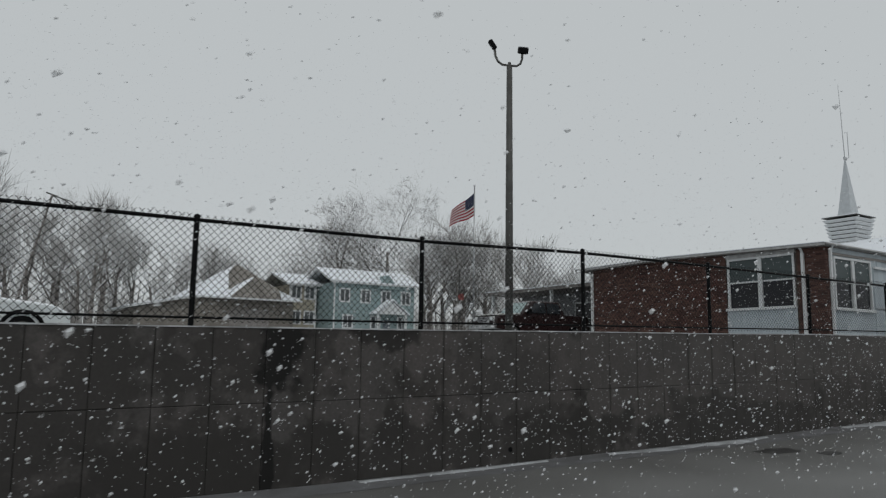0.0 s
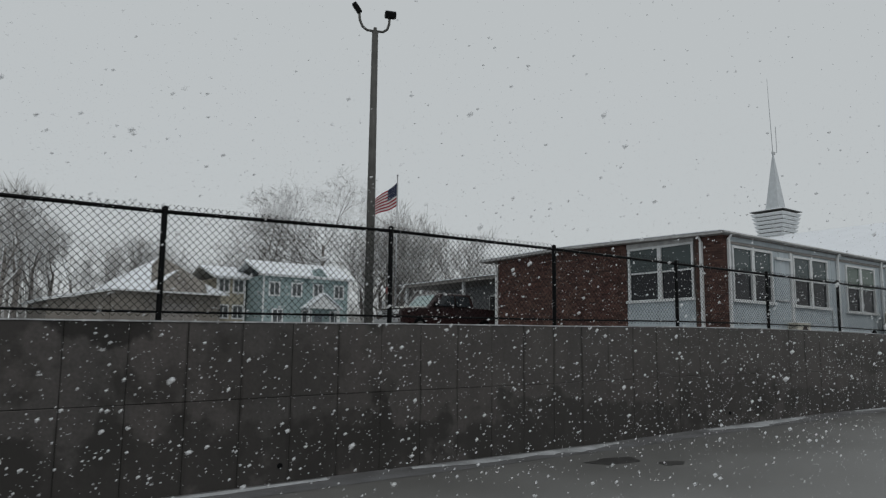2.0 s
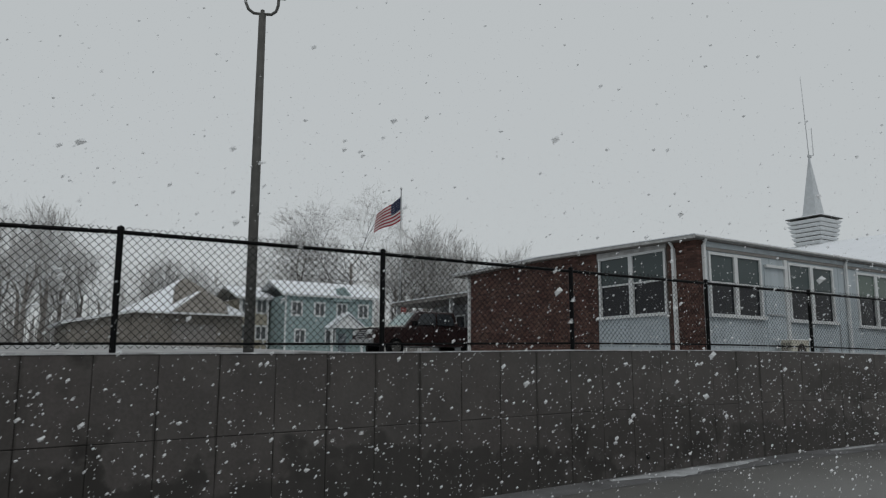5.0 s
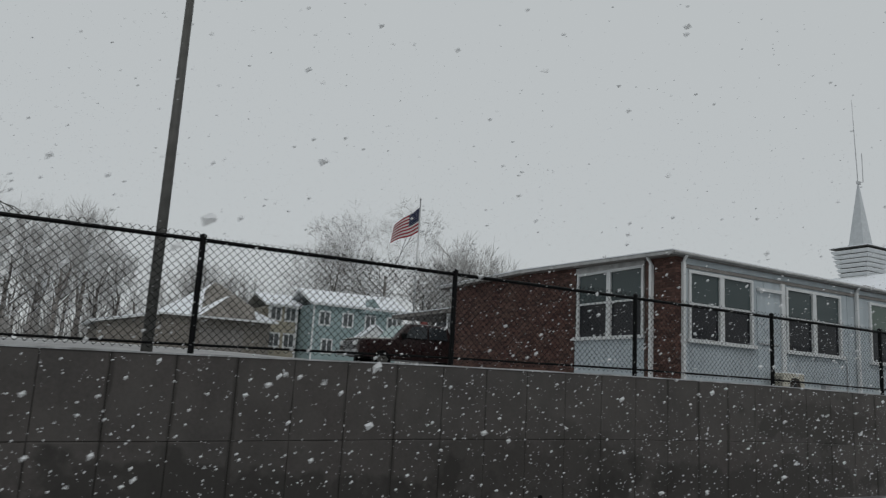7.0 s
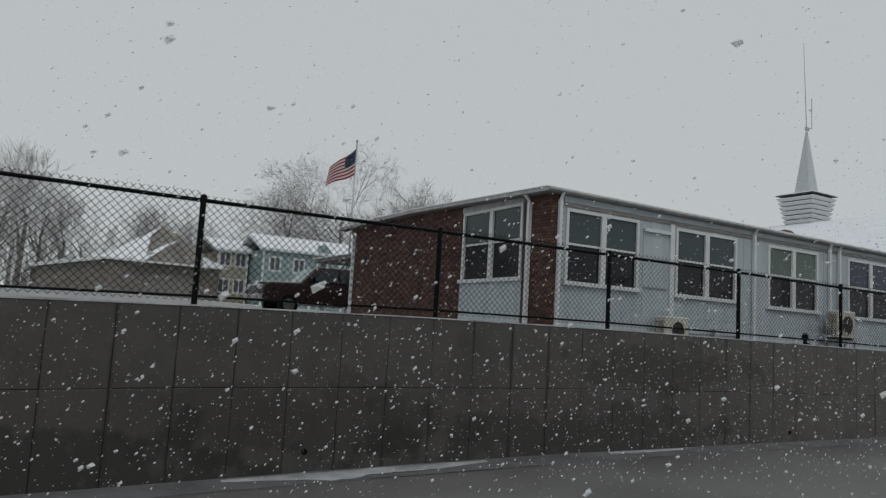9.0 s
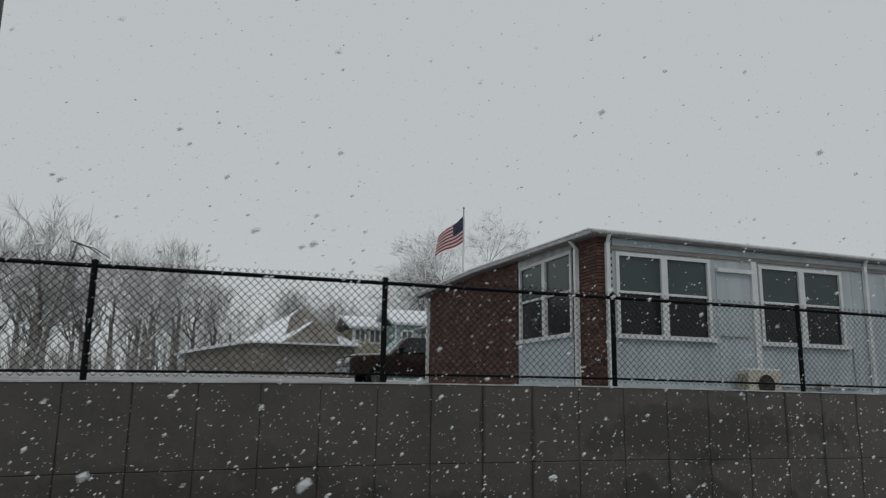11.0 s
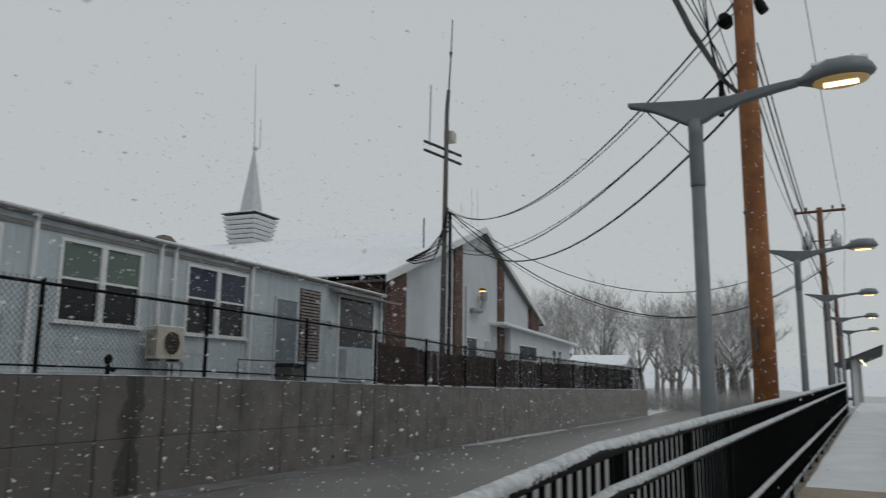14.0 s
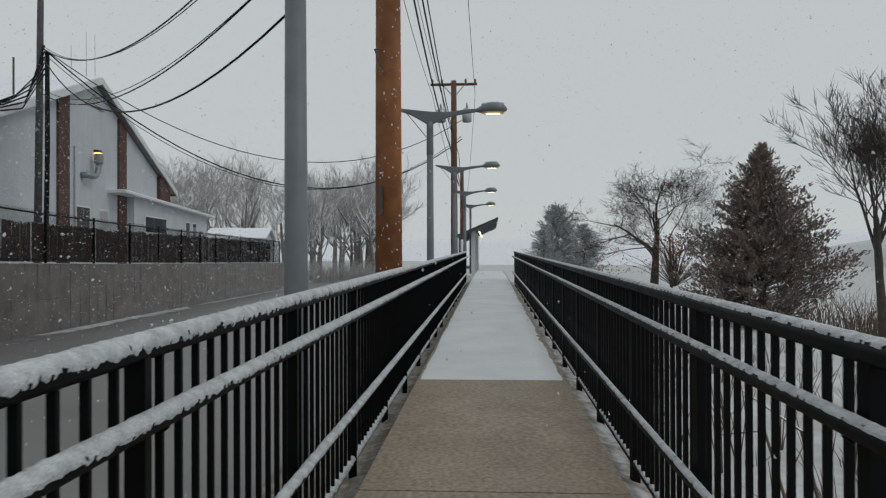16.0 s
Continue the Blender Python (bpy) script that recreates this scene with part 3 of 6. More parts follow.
def fine_line(x0, x1, lat, up, step):
    n = max(2, round((x1 - x0) / step))
    return [tuple(walkway(x0 + (x1 - x0) * i / n, lat, up)) for i in range(n + 1)]


RAIL_TOP, RAIL_MID, RAIL_LOW = 0.898, 0.75, 0.245
RAIL_FROM, RAIL_TO = 15.01, 47.6


def make_railing(sgn, label):
    rail = thing("railing", label, "railing", group="railings of the walkway")
    out, inner = 0.80 * sgn, 0.735 * sgn
    for name, lat, up, r, h in (("top_rail", out, RAIL_TOP, 0.031, 0.0055), ("handrail", inner, RAIL_MID, 0.024, 0.0050), ("lower_handrail", inner, RAIL_LOW, 0.022, 0.0045), ("bottom_rail", out, -0.10, 0.020, 0.007)):
        bar = part(name, Shape().tube(fine_line(RAIL_FROM, RAIL_TO, lat, up, 0.8), r, 12), BLACK, rail, smooth=True)
        amount = 1.0 if sgn > 0 else 0.6
        near = lumpy_cap(fine_line(19.0, 31.0, lat, up, 0.009), r, h * amount, sgn * 3 + up * 7, sgn * 0.9)
        part("snow_crust", near, CRUST, bar, "wet fresh snow", smooth=True)
        far = lumpy_cap(fine_line(31.0, RAIL_TO, lat, up, 0.08), r, h * amount, sgn * 3 + up * 7 + 1, sgn * 0.9)
        part("snow_crust", far, CRUST, bar, "wet fresh snow", smooth=True)
    bal = Shape().box(-0.0088, 0.0088, -0.0088, 0.0088, -0.10, RAIL_TOP - 0.02).mesh("baluster", BLACK)
    post = Shape().box(-0.023, 0.023, -0.023, 0.023, -0.45, RAIL_TOP - 0.01).mesh("post", BLACK)
    brk = Shape().tube([(0, 0, 0), (0, -0.05 * sgn, -0.035), (0, -0.065 * sgn, -0.02)], 0.008, 6).mesh("bracket", BLACK)
    gap = 0.11
    n0 = round((RAIL_FROM - 22.93) / gap)
    rest = Shape()
    count = 0
    for i in range(n0, round((RAIL_TO - 22.93) / gap)):
        x = 22.93 + i * gap
        p = walkway(x, out, 0)
        is_post = i % 12 == 0
        if is_post:
            ob = part("post", post, None, rail)
            ob.location = p
            for up in (RAIL_MID, RAIL_LOW):
                b = part("bracket", brk, None, rail)
                b.location = p + Vector((0, 0, up - 0.005))
        elif 19.5 < x < 47.6 and count < 300:
            ob = part("baluster", bal, None, rail)
            ob.location = p
            count += 1
        else:
            rest.box(p.x - 0.0088, p.x + 0.0088, p.y - 0.0088, p.y + 0.0088, p.z - 0.10, p.z + RAIL_TOP - 0.02)
    tagged(part("balusters", rest, BLACK, rail), kind="stuff")


make_railing(1, "black steel railing with snow-crusted bars beside the road")
make_railing(-1, "black steel railing with snow-crusted bars beside the field")


# ---- lamps and poles along the walkway ----
def make_street_lamp():
    lamp = thing("street_lamp", "grey steel street lamp, lit, beside the walkway", "street lamp", group="street lamps along the walkway")
    high = 3.92
    s = Shape().tube([(0, 0, -0.6), (0, 0, 0.0), (0, 0, high - 0.35)], [0.082, 0.082, 0.067], 20)
    part("pole", s, GREY, lamp, smooth=True)
    s = Shape().tube([(0, 0, high - 0.82), (0, 0, high - 0.80), (0, 0, high - 0.26), (0, 0, high - 0.10)], [0.073, 0.077, 0.074, 0.079], 20)
    part("collar", s, GREY, lamp, smooth=True)
    # the winged bracket, deep in the middle and thin at both ends
    top = [(-0.70, 0.20), (-0.3, 0.15), (0.0, 0.115), (0.35, 0.10), (0.8, 0.15), (1.0, 0.165)]
    bottom = [(1.0, 0.09), (0.8, 0.065), (0.45, 0.0), (0.2, -0.085), (0.085, -0.145), (-0.085, -0.145), (-0.2, -0.075), (-0.42, 0.05), (-0.70, 0.15)]
    s = Shape()
    s.prism([(-a, high + b) for a, b in top + bottom], "x", -0.05, 0.05)
    part("bracket", s, GREY, lamp, bevel=0.02)
    s = Shape()
    ring = 16
    prof = [(0.94, 0.04, 0.045), (1.03, 0.07, 0.06), (1.13, 0.15, 0.12), (1.26, 0.22, 0.17), (1.45, 0.22, 0.17), (1.58, 0.17, 0.135), (1.65, 0.09, 0.07), (1.68, 0.01, 0.01)]
    for a, wide, deep in prof:
        for j in range(ring):
            t = 2 * math.pi * j / ring
            s.v.append((wide * math.cos(t), -a, high + 0.115 + 0.03 * (a - 0.96) + deep * math.sin(t) * (1.0 if math.sin(t) > 0 else 0.42)))
    s.f = [(i * ring + j, i * ring + (j + 1) % ring, (i + 1) * ring + (j + 1) % ring, (i + 1) * ring + j) for i in range(len(prof) - 1) for j in range(ring)]
    s.f += [tuple(reversed(range(ring))), tuple((len(prof) - 1) * ring + j for j in range(ring))]
    head = part("lamp_head", s, GREY, lamp, smooth=True)
    lens = Shape()
    for k, (grow_, drop) in enumerate(((1.0, 0.077), (0.95, 0.059), (0.6, 0.054))):
        for j in range(20):
            t = 2 * math.pi * j / 20
            lens.v.append((0.19 * grow_ * math.cos(t), -1.37 + 0.25 * grow_ * math.sin(t), high + drop))
    lens.f = [(20 * k + j, 20 * k + (j + 1) % 20, 20 * k + 20 + (j + 1) % 20, 20 * k + 20 + j) for k in range(2) for j in range(20)] + [tuple(40 + j for j in range(20))]
    part("lens", lens, LENS, head, "shallow lens warm from the light", smooth=True)
    s = Shape().box(-0.06, 0.06, -1.52, -1.22, high + 0.044, high + 0.058)
    part("light_panel", s, LED, head, "glowing warm light panel", bevel=0.008)
    s = lumpy_cap([(0, -1.12 - 0.026 * i, high + 0.215 + 0.02 * math.sin(i * 0.16)) for i in range(20)], 0.055, 0.03, 5)
    part("snow_crust", s, SNOW, head, "wet fresh snow", smooth=True)
    s = Shape().tube([(0, 0.55, high + 0.14), (0.02, 0.09, high - 0.42), (-0.02, -0.07, high - 0.66)], 0.009, 6)
    part("brace", s, GREY, lamp)
    return lamp


U = Vector((1, -0.131, 0)).normalized()
lamp = make_street_lamp()
turn = math.degrees(math.atan2(U.y, U.x))
first = True
for x in (27.55, 38.9, 50.3, 61.7, 73.1):
    p = walkway(x, 1.30, 0)
    m = pose(p.x, p.y, p.z, 0, 0, turn)
    if first:
        lamp.matrix_basis, first = m, False
    else:
        copy_thing(lamp, m)


def make_pole(x, lat, high, radius, mat, label, arm, cans):
    p = walkway(x, lat, 0)
    pole = thing("utility_pole", label, "utility pole", group="utility poles along the walkway", at=(p.x, p.y, p.z - 0.6))
    s = Shape().tube([(0, 0, 0), (0, 0, high * 0.33), (0.0, 0, high * 0.66), (0, 0, high)], [radius, radius * 0.94, radius * 0.86, radius * 0.76], 18)
    part("shaft", s, mat, pole, smooth=True)
    rng = random.Random(int(x))
    specks = Shape()
    for k in range(170 if high > 10 else 0):
        a, z, q = rng.uniform(2.2, 4.6), rng.uniform(0.8, high), rng.uniform(0.006, 0.016)
        rr = radius * (1 - 0.24 * z / high) + 0.001
        c, d, u_ = Vector((math.cos(a) * rr, math.sin(a) * rr, z)), Vector((-math.sin(a), math.cos(a), 0)), Vector((math.cos(a), math.sin(a), 0))
        specks.face(c - d * q, c + Vector((0, 0, -q * 1.4)) + u_ * 0.004, c + d * q * 0.8 + u_ * 0.003, c + Vector((0, 0, q * 1.2)) + u_ * 0.002)
    if specks.v:
        tagged(part("snow_specks", specks, SNOW, pole, "flecks of wet snow"), kind="stuff")
    if arm:
        s = Shape()
        n = Vector((0.131, 1, 0)).normalized()
        a, b = n * 0.98, n * -0.98
        s.tube([(a.x, a.y, high - 0.15), (b.x, b.y, high - 0.15)], 0.06, 4)
        part("crossarm", s, OLDWOOD, pole)
        for k in (-1, 1):
            c = n * 0.45 * k
            part("arm_brace", Shape().tube([(c.x, c.y, high - 0.18), (0, 0, high - 0.7)], 0.018, 4), METAL, pole)
        for k in (-0.9, -0.5, 0.5, 0.9):
            c = n * k
            part("insulator", Shape().tube([(c.x, c.y, high - 0.1), (c.x, c.y, high - 0.03), (c.x, c.y, high + 0.03), (c.x, c.y, high + 0.08)], [0.03, 0.055, 0.05, 0.02], 8), GREY, pole)
    if cans:
        n = Vector((0.131, 1, 0)).normalized()
        for k in (-0.55, 0.55):
            c = n * k
            z = high - 1.75
            s = Shape().tube([(c.x, c.y, z), (c.x, c.y, z + 0.04), (c.x, c.y, z + 0.5), (c.x, c.y, z + 0.58)], [0.17, 0.2, 0.2, 0.12], 14)
            can = part("transformer", s, METAL, pole, smooth=True)
            part("bushing", Shape().tube([(c.x, c.y, z + 0.56), (c.x + 0.03, c.y, z + 0.8)], [0.05, 0.025], 8), GREY, can)
        part("hanger", Shape().tube([(n.x * 0.6, n.y * 0.6, high - 1.4), (n.x * -0.6, n.y * -0.6, high - 1.4)], 0.03, 4), METAL, pole)
    return pole


wood_pole = make_pole(33.8, 1.52, 11.2, 0.205, POLEWOOD, "new orange-brown treated wooden utility pole", True, False)
part("conduit", Shape().tube([(-0.20, 0.12, 2.2), (-0.2, 0.12, 2.6)], 0.03, 6), DARKPOLE, wood_pole)
part("meter_hook", Shape().tube([(-0.2, 0.1, 4.35), (-0.27, 0.16, 4.5), (-0.25, 0.2, 4.6), (-0.2, 0.1, 4.62)], 0.012, 6), DARKPOLE, wood_pole)
part("cable_spool", Shape().tube([(-0.35, 0.1, 9.0), (-0.15, 0.1, 9.0)], [0.18, 0.18], 12), BLACK, wood_pole, "black coil of cable")
make_pole(54.2, 1.50, 8.7, 0.15, OLDWOOD, "weathered wooden utility pole with two transformers", True, True)
make_pole(70.0, 1.75, 6.6, 0.15, OLDWOOD, "weathered wooden utility pole standing far along the walkway", False, False)

# ---- the low brick and panel building ----
SX, SY, SN, SE = 23.2, 13.43, 23.75, 45.2
SBASE, SEAVE = 1.3, 4.86
BLIND = glass_material("blind_behind_glass", (0.05, 0.068, 0.07), 0.1)
BLINDBLUE = glass_material("dark_blue_curtain_behind_glass", (0.022, 0.028, 0.055), 0.1)
BLINDGREEN = glass_material("pale_green_blind_behind_glass", (0.10, 0.135, 0.115), 0.12)
DOORPAINT = material("grey_blue_door_paint", (0.14, 0.165, 0.185), 0.5, vary=0.1)
CREAM = material("cream_metal_casing", (0.50, 0.48, 0.41), 0.5, vary=0.12)
DARK = material("dark_recess", (0.03, 0.03, 0.032), 0.8)
ROOFEDGE = material("grey_roof_edge", (0.44, 0.445, 0.445), 0.6, vary=0.28, scale=4, fine=30)


def window_unit(house, x0, x1, z0, z1, upper, axis="y", plane=SY):
    """A pair of double-hung windows in a white frame; axis y faces south, axis x faces west."""
    def box(a0, a1, d0, d1, b0, b1):
        return Shape().box(a0, a1, plane + d0, plane + d1, b0, b1) if axis == "y" else Shape().box(plane + d0, plane + d1, a0, a1, b0, b1)

    def merged(*boxes):
        s = Shape()
        for bx in boxes:
            k = len(s.v)
            s.v += bx.v
            s.f += [tuple(k + i for i in f) for f in bx.f]
        return s

    mid = (x0 + x1) / 2
    fr = merged(box(x0, x1, -0.05, 0.04, z1 - 0.07, z1), box(x0, x0 + 0.075, -0.05, 0.04, z0, z1 - 0.07), box(x1 - 0.075, x1, -0.05, 0.04, z0, z1 - 0.07),
                box(mid - 0.075, mid + 0.075, -0.05, 0.04, z0, z1 - 0.07))
    win = part("window", fr, WHITE, house, "white-framed pair of sash windows")
    part("sill", box(x0 - 0.06, x1 + 0.06, -0.10, 0.03, z0 - 0.09, z0), WHITE, win)
    zm = (z0 + z1) / 2 + 0.02
    for a, b in ((x0 + 0.075, mid - 0.075), (mid + 0.075, x1 - 0.075)):
        part("upper_pane", box(a, b, 0.0, 0.012, zm, z1 - 0.07), upper, win, "pane with a drawn blind behind it")
        part("lower_pane", box(a, b, 0.022, 0.034, z0, zm), GLASS, win)
        part("meeting_rail", box(a, b, -0.018, 0.03, zm - 0.025, zm + 0.025), WHITE, win)
    return win


def make_school():
    house = thing("school_building", "single-storey brick building with pale panels and white windows", "building")
    # roof slab with its deep overhang, fascia and gutter
    def slab(lo, hi, inset):
        """The very low-pitched roof between two levels above its soffit; the eave falls gently to the east."""
        q = Shape()
        ys = (SY - 0.13 + inset, 19.5, SN + 0.85 - inset)
        for x in (SX - 0.24 + inset, SE + 0.08 - inset):
            for y, rise in zip(ys, (0.0, 0.16, 0.10)):
                z = 4.90 - 0.0045 * (x - 22.6) + rise
                q.v += [(x, y, z + lo), (x, y, z + hi)]
        q.f = [(0, 2, 8, 6), (2, 4, 10, 8), (1, 7, 9, 3), (3, 9, 11, 5), (0, 6, 7, 1), (4, 5, 11, 10), (0, 1, 3, 2), (2, 3, 5, 4), (6, 8, 9, 7), (8, 10, 11, 9)]
        return q

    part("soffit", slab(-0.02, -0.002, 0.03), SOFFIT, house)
    roof = part("roof", slab(0.0, 0.085, 0.0), ROOFEDGE, house, "pale weathered roof edge")
    gut = Shape().tube([(SX - 0.2 + 2.18 * i, SY - 0.165, 4.90 - 0.0045 * 2.18 * i + 0.045 + 0.005 * (i % 2)) for i in range(11)], 0.036, 10)
    part("gutter", gut, ROOFEDGE, house, "dirty rounded metal gutter", smooth=True)
    part("snow_layer", slab(0.087, 0.11, -0.015), SNOW, roof, "thin fresh snow")
    # walls
    holes = ((23.60, 25.86, 2.97, 4.60), (27.12, 29.42, 2.95, 4.58), (30.72, 32.98, 2.90, 4.56), (34.45, 36.88, 2.86, 4.56))
    at = SX + 0.30
    for h0, h1, hz0, hz1 in holes:
        part("wall_panel", Shape().box(at, h0, SY, SY + 0.2, SBASE, SEAVE - 0.022), PANEL, house, "pale blue-grey painted panel")
        part("wall_panel", Shape().box(h0, h1, SY, SY + 0.2, SBASE, hz0), PANEL, house, "pale blue-grey painted panel")
        part("wall_panel", Shape().box(h0, h1, SY, SY + 0.2, hz1, SEAVE - 0.022), PANEL, house, "pale blue-grey painted panel")
        at = h1
    part("wall_panel", Shape().box(at, SE, SY, SY + 0.2, SBASE, SEAVE - 0.022), PANEL, house, "pale blue-grey painted panel")
    part("east_wall", Shape().box(SE - 0.2, SE, SY + 0.2, SN, SBASE, SEAVE - 0.022), PANEL, house)
    part("north_wall", Shape().box(SX + 0.1, SE - 0.2, SN - 0.2, SN, SBASE, SEAVE - 0.022), MORTAR, house)
    part("west_backing", Shape().box(SX + 0.02, SX + 0.2, 17.1, SN - 0.2, SBASE, 5.0), MORTAR, house, "mortar of the brick wall")
    part("pier_backing", Shape().box(SX + 0.02, SX + 0.30, SY + 0.02, 14.46, SBASE, SEAVE - 0.022), MORTAR, house, "mortar of the brick pier")
    part("west_panel", Shape().box(SX + 0.02, SX + 0.2, 14.46, 17.1, SBASE, 2.98), PANEL, house, "pale panel below the window")
    part("west_header", Shape().box(SX + 0.01, SX + 0.2, 14.46, 17.1, 4.80, 4.955), ROOFEDGE, house)
    window_unit(house, 14.50, 17.06, 3.06, 4.80, BLIND, "x", SX + 0.06)
    # panel seams: shallow battens on the south wall
    for x in (26.30, 29.75, 33.3, 37.0, 41.2):
        part("batten", Shape().box(x - 0.02, x + 0.02, SY - 0.012, SY + 0.01, SBASE, SEAVE - 0.03), PANEL, house)
    for z in (2.35, 1.85):
        part("ledge", Shape().box(23.6, 45.1, SY - 0.008, SY + 0.01, z, z + 0.015), PANEL, house)
    for x0, x1, z0, z1, up in ((23.60, 25.86, 2.97, 4.60, BLIND), (27.12, 29.42, 2.95, 4.58, BLIND), (30.72, 32.98, 2.90, 4.56, BLINDGREEN), (34.45, 36.88, 2.86, 4.56, BLINDBLUE)):
        window_unit(house, x0, x1, z0, z1, up)
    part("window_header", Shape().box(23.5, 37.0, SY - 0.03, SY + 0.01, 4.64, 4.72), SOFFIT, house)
    # blind door between the windows, with a small hood and a bar
    blind_door = part("blocked_door", Shape().box(26.02, 26.86, SY - 0.02, SY + 0.01, 1.75, 4.42), PANEL, house, "painted-over doorway panel")
    part("hood", Shape().box(26.02, 26.90, SY - 0.10, SY, 4.36, 4.44), WHITE, blind_door)
    part("push_bar", Shape().box(26.05, 26.8, SY - 0.06, SY - 0.02, 3.02, 3.06), METAL, blind_door)
    part("trim_post", Shape().box(26.92, 27.06, SY - 0.06, SY + 0.01, 1.5, 4.64), WHITE, house)
    part("frieze", Shape().box(SX + 0.34, SE - 0.02, SY - 0.02, SY, 4.73, 4.885), PANEL, house)
    for x in (23.40, 30.10, 33.50, 33.98, 37.05, 45.0):
        s = Shape().box(x - 0.042, x + 0.042, SY - 0.10, SY - 0.024, 1.3, SEAVE - 0.10)
        s.tube([(x, SY - 0.06, SEAVE - 0.12), (x, SY - 0.10, SEAVE - 0.04), (x, SY - 0.16, SEAVE + 0.05)], 0.038, 8)
        part("downspout", s, WHITE, house, "white metal downspout")
    for y in (14.16, SN - 0.02):
        s = Shape().box(SX - 0.10, SX - 0.012, y - 0.042, y + 0.042, 1.3, SEAVE - 0.12)
        s.tube([(SX - 0.05, y, SEAVE - 0.14), (SX - 0.10, y, SEAVE - 0.05), (SX - 0.20, y, SEAVE + 0.05)], 0.038, 8)
        part("downspout", s, WHITE, house, "white metal downspout")
    # service door, louvre and the dark recess at the far end
    door = part("door", Shape().box(38.32, 39.38, SY - 0.03, SY + 0.01, 1.75, 4.06), DOORPAINT, house, "grey-blue service door")
    fr = Shape().box(38.24, 38.32, SY - 0.05, SY + 0.01, 1.75, 4.14).box(39.38, 39.46, SY - 0.05, SY + 0.01, 1.75, 4.14).box(38.32, 39.38, SY - 0.05, SY + 0.01, 4.06, 4.14)
    part("door_frame", fr, PANEL, door)
    part("door_handle", Shape().tube([(39.25, SY - 0.03, 2.8), (39.25, SY - 0.09, 2.8), (39.12, SY - 0.09, 2.8)], 0.012, 6), METAL, door)
    vent = part("louvre", Shape().box(39.58, 40.74, SY - 0.02, SY + 0.01, 2.30, 4.52), DARK, house, "tall slatted louvre")
    slat = Shape()
    slat.v = [(0, -0.07, 0), (1.12, -0.07, 0), (1.12, -0.022, 0.07), (0, -0.022, 0.07), (0, -0.06, -0.012), (1.12, -0.06, -0.012), (1.12, -0.022, 0.05), (0, -0.022, 0.05)]
    slat.f = [(0, 1, 2, 3), (4, 7, 6, 5), (0, 4, 5, 1), (0, 3, 7, 4), (1, 5, 6, 2)]
    sm = slat.mesh("slat", material("brown_louvre", (0.22, 0.19, 0.18), 0.7))
    for i in range(22):
        ob = part("slat", sm, None, vent)
        ob.location = (39.60, SY, 2.33 + i * 0.099)
    recess = part("recess_window", Shape().box(41.95, 44.42, SY - 0.012, SY + 0.01, 2.85, 4.50), GLASS, house, "dark wide window")
    part("recess_frame", Shape().box(41.87, 41.95, SY - 0.05, SY + 0.01, 1.5, 4.6).box(44.42, 44.56, SY - 0.05, SY + 0.01, 1.5, 4.6).box(41.95, 44.42, SY - 0.05, SY + 0.01, 4.5, 4.6), WHITE, recess)
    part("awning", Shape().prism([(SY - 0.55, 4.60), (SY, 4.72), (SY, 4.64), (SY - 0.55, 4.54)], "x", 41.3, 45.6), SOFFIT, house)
    part("wall_lamp", Shape().tube([(41.25, SY, 3.6), (41.25, SY - 0.12, 3.62), (41.25, SY - 0.16, 3.5), (41.25, SY - 0.16, 3.35)], [0.03, 0.05, 0.09, 0.07], 8), METAL, house)
    # conduits
    part("conduit", Shape().tube([(27.4, SY - 0.03, 2.02), (29.6, SY - 0.03, 2.02), (29.6, SY - 0.03, 2.9)], 0.018, 6), METAL, house)
    part("junction_box", Shape().box(28.5, 28.72, SY - 0.13, SY, 1.95, 2.16), METAL, house)
    part("meter_cabinet", Shape().box(42.1, 43.9, SY - 0.28, SY - 0.02, 1.7, 2.75), PANEL, house, "pale metal cabinet")
    part("hand_bar", Shape().tube([(36.3, SY - 0.3, 1.5), (36.3, SY - 0.3, 2.25), (38.1, SY - 0.3, 2.25), (38.1, SY - 0.3, 1.5)], 0.022, 6), DARKPOLE, house)
    return house


school = make_school()


def brick_mesh():
    """One brick, its face towards -y, with slightly worn edges."""
    s = Shape()
    l, h, d, e = 0.193, 0.057, 0.03, 0.004
    s.v = [(e, 0, e), (l - e, 0, e), (l - e, 0, h - e), (e, 0, h - e), (0, e, 0), (l, e, 0), (l, e, h), (0, e, h), (0, d, 0), (l, d, 0), (l, d, h), (0, d, h)]
    s.f = [(0, 1, 2, 3)] + [(b + i, b + 4 + i, b + 4 + (i + 1) % 4, b + (i + 1) % 4) for b in (0, 4) for i in range(4)]
    return s


ISLAND = BRICK.copy()
ISLAND.name = "red_brick_joined"
n_, l_ = ISLAND.node_tree.nodes, ISLAND.node_tree.links
oi = [q for q in n_ if q.type == "OBJECT_INFO"][0]
geo_ = n_.new("ShaderNodeNewGeometry")
target_ = oi.outputs["Random"].links[0].to_socket
l_.new(geo_.outputs["Random Per Island"], target_)


def lay_bricks(joined, place, length, z0, z1):
    """Courses in running bond; place turns a brick's own place into the wall's."""
    row, z = 0, z0
    while z < z1 - 0.05:
        x = -0.1015 * (row % 2)
        while x < length - 0.02:
            a, b = max(x, 0.0), min(x + 0.193, length)
            if b - a > 0.05:
                place(joined, a, b, z)
            x += 0.203
        z += 0.067
        row += 1


BRICK_MESH = brick_mesh().mesh("brick", BRICK)


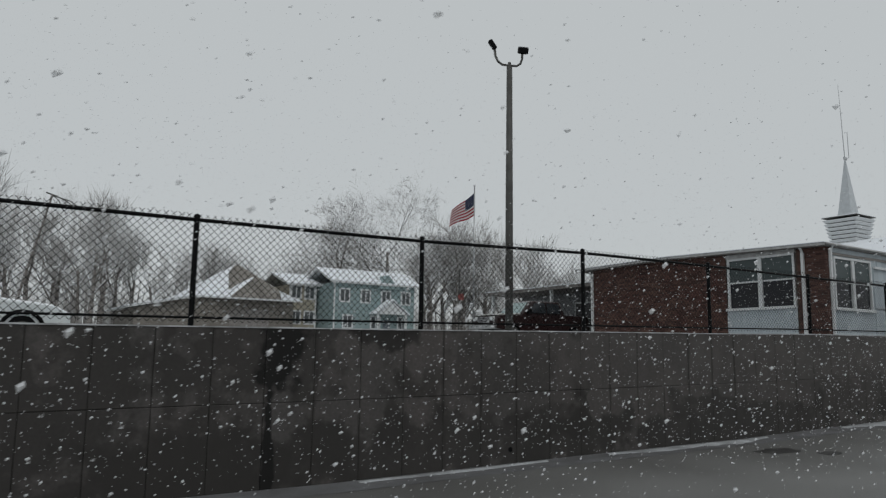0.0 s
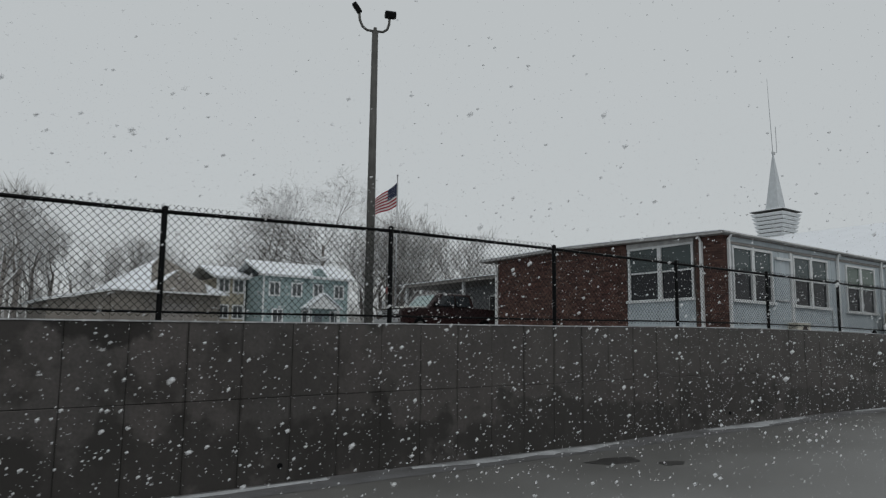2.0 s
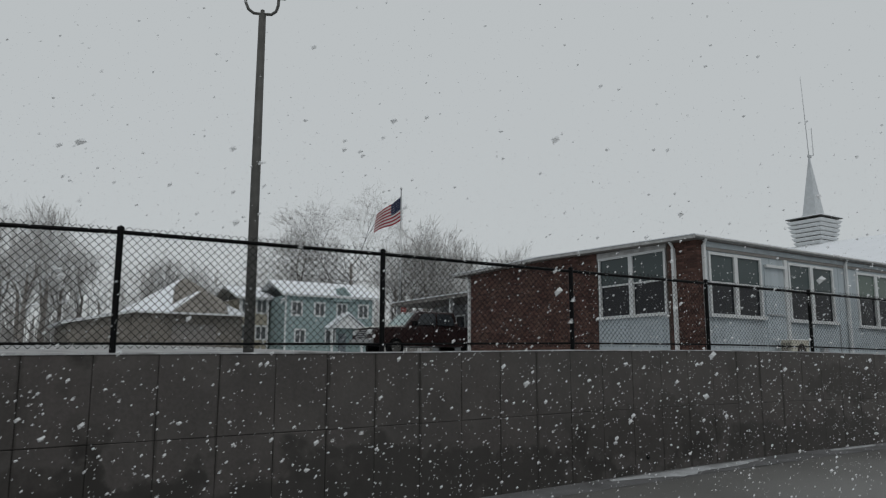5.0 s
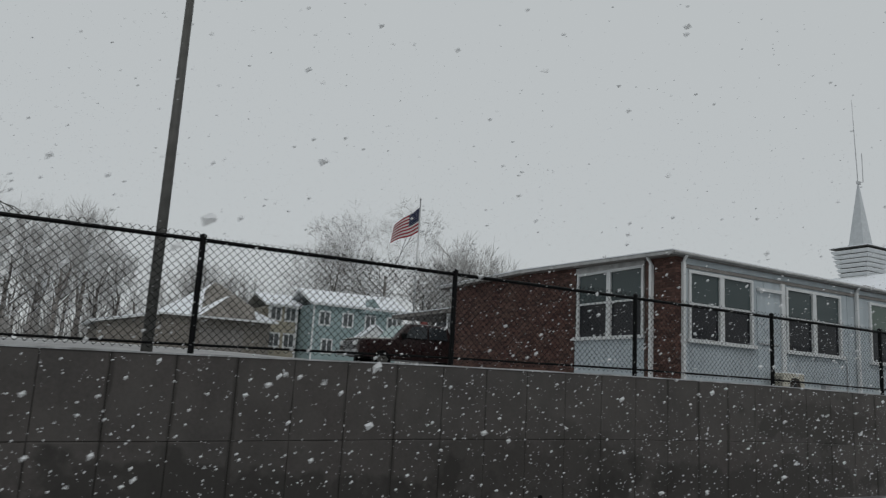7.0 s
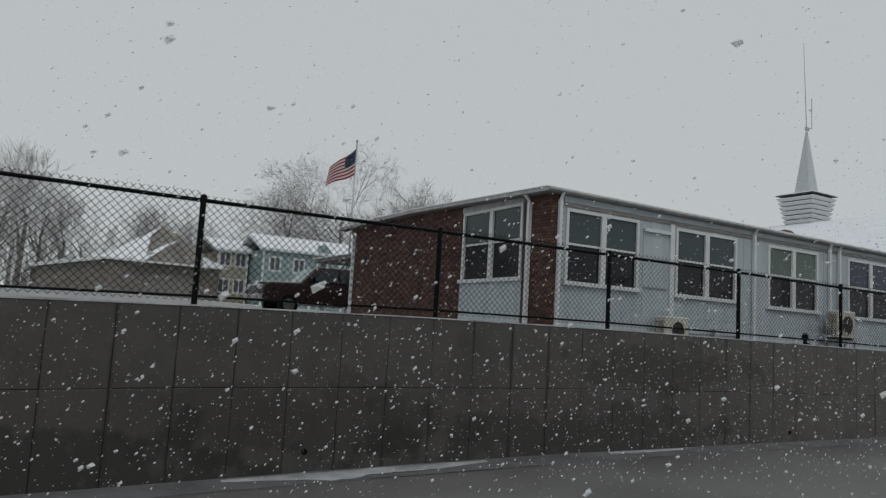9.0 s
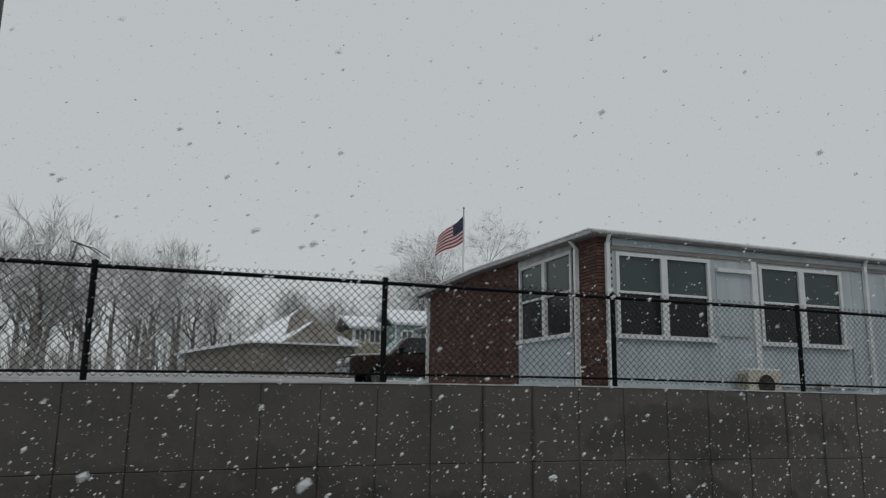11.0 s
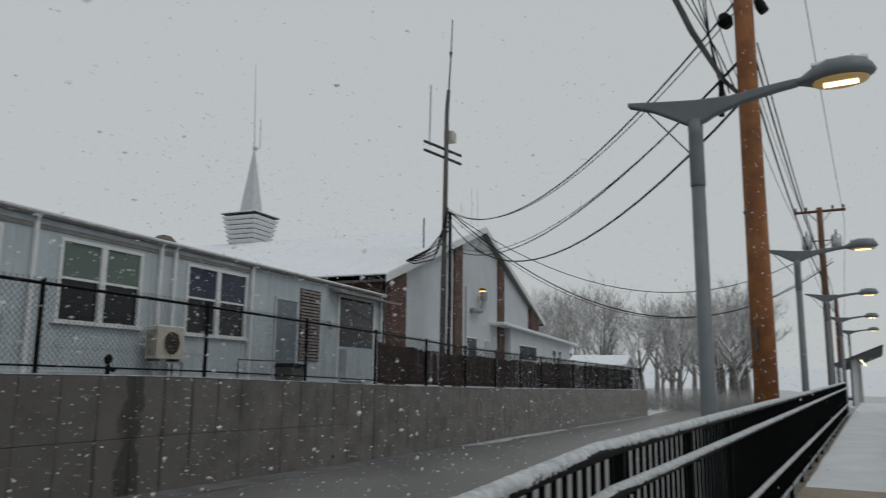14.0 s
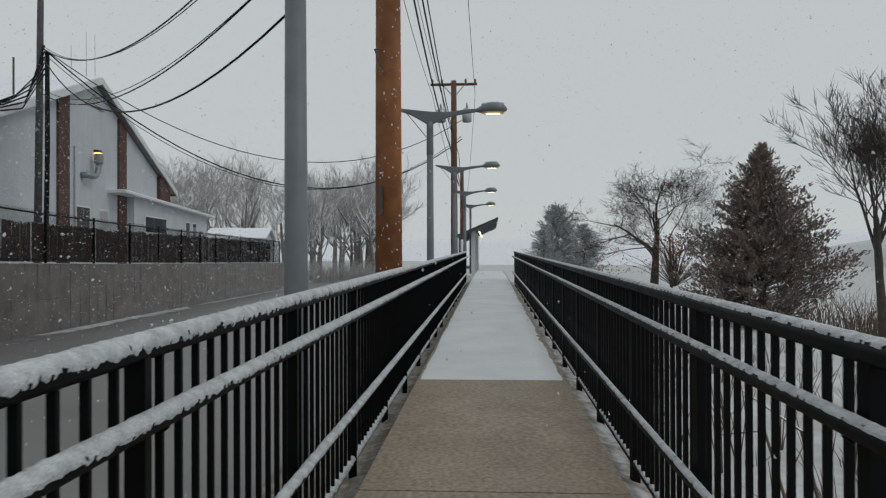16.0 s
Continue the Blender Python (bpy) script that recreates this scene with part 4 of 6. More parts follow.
def west_brick(joined, a, b, z, y_from=SY, x_face=SX):
    # a and b run north along the west face
    d = random.uniform(-0.003, 0.003)
    full = brick_mesh()
    sc = (b - a) / 0.193
    k = len(joined.v)
    joined.v += [(x_face + d + vy, y_from + a + vx * sc, z + vz) for vx, vy, vz in full.v]
    joined.f += [tuple(k + i for i in reversed(f)) for f in full.f]


def pier_brick_west(joined, a, b, z):
    ob = part("brick", BRICK_MESH, None, school)
    ob.matrix_basis = pose(SX + random.uniform(-0.003, 0.003), SY + 0.02 + b, z, 0, 0, -90) @ Matrix.Diagonal(((b - a) / 0.193, 1, 1, 1))


def pier_brick_south(joined, a, b, z):
    ob = part("brick", BRICK_MESH, None, school)
    ob.matrix_basis = pose(SX + 0.004 + a, SY - 0.012 + random.uniform(-0.003, 0.003), z, 0, 0, 0) @ Matrix.Diagonal(((b - a) / 0.193, 1, 1, 1))


walls = Shape()
lay_bricks(walls, lambda j, a, b, z: west_brick(j, a, b, z, 17.12), SN - 17.15, 1.5, 5.04)
tagged(part("bricks", walls, ISLAND, school), kind="stuff")
lay_bricks(None, pier_brick_south, 0.33, 1.75, 4.90)
lay_bricks(None, pier_brick_west, 0.95, 1.75, 4.92)


# ---- loose fittings beside the building ----
FANBROWN = material("brown_fan_grille", (0.045, 0.034, 0.028), 0.7)


def make_ac(x, y, z, wide, high, label):
    ac = thing("air_conditioner", label, "air conditioner", group="outdoor air conditioners", at=(x, y, z))
    part("casing", Shape().box(0, wide, 0, 0.34, 0.06, high), CREAM, ac, bevel=0.015)
    part("foot", Shape().box(0.08, 0.16, 0.02, 0.36, 0, 0.06), DARKPOLE, ac)
    part("foot", Shape().box(wide - 0.16, wide - 0.08, 0.02, 0.36, 0, 0.06), DARKPOLE, ac)
    r, cx, cz = high * 0.33, wide * 0.52, high * 0.53
    grille = part("fan_opening", Shape().tube([(cx, 0.002, cz), (cx, -0.006, cz)], r, 24), FANBROWN, ac, "round dark brown fan opening")
    part("fan_hub", Shape().tube([(cx, -0.006, cz), (cx, -0.024, cz)], 0.06, 12), DARK, grille)
    for i in range(7):
        dz = r * (2 * (i + 0.5) / 7 - 1)
        dx = math.sqrt(r * r - dz * dz)
        part("guard_bar", Shape().box(cx - dx, cx + dx, -0.018, -0.010, cz + dz - 0.004, cz + dz + 0.004), DARKPOLE, grille)
    rim = [(cx + (r + 0.012) * math.cos(k * math.pi / 12), -0.01, cz + (r + 0.012) * math.sin(k * math.pi / 12)) for k in range(25)]
    part("rim", Shape().tube(rim, 0.014, 6, cap=False), CREAM, grille)
    fins = part("side_grille", Shape().box(-0.006, 0, 0.04, 0.30, 0.12, high - 0.08), DARK, ac)
    for i in range(7):
        part("fin", Shape().box(-0.014, -0.006, 0.045 + i * 0.036, 0.058 + i * 0.036, 0.12, high - 0.08), CREAM, fins)
    part("snow_layer", Shape().box(0.01, wide - 0.01, 0.01, 0.33, high, high + 0.025), SNOW, ac, "thin fresh snow", bevel=0.01)


make_ac(26.22, 12.85, ground_z(26, 12.8), 0.80, 0.64, "cream outdoor air conditioner standing low beside the wall")
make_ac(32.96, 12.80, 2.12, 0.86, 0.78, "cream outdoor air conditioner raised on a stand")
stand = thing("equipment_stand", "dark steel stand under an air conditioner", "stand", at=(32.98, 12.80, ground_z(33, 12.8)))
for dx in (0.1, 0.85):
    for dy in (0.04, 0.32):
        part("leg", Shape().box(dx - 0.02, dx + 0.02, dy - 0.02, dy + 0.02, -0.02, 2.12 - ground_z(33, 12.8) - 0.03), METAL, stand)
part("frame", Shape().box(0.05, 0.9, 0.0, 0.36, 2.09 - ground_z(33, 12.8), 2.12 - ground_z(33, 12.8)), METAL, stand)


def make_standpipe(x, y):
    z = ground_z(x, y)
    p = thing("standpipe", "short black standpipe with side outlet", "pipe", at=(x, y, z))
    part("riser", Shape().tube([(0, 0, -0.05), (0, 0, 0.42), (0, 0, 0.47), (0, 0, 0.56), (0, 0, 0.62)], [0.05, 0.05, 0.085, 0.085, 0.03], 10), BLACK, p, smooth=False)
    part("outlet", Shape().tube([(0, 0, 0.33), (0.16, -0.03, 0.30)], 0.05, 8), BLACK, p)
    part("flange", Shape().tube([(0, 0, 0.08), (0, 0, 0.14)], 0.12, 10), BLACK, p)


make_standpipe(31.85, 13.05)


def make_bin(x, y):
    z = ground_z(x, y)
    b = thing("wheeled_bin", "dark grey wheeled rubbish bin by the service door", "bin", at=(x, y, z))
    part("body", Shape().prism([(-0.24, 0.08), (0.24, 0.08), (0.3, 0.58), (-0.3, 0.58)], "y", -0.28, 0.28), DARKPOLE, b, bevel=0.02)
    part("lid", Shape().prism([(-0.32, 0.58), (0.32, 0.58), (0.28, 0.66), (-0.2, 0.69)], "y", -0.31, 0.31), BLACK, b, bevel=0.015)
    for k in (-1, 1):
        part("wheel", Shape().tube([(0.2, 0.26 * k, 0.1), (0.2, 0.31 * k, 0.1)], 0.1, 14), BLACK, b)


make_bin(37.6, 12.4)


def make_roof_vent(x, y, z):
    v = thing("roof_vent", "dark domed exhaust vent on the flat roof", "roof vent", at=(x, y, z))
    part("curb", Shape().tube([(0, 0, 0), (0, 0, 1.47)], 0.28, 16), METAL, v)
    part("dome", Shape().tube([(0, 0, 1.45), (0, 0, 1.49), (0, 0, 1.70), (0, 0, 1.86), (0, 0, 1.92)], [0.36, 0.45, 0.40, 0.24, 0.03], 20), material("rusty_vent_metal", (0.13, 0.10, 0.085), 0.7), v, smooth=True)


make_roof_vent(39.75, 19.1, SEAVE - 0.2)


# ---- north wing with a deep porch roof, seen past the end of the brick wall ----
def make_wing():
    """A low grey wing running north behind the school, its porch eave facing west."""
    w = thing("north_wing", "low grey wing with a deep snow-edged porch roof", "building")
    gz, x0, y0, y1 = 2.0, 26.6, 24.6, 36.0
    part("wall", Shape().box(x0 + 2.4, 40, y0 + 0.4, y1 - 0.4, gz - 0.6, 4.9), material("grey_rendered_wall", (0.24, 0.25, 0.26), 0.85, vary=0.15), w)
    roof = part("roof", Shape().prism([(x0, 4.82), (x0, 4.98), (33.5, 5.7), (41, 5.0), (41, 4.85)], "y", y0, y1), SOFFIT, w)
    part("snow_layer", Shape().prism([(x0 - 0.05, 4.985), (x0 - 0.05, 5.03), (33.5, 5.76), (33.5, 5.705)], "y", y0, y1 + 0.05), SNOW, roof, "thin fresh snow")
    for y in (27.0, 30.5, 35.6):
        part("porch_post", Shape().box(x0 + 0.15, x0 + 0.29, y - 0.07, y + 0.07, gz - 0.6, 4.84), WHITE, w)
    for y in (26.4, 29.4, 32.4):
        win = part("window", Shape().box(x0 + 2.34, x0 + 2.4, y, y + 1.6, 2.9, 4.3), WHITE, w)
        part("pane", Shape().box(x0 + 2.32, x0 + 2.34, y + 0.08, y + 0.76, 2.98, 4.22), GLASS, win)
        part("pane", Shape().box(x0 + 2.32, x0 + 2.34, y + 0.84, y + 1.52, 2.98, 4.22), GLASS, win)


make_wing()

# ---- the church with its steeple ----
CY, CX0, CX1, CAX = 17.3, 53.3, 81.3, 67.3
CEAVE, CAPEX = 6.87, 11.70
DULLMETAL = material("dull_duct_metal", (0.30, 0.31, 0.32), 0.5, metal=0.5, vary=0.2, scale=6, fine=60, bump=0.05)
CHBRICK = material("orange_red_brick", (0.098, 0.052, 0.040), 0.85, vary=0.35, scale=2.5, fine=28, tint=(0.066, 0.038, 0.031), bump=0.5)


def rake(x):
    return CEAVE + (CAPEX - CEAVE) * (1 - abs(x - CAX) / (CAX - CX0))


def make_church():
    c = thing("church", "pale gabled church with brick piers and a snow-covered roof", "church")
    gz = 1.2
    part("gable_wall", Shape().prism([(CX0 + 0.4, gz), (CX1 - 0.4, gz), (CX1 - 0.4, CEAVE), (CAX, CAPEX - 0.15), (CX0 + 0.4, CEAVE)], "y", CY, CY + 0.3), STUCCO, c, "pale painted gable wall")
    part("west_wall", Shape().box(CX0, CX0 + 0.3, CY + 0.3, 58, gz, CEAVE), CHBRICK, c, "brick side wall")
    part("east_wall", Shape().box(CX1 - 0.3, CX1, CY + 0.3, 58, gz, CEAVE), CHBRICK, c)
    part("north_wall", Shape().prism([(CX0 + 0.3, gz), (CX1 - 0.3, gz), (CX1 - 0.3, CEAVE), (CAX, CAPEX - 0.15), (CX0 + 0.3, CEAVE)], "y", 57.7, 58), STUCCO, c)
    for sx, x_end in ((-1, CX0 - 0.9), (1, CX1 + 1.3)):
        z_end = rake(CX0) + (CAPEX - CEAVE) / (CAX - CX0) * (-(CX0 - x_end) if sx < 0 else -(x_end - CX1))
        r = part("roof", Shape().prism([(CAX, CAPEX), (CAX, CAPEX + 0.22), (x_end, z_end + 0.22), (x_end, z_end)], "y", CY - 0.4, 58.6), SOFFIT, c)
        part("snow_layer", Shape().prism([(CAX, CAPEX + 0.23), (CAX, CAPEX + 0.30), (x_end, z_end + 0.29), (x_end, z_end + 0.23)], "y", CY - 0.37, 58.6), SNOW, r, "even fresh snow")
        part("bargeboard", Shape().prism([(CAX, CAPEX - 0.14), (CAX, CAPEX + 0.24), (x_end, z_end + 0.24), (x_end, z_end - 0.14)], "y", CY - 0.46, CY - 0.40), WHITE, r, "white bargeboard")
        part("fascia", Shape().box(min(x_end, x_end - 0.05 * sx), max(x_end, x_end - 0.05 * sx), CY - 0.4, 58.6, z_end - 0.12, z_end + 0.2), DARKPOLE, r)
    for x0, x1, proud in ((CX0 - 0.05, 55.0, 0.30), (62.3, 63.6, 0.14), (70.9, 72.2, 0.14), (78.9, CX1 + 0.05, 0.25)):
        m0, m1 = rake(x0) - 0.25, rake(x1) - 0.25
        part("brick_pier", Shape().prism([(x0, gz), (x1, gz), (x1, m1), (x0, m0)], "y", CY - proud, CY + 0.02), CHBRICK, c, "red brick pier")
    # louvre in the gable, small windows, duct
    lv = part("gable_louvre", Shape().prism([(66.0, 10.2), (68.6, 10.2), (67.3, 11.0)], "y", CY - 0.05, CY + 0.02), SOFFIT, c)
    for i in range(5):
        part("slat", Shape().box(66.15 + 0.225 * i, 68.45 - 0.225 * i, CY - 0.09, CY - 0.05, 10.24 + 0.14 * i, 10.29 + 0.14 * i), WHITE, lv)
    for x0, x1, z0, z1, m in ((64.6, 66.5, 2.9, 4.48, DARK), (67.8, 69.3, 2.9, 4.45, METAL)):
        w = part("window", Shape().box(x0, x1, CY - 0.05, CY + 0.02, z0, z1), WHITE, c)
        part("pane", Shape().box(x0 + 0.1, x1 - 0.1, CY - 0.07, CY - 0.05, z0 + 0.1, z1 - 0.1), GLASS if m is DARK else METAL, w)
    duct = part("duct", Shape().tube([(65.4, CY, 6.15), (65.4, CY - 0.35, 6.15), (65.7, CY - 0.40, 6.12), (66.35, CY - 0.40, 6.2), (66.75, CY - 0.40, 6.5), (66.85, CY - 0.40, 6.85), (66.85, CY - 0.40, 7.45)], 0.17, 12), DULLMETAL, c, "bent silver exhaust duct", smooth=True)
    part("duct_cap", Shape().tube([(66.85, CY - 0.40, 6.95), (66.85, CY - 0.40, 7.0), (66.85, CY - 0.40, 7.45), (66.85, CY - 0.40, 7.5)], [0.24, 0.25, 0.25, 0.2], 12), DULLMETAL, duct)
    part("drain_pipe", Shape().tube([(64.4, CY - 0.08, 1.5), (64.4, CY - 0.08, 7.6)], 0.05, 8), METAL, c)
    lampy = part("wall_light", Shape().box(67.15, 67.6, CY - 0.30, CY, 7.62, 7.78), DARKPOLE, c)
    part("bulb", Shape().box(67.18, 67.57, CY - 0.32, CY - 0.02, 7.53, 7.62), glow("amber_lamp", (1.0, 0.55, 0.12), 3.0), lampy, "lit amber lamp")
    part("vent_pipe", Shape().tube([(59.6, CY + 0.8, 8.6), (59.6, CY + 0.8, 11.1)], 0.05, 8), DARKPOLE, c)
    for x, y, z1 in ((70.8, 20.0, 14.7), (74.4, 20.5, 16.6), (77.2, 21.0, 17.2)):
        part("roof_aerial", Shape().tube([(x, y, rake(x) - 0.1), (x - 0.03, y, (rake(x) + z1) / 2), (x - 0.08, y, z1)], [0.035, 0.028, 0.015], 6), METAL, c)
    # lean-to annex
    a = part("annex_wall", Shape().prism([(72.21, gz), (91.2, gz), (91.2, 5.05), (72.21, 5.42)], "y", CY - 0.6, CY + 6), STUCCO, c, "low pale annex")
    ar = part("annex_roof", Shape().prism([(69.2, 5.50), (69.2, 5.62), (92.2, 5.16), (92.2, 5.04)], "y", CY - 1.1, CY + 6.3), WHITE, c)
    part("snow_layer", Shape().prism([(69.2, 5.625), (69.2, 5.69), (92.2, 5.23), (92.2, 5.165)], "y", CY - 1.1, CY + 6.3), SNOW, ar, "even fresh snow")
    for x0, x1 in ((74.2, 79.0), (84.2, 85.4), (86.3, 87.4)):
        w = part("annex_window", Shape().box(x0, x1, CY - 0.65, CY - 0.6, 3.2, 4.4), WHITE, a)
        part("pane", Shape().box(x0 + 0.1, x1 - 0.1, CY - 0.67, CY - 0.65, 3.3, 4.3), GLASS, w)
    return c


church = make_church()


def make_steeple():
    s0 = thing("steeple", "white louvred steeple with a metal spire and whip aerials", "steeple", at=(67.9, 36.6, 11.5))
    s0.scale = (0.87, 0.87, 1.0)
    tiers = 6
    part("base", Shape().prism([(-1.5, -0.9), (1.5, -0.9), (1.34, 0.40), (-1.34, 0.40)], "y", -1.36, 1.36), WHITE, s0)
    # dark box set inside so the gaps between tiers read as shadow lines
    part("core", Shape().box(-1.24, 1.24, -1.24, 1.24, 0.40, 2.6), DARKPOLE, s0, "dark core added for the shadow between louvres")
    for i in range(tiers):
        h0, h1 = 1.36 + 0.075 * i, 1.36 + 0.075 * (i + 1)
        z0 = 0.44 + 0.36 * i
        s = Shape()
        for hh, zz in ((h0 - 0.10, z0), (h1, z0 + 0.235), (h1 - 0.02, z0 + 0.265), (h0 - 0.12, z0 + 0.265)):
            s.v += [(-hh, -hh, zz), (hh, -hh, zz), (hh, hh, zz), (-hh, hh, zz)]
        s.f = [(4 * r + j, 4 * r + (j + 1) % 4, 4 * r + 4 + (j + 1) % 4, 4 * r + 4 + j) for r in range(3) for j in range(4)] + [(3, 2, 1, 0), (12, 13, 14, 15)]
        part("louvre_tier", s, WHITE, s0)
    top = 0.44 + 0.36 * tiers
    part("cornice", Shape().box(-1.86, 1.86, -1.86, 1.86, top + 0.07, top + 0.13), DARKPOLE, s0)
    part("cornice_cap", Shape().box(-1.82, 1.82, -1.82, 1.82, top + 0.131, top + 0.2), SNOW, s0)
    s = Shape()
    for hh, zz in ((0.86, 0.07), (0.70, 0.40), (0.05, 5.4)):
        s.v += [(-hh, -hh, top + 0.14 + zz), (hh, -hh, top + 0.14 + zz), (hh, hh, top + 0.14 + zz), (-hh, hh, top + 0.14 + zz)]
    s.f = [(4 * r + j, 4 * r + (j + 1) % 4, 4 * r + 4 + (j + 1) % 4, 4 * r + 4 + j) for r in range(2) for j in range(4)] + [(8, 9, 10, 11)]
    part("spire", s, material("pale_spire_metal", (0.50, 0.53, 0.55), 0.5, vary=0.12), s0, "pale grey metal spire")
    tip = top + 5.5
    part("aerial", Shape().tube([(0, 0, tip), (-0.25, 0, tip + 3.6), (-0.5, 0, tip + 7.2)], [0.05, 0.04, 0.02], 6), METAL, s0)
    part("aerial", Shape().tube([(0.0, 0, tip + 0.2), (0.8, 0, tip + 0.35), (0.75, 0, tip + 2.8)], 0.04, 6), METAL, s0)
    part("aerial_clamp", Shape().box(-0.2, 0.35, -0.06, 0.06, tip + 0.05, tip + 0.3), METAL, s0)


make_steeple()


def make_church_pole():
    x, y = 56.8, 15.6
    z = ground_z(x, y)
    p = thing("radio_pole", "dark wooden pole with crossarms and whip aerials by the church", "pole", at=(x, y, z))
    h = 16.4 - z
    part("shaft", Shape().tube([(-0.35, 0, -0.2), (-0.1, 0, h * 0.6), (0.05, 0, h)], [0.165, 0.14, 0.12], 12), DARKPOLE, p, smooth=True)
    for dz, r in ((14.28 - z, 1.0), (13.80 - z, 1.0)):
        part("crossarm", Shape().tube([(-r, 0.9, dz + 0.22), (r * 0.75, -0.6, dz - 0.3)], 0.085, 4), DARKPOLE, p)
    part("whip_aerial", Shape().tube([(-0.72, 0.7, 14.3 - z), (-0.60, 0.7, 17.8 - z)], 0.05, 6), METAL, p)
    part("mast", Shape().tube([(0.05, 0, h), (0.26, 0, h + 1.3), (0.3, 0, h + 1.35), (0.55, 0, h + 3.4), (0.57, 0, h + 3.7), (0.6, 0, h + 3.75), (0.78, 0, h + 5.8)], [0.13, 0.11, 0.05, 0.05, 0.10, 0.04, 0.03], 8), DARKPOLE, p)
    part("cabinet", Shape().box(0.15, 0.75, -0.3, 0.2, 14.75 - z, 15.3 - z), CREAM, p, "cream metal box")
    for k in range(4):
        part("riser_cable", Shape().tube([(-0.3 + 0.12 * k, -0.25, 0.3), (-0.12 + 0.12 * k, -0.25, h * 0.35), (-0.05 + 0.1 * k, -0.22, h * 0.62)], 0.035, 5), BLACK, p)
    for k in range(6):
        s = Shape().tube([(-0.1, -0.2, 10.9 - z - 0.25 * k), (-0.9 - 0.2 * k, -0.1, 9.3 - z - 0.3 * k), (-2.2 - 0.35 * k, 0.0, 8.3 - z - 0.2 * k), (-3.2, 0.8, 7.6 - z)], 0.035, 4)
        part("service_drop", s, BLACK, p)


make_church_pole()


# ---- overhead lines ----
def wire(name, a, b, sag, r, label):
    a, b = Vector(a), Vector(b)
    pts = []
    for i in range(25):
        t = i / 24
        p = a.lerp(b, t)
        p.z -= sag * 4 * t * (1 - t)
        pts.append(p)
    ob = part(name, Shape().tube(pts, r, 5, cap=False), BLACK)
    return tagged(ob, label, "cable", group="overhead lines")


wp = walkway(33.8, 1.52, 0)
p2 = walkway(54.2, 1.5, 0)
ch = Vector((56.7, 15.5, 0))
for za, zb, sag, r in ((10.8, 9.0, 2.0, 0.022), (10.9, 8.8, 2.0, 0.013), (8.8, 7.8, 1.75, 0.020), (9.0, 7.75, 1.7, 0.012), (10.4, 7.0, 2.75, 0.026)):
    wire("cable", (ch.x, ch.y, za), (wp.x, wp.y, zb), sag, r, "black cable slung from pole to pole")
p3 = walkway(70, 1.75, 0)
for za, zb, sag, r in ((10.8, 10.2, 3.75, 0.022), (10.8, 9.0, 4.5, 0.032), (10.6, 9.2, 4.6, 0.016)):
    wire("cable", (ch.x, ch.y, za), (p3.x, p3.y, zb), sag, r, "black cable slung from pole to pole")
nrm = Vector((0.131, 1, 0)).normalized()
for lat, za, zb, sag, r in ((0.9, 10.2, 8.1, 0.5, 0.010), (0.5, 10.2, 8.1, 0.55, 0.010), (-0.9, 10.3, 8.1, 0.3, 0.009), (0.1, 8.9, 6.6, 0.5, 0.022), (0.15, 8.2, 5.9, 0.55, 0.022), (-0.2, 7.8, 5.6, 0.5, 0.014)):
    a, b = wp + nrm * lat, p2 + nrm * lat
    wire("cable", (a.x, a.y, za + wp.z - 0.6), (b.x, b.y, zb + p2.z - 0.6), sag, r, "black cable running along the walkway")
    c = p3 + nrm * lat * 0.4
    wire("cable", (b.x, b.y, zb + p2.z - 0.6), (c.x, c.y, 5.9 + 0.2 * lat), sag * 0.6, r, "black cable running along the walkway")
# the strut, spreader and slack loops at the head of the new pole
def pole_gear():
    part("strut", Shape().tube([tuple(nrm * o + Vector((0, 0, z))) for o, z in ((1.75, 10.4), (0.95, 8.3), (0.42, 7.2), (0.18, 6.9))], [0.06, 0.06, 0.045, 0.04], 8), DARKPOLE, wood_pole, "slanting grey bracket")
    part("spreader", Shape().tube([tuple(nrm * 0.46 + Vector((0, 0, 7.15))), tuple(nrm * 0.48 + Vector((0, 0, 6.5)))], 0.05, 8), BLACK, wood_pole, "black cable splice")
    for k in range(5):
        pts = [tuple(nrm * (1.55 - 0.18 * k + (0.25 + 0.04 * k - 1.55 + 0.18 * k) * t + 0.05 * math.sin(t * 6 + k)) + Vector((0.03 * k - 0.08, 0, 10.3 - 3.3 * t - 0.1 * k * t))) for t in (0, 0.2, 0.4, 0.6, 0.8, 1.0)]
        part("slack_cable", Shape().tube(pts, 0.013, 5), BLACK, wood_pole)
    for dy, z in ((0.33, 8.35), (-0.30, 8.5)):
        part("insulator", Shape().tube([tuple(nrm * (dy - 0.06) + Vector((0, 0, z - 0.12))), tuple(nrm * dy + Vector((0, 0, z))), tuple(nrm * (dy + 0.05) + Vector((0, 0, z + 0.14)))], [0.09, 0.15 if dy > 0 else 0.10, 0.08], 10), BLACK, wood_pole, "black insulator")


pole_gear()
part("guy_wire", Shape().tube([(wp.x + 0.3, wp.y + 0.1, 7.0), (wp.x + 4.6, wp.y + 0.3, 0.6)], 0.008, 4), METAL)
tagged(bpy.data.objects["guy_wire"], "thin steel guy wire beside the wooden pole", "cable")


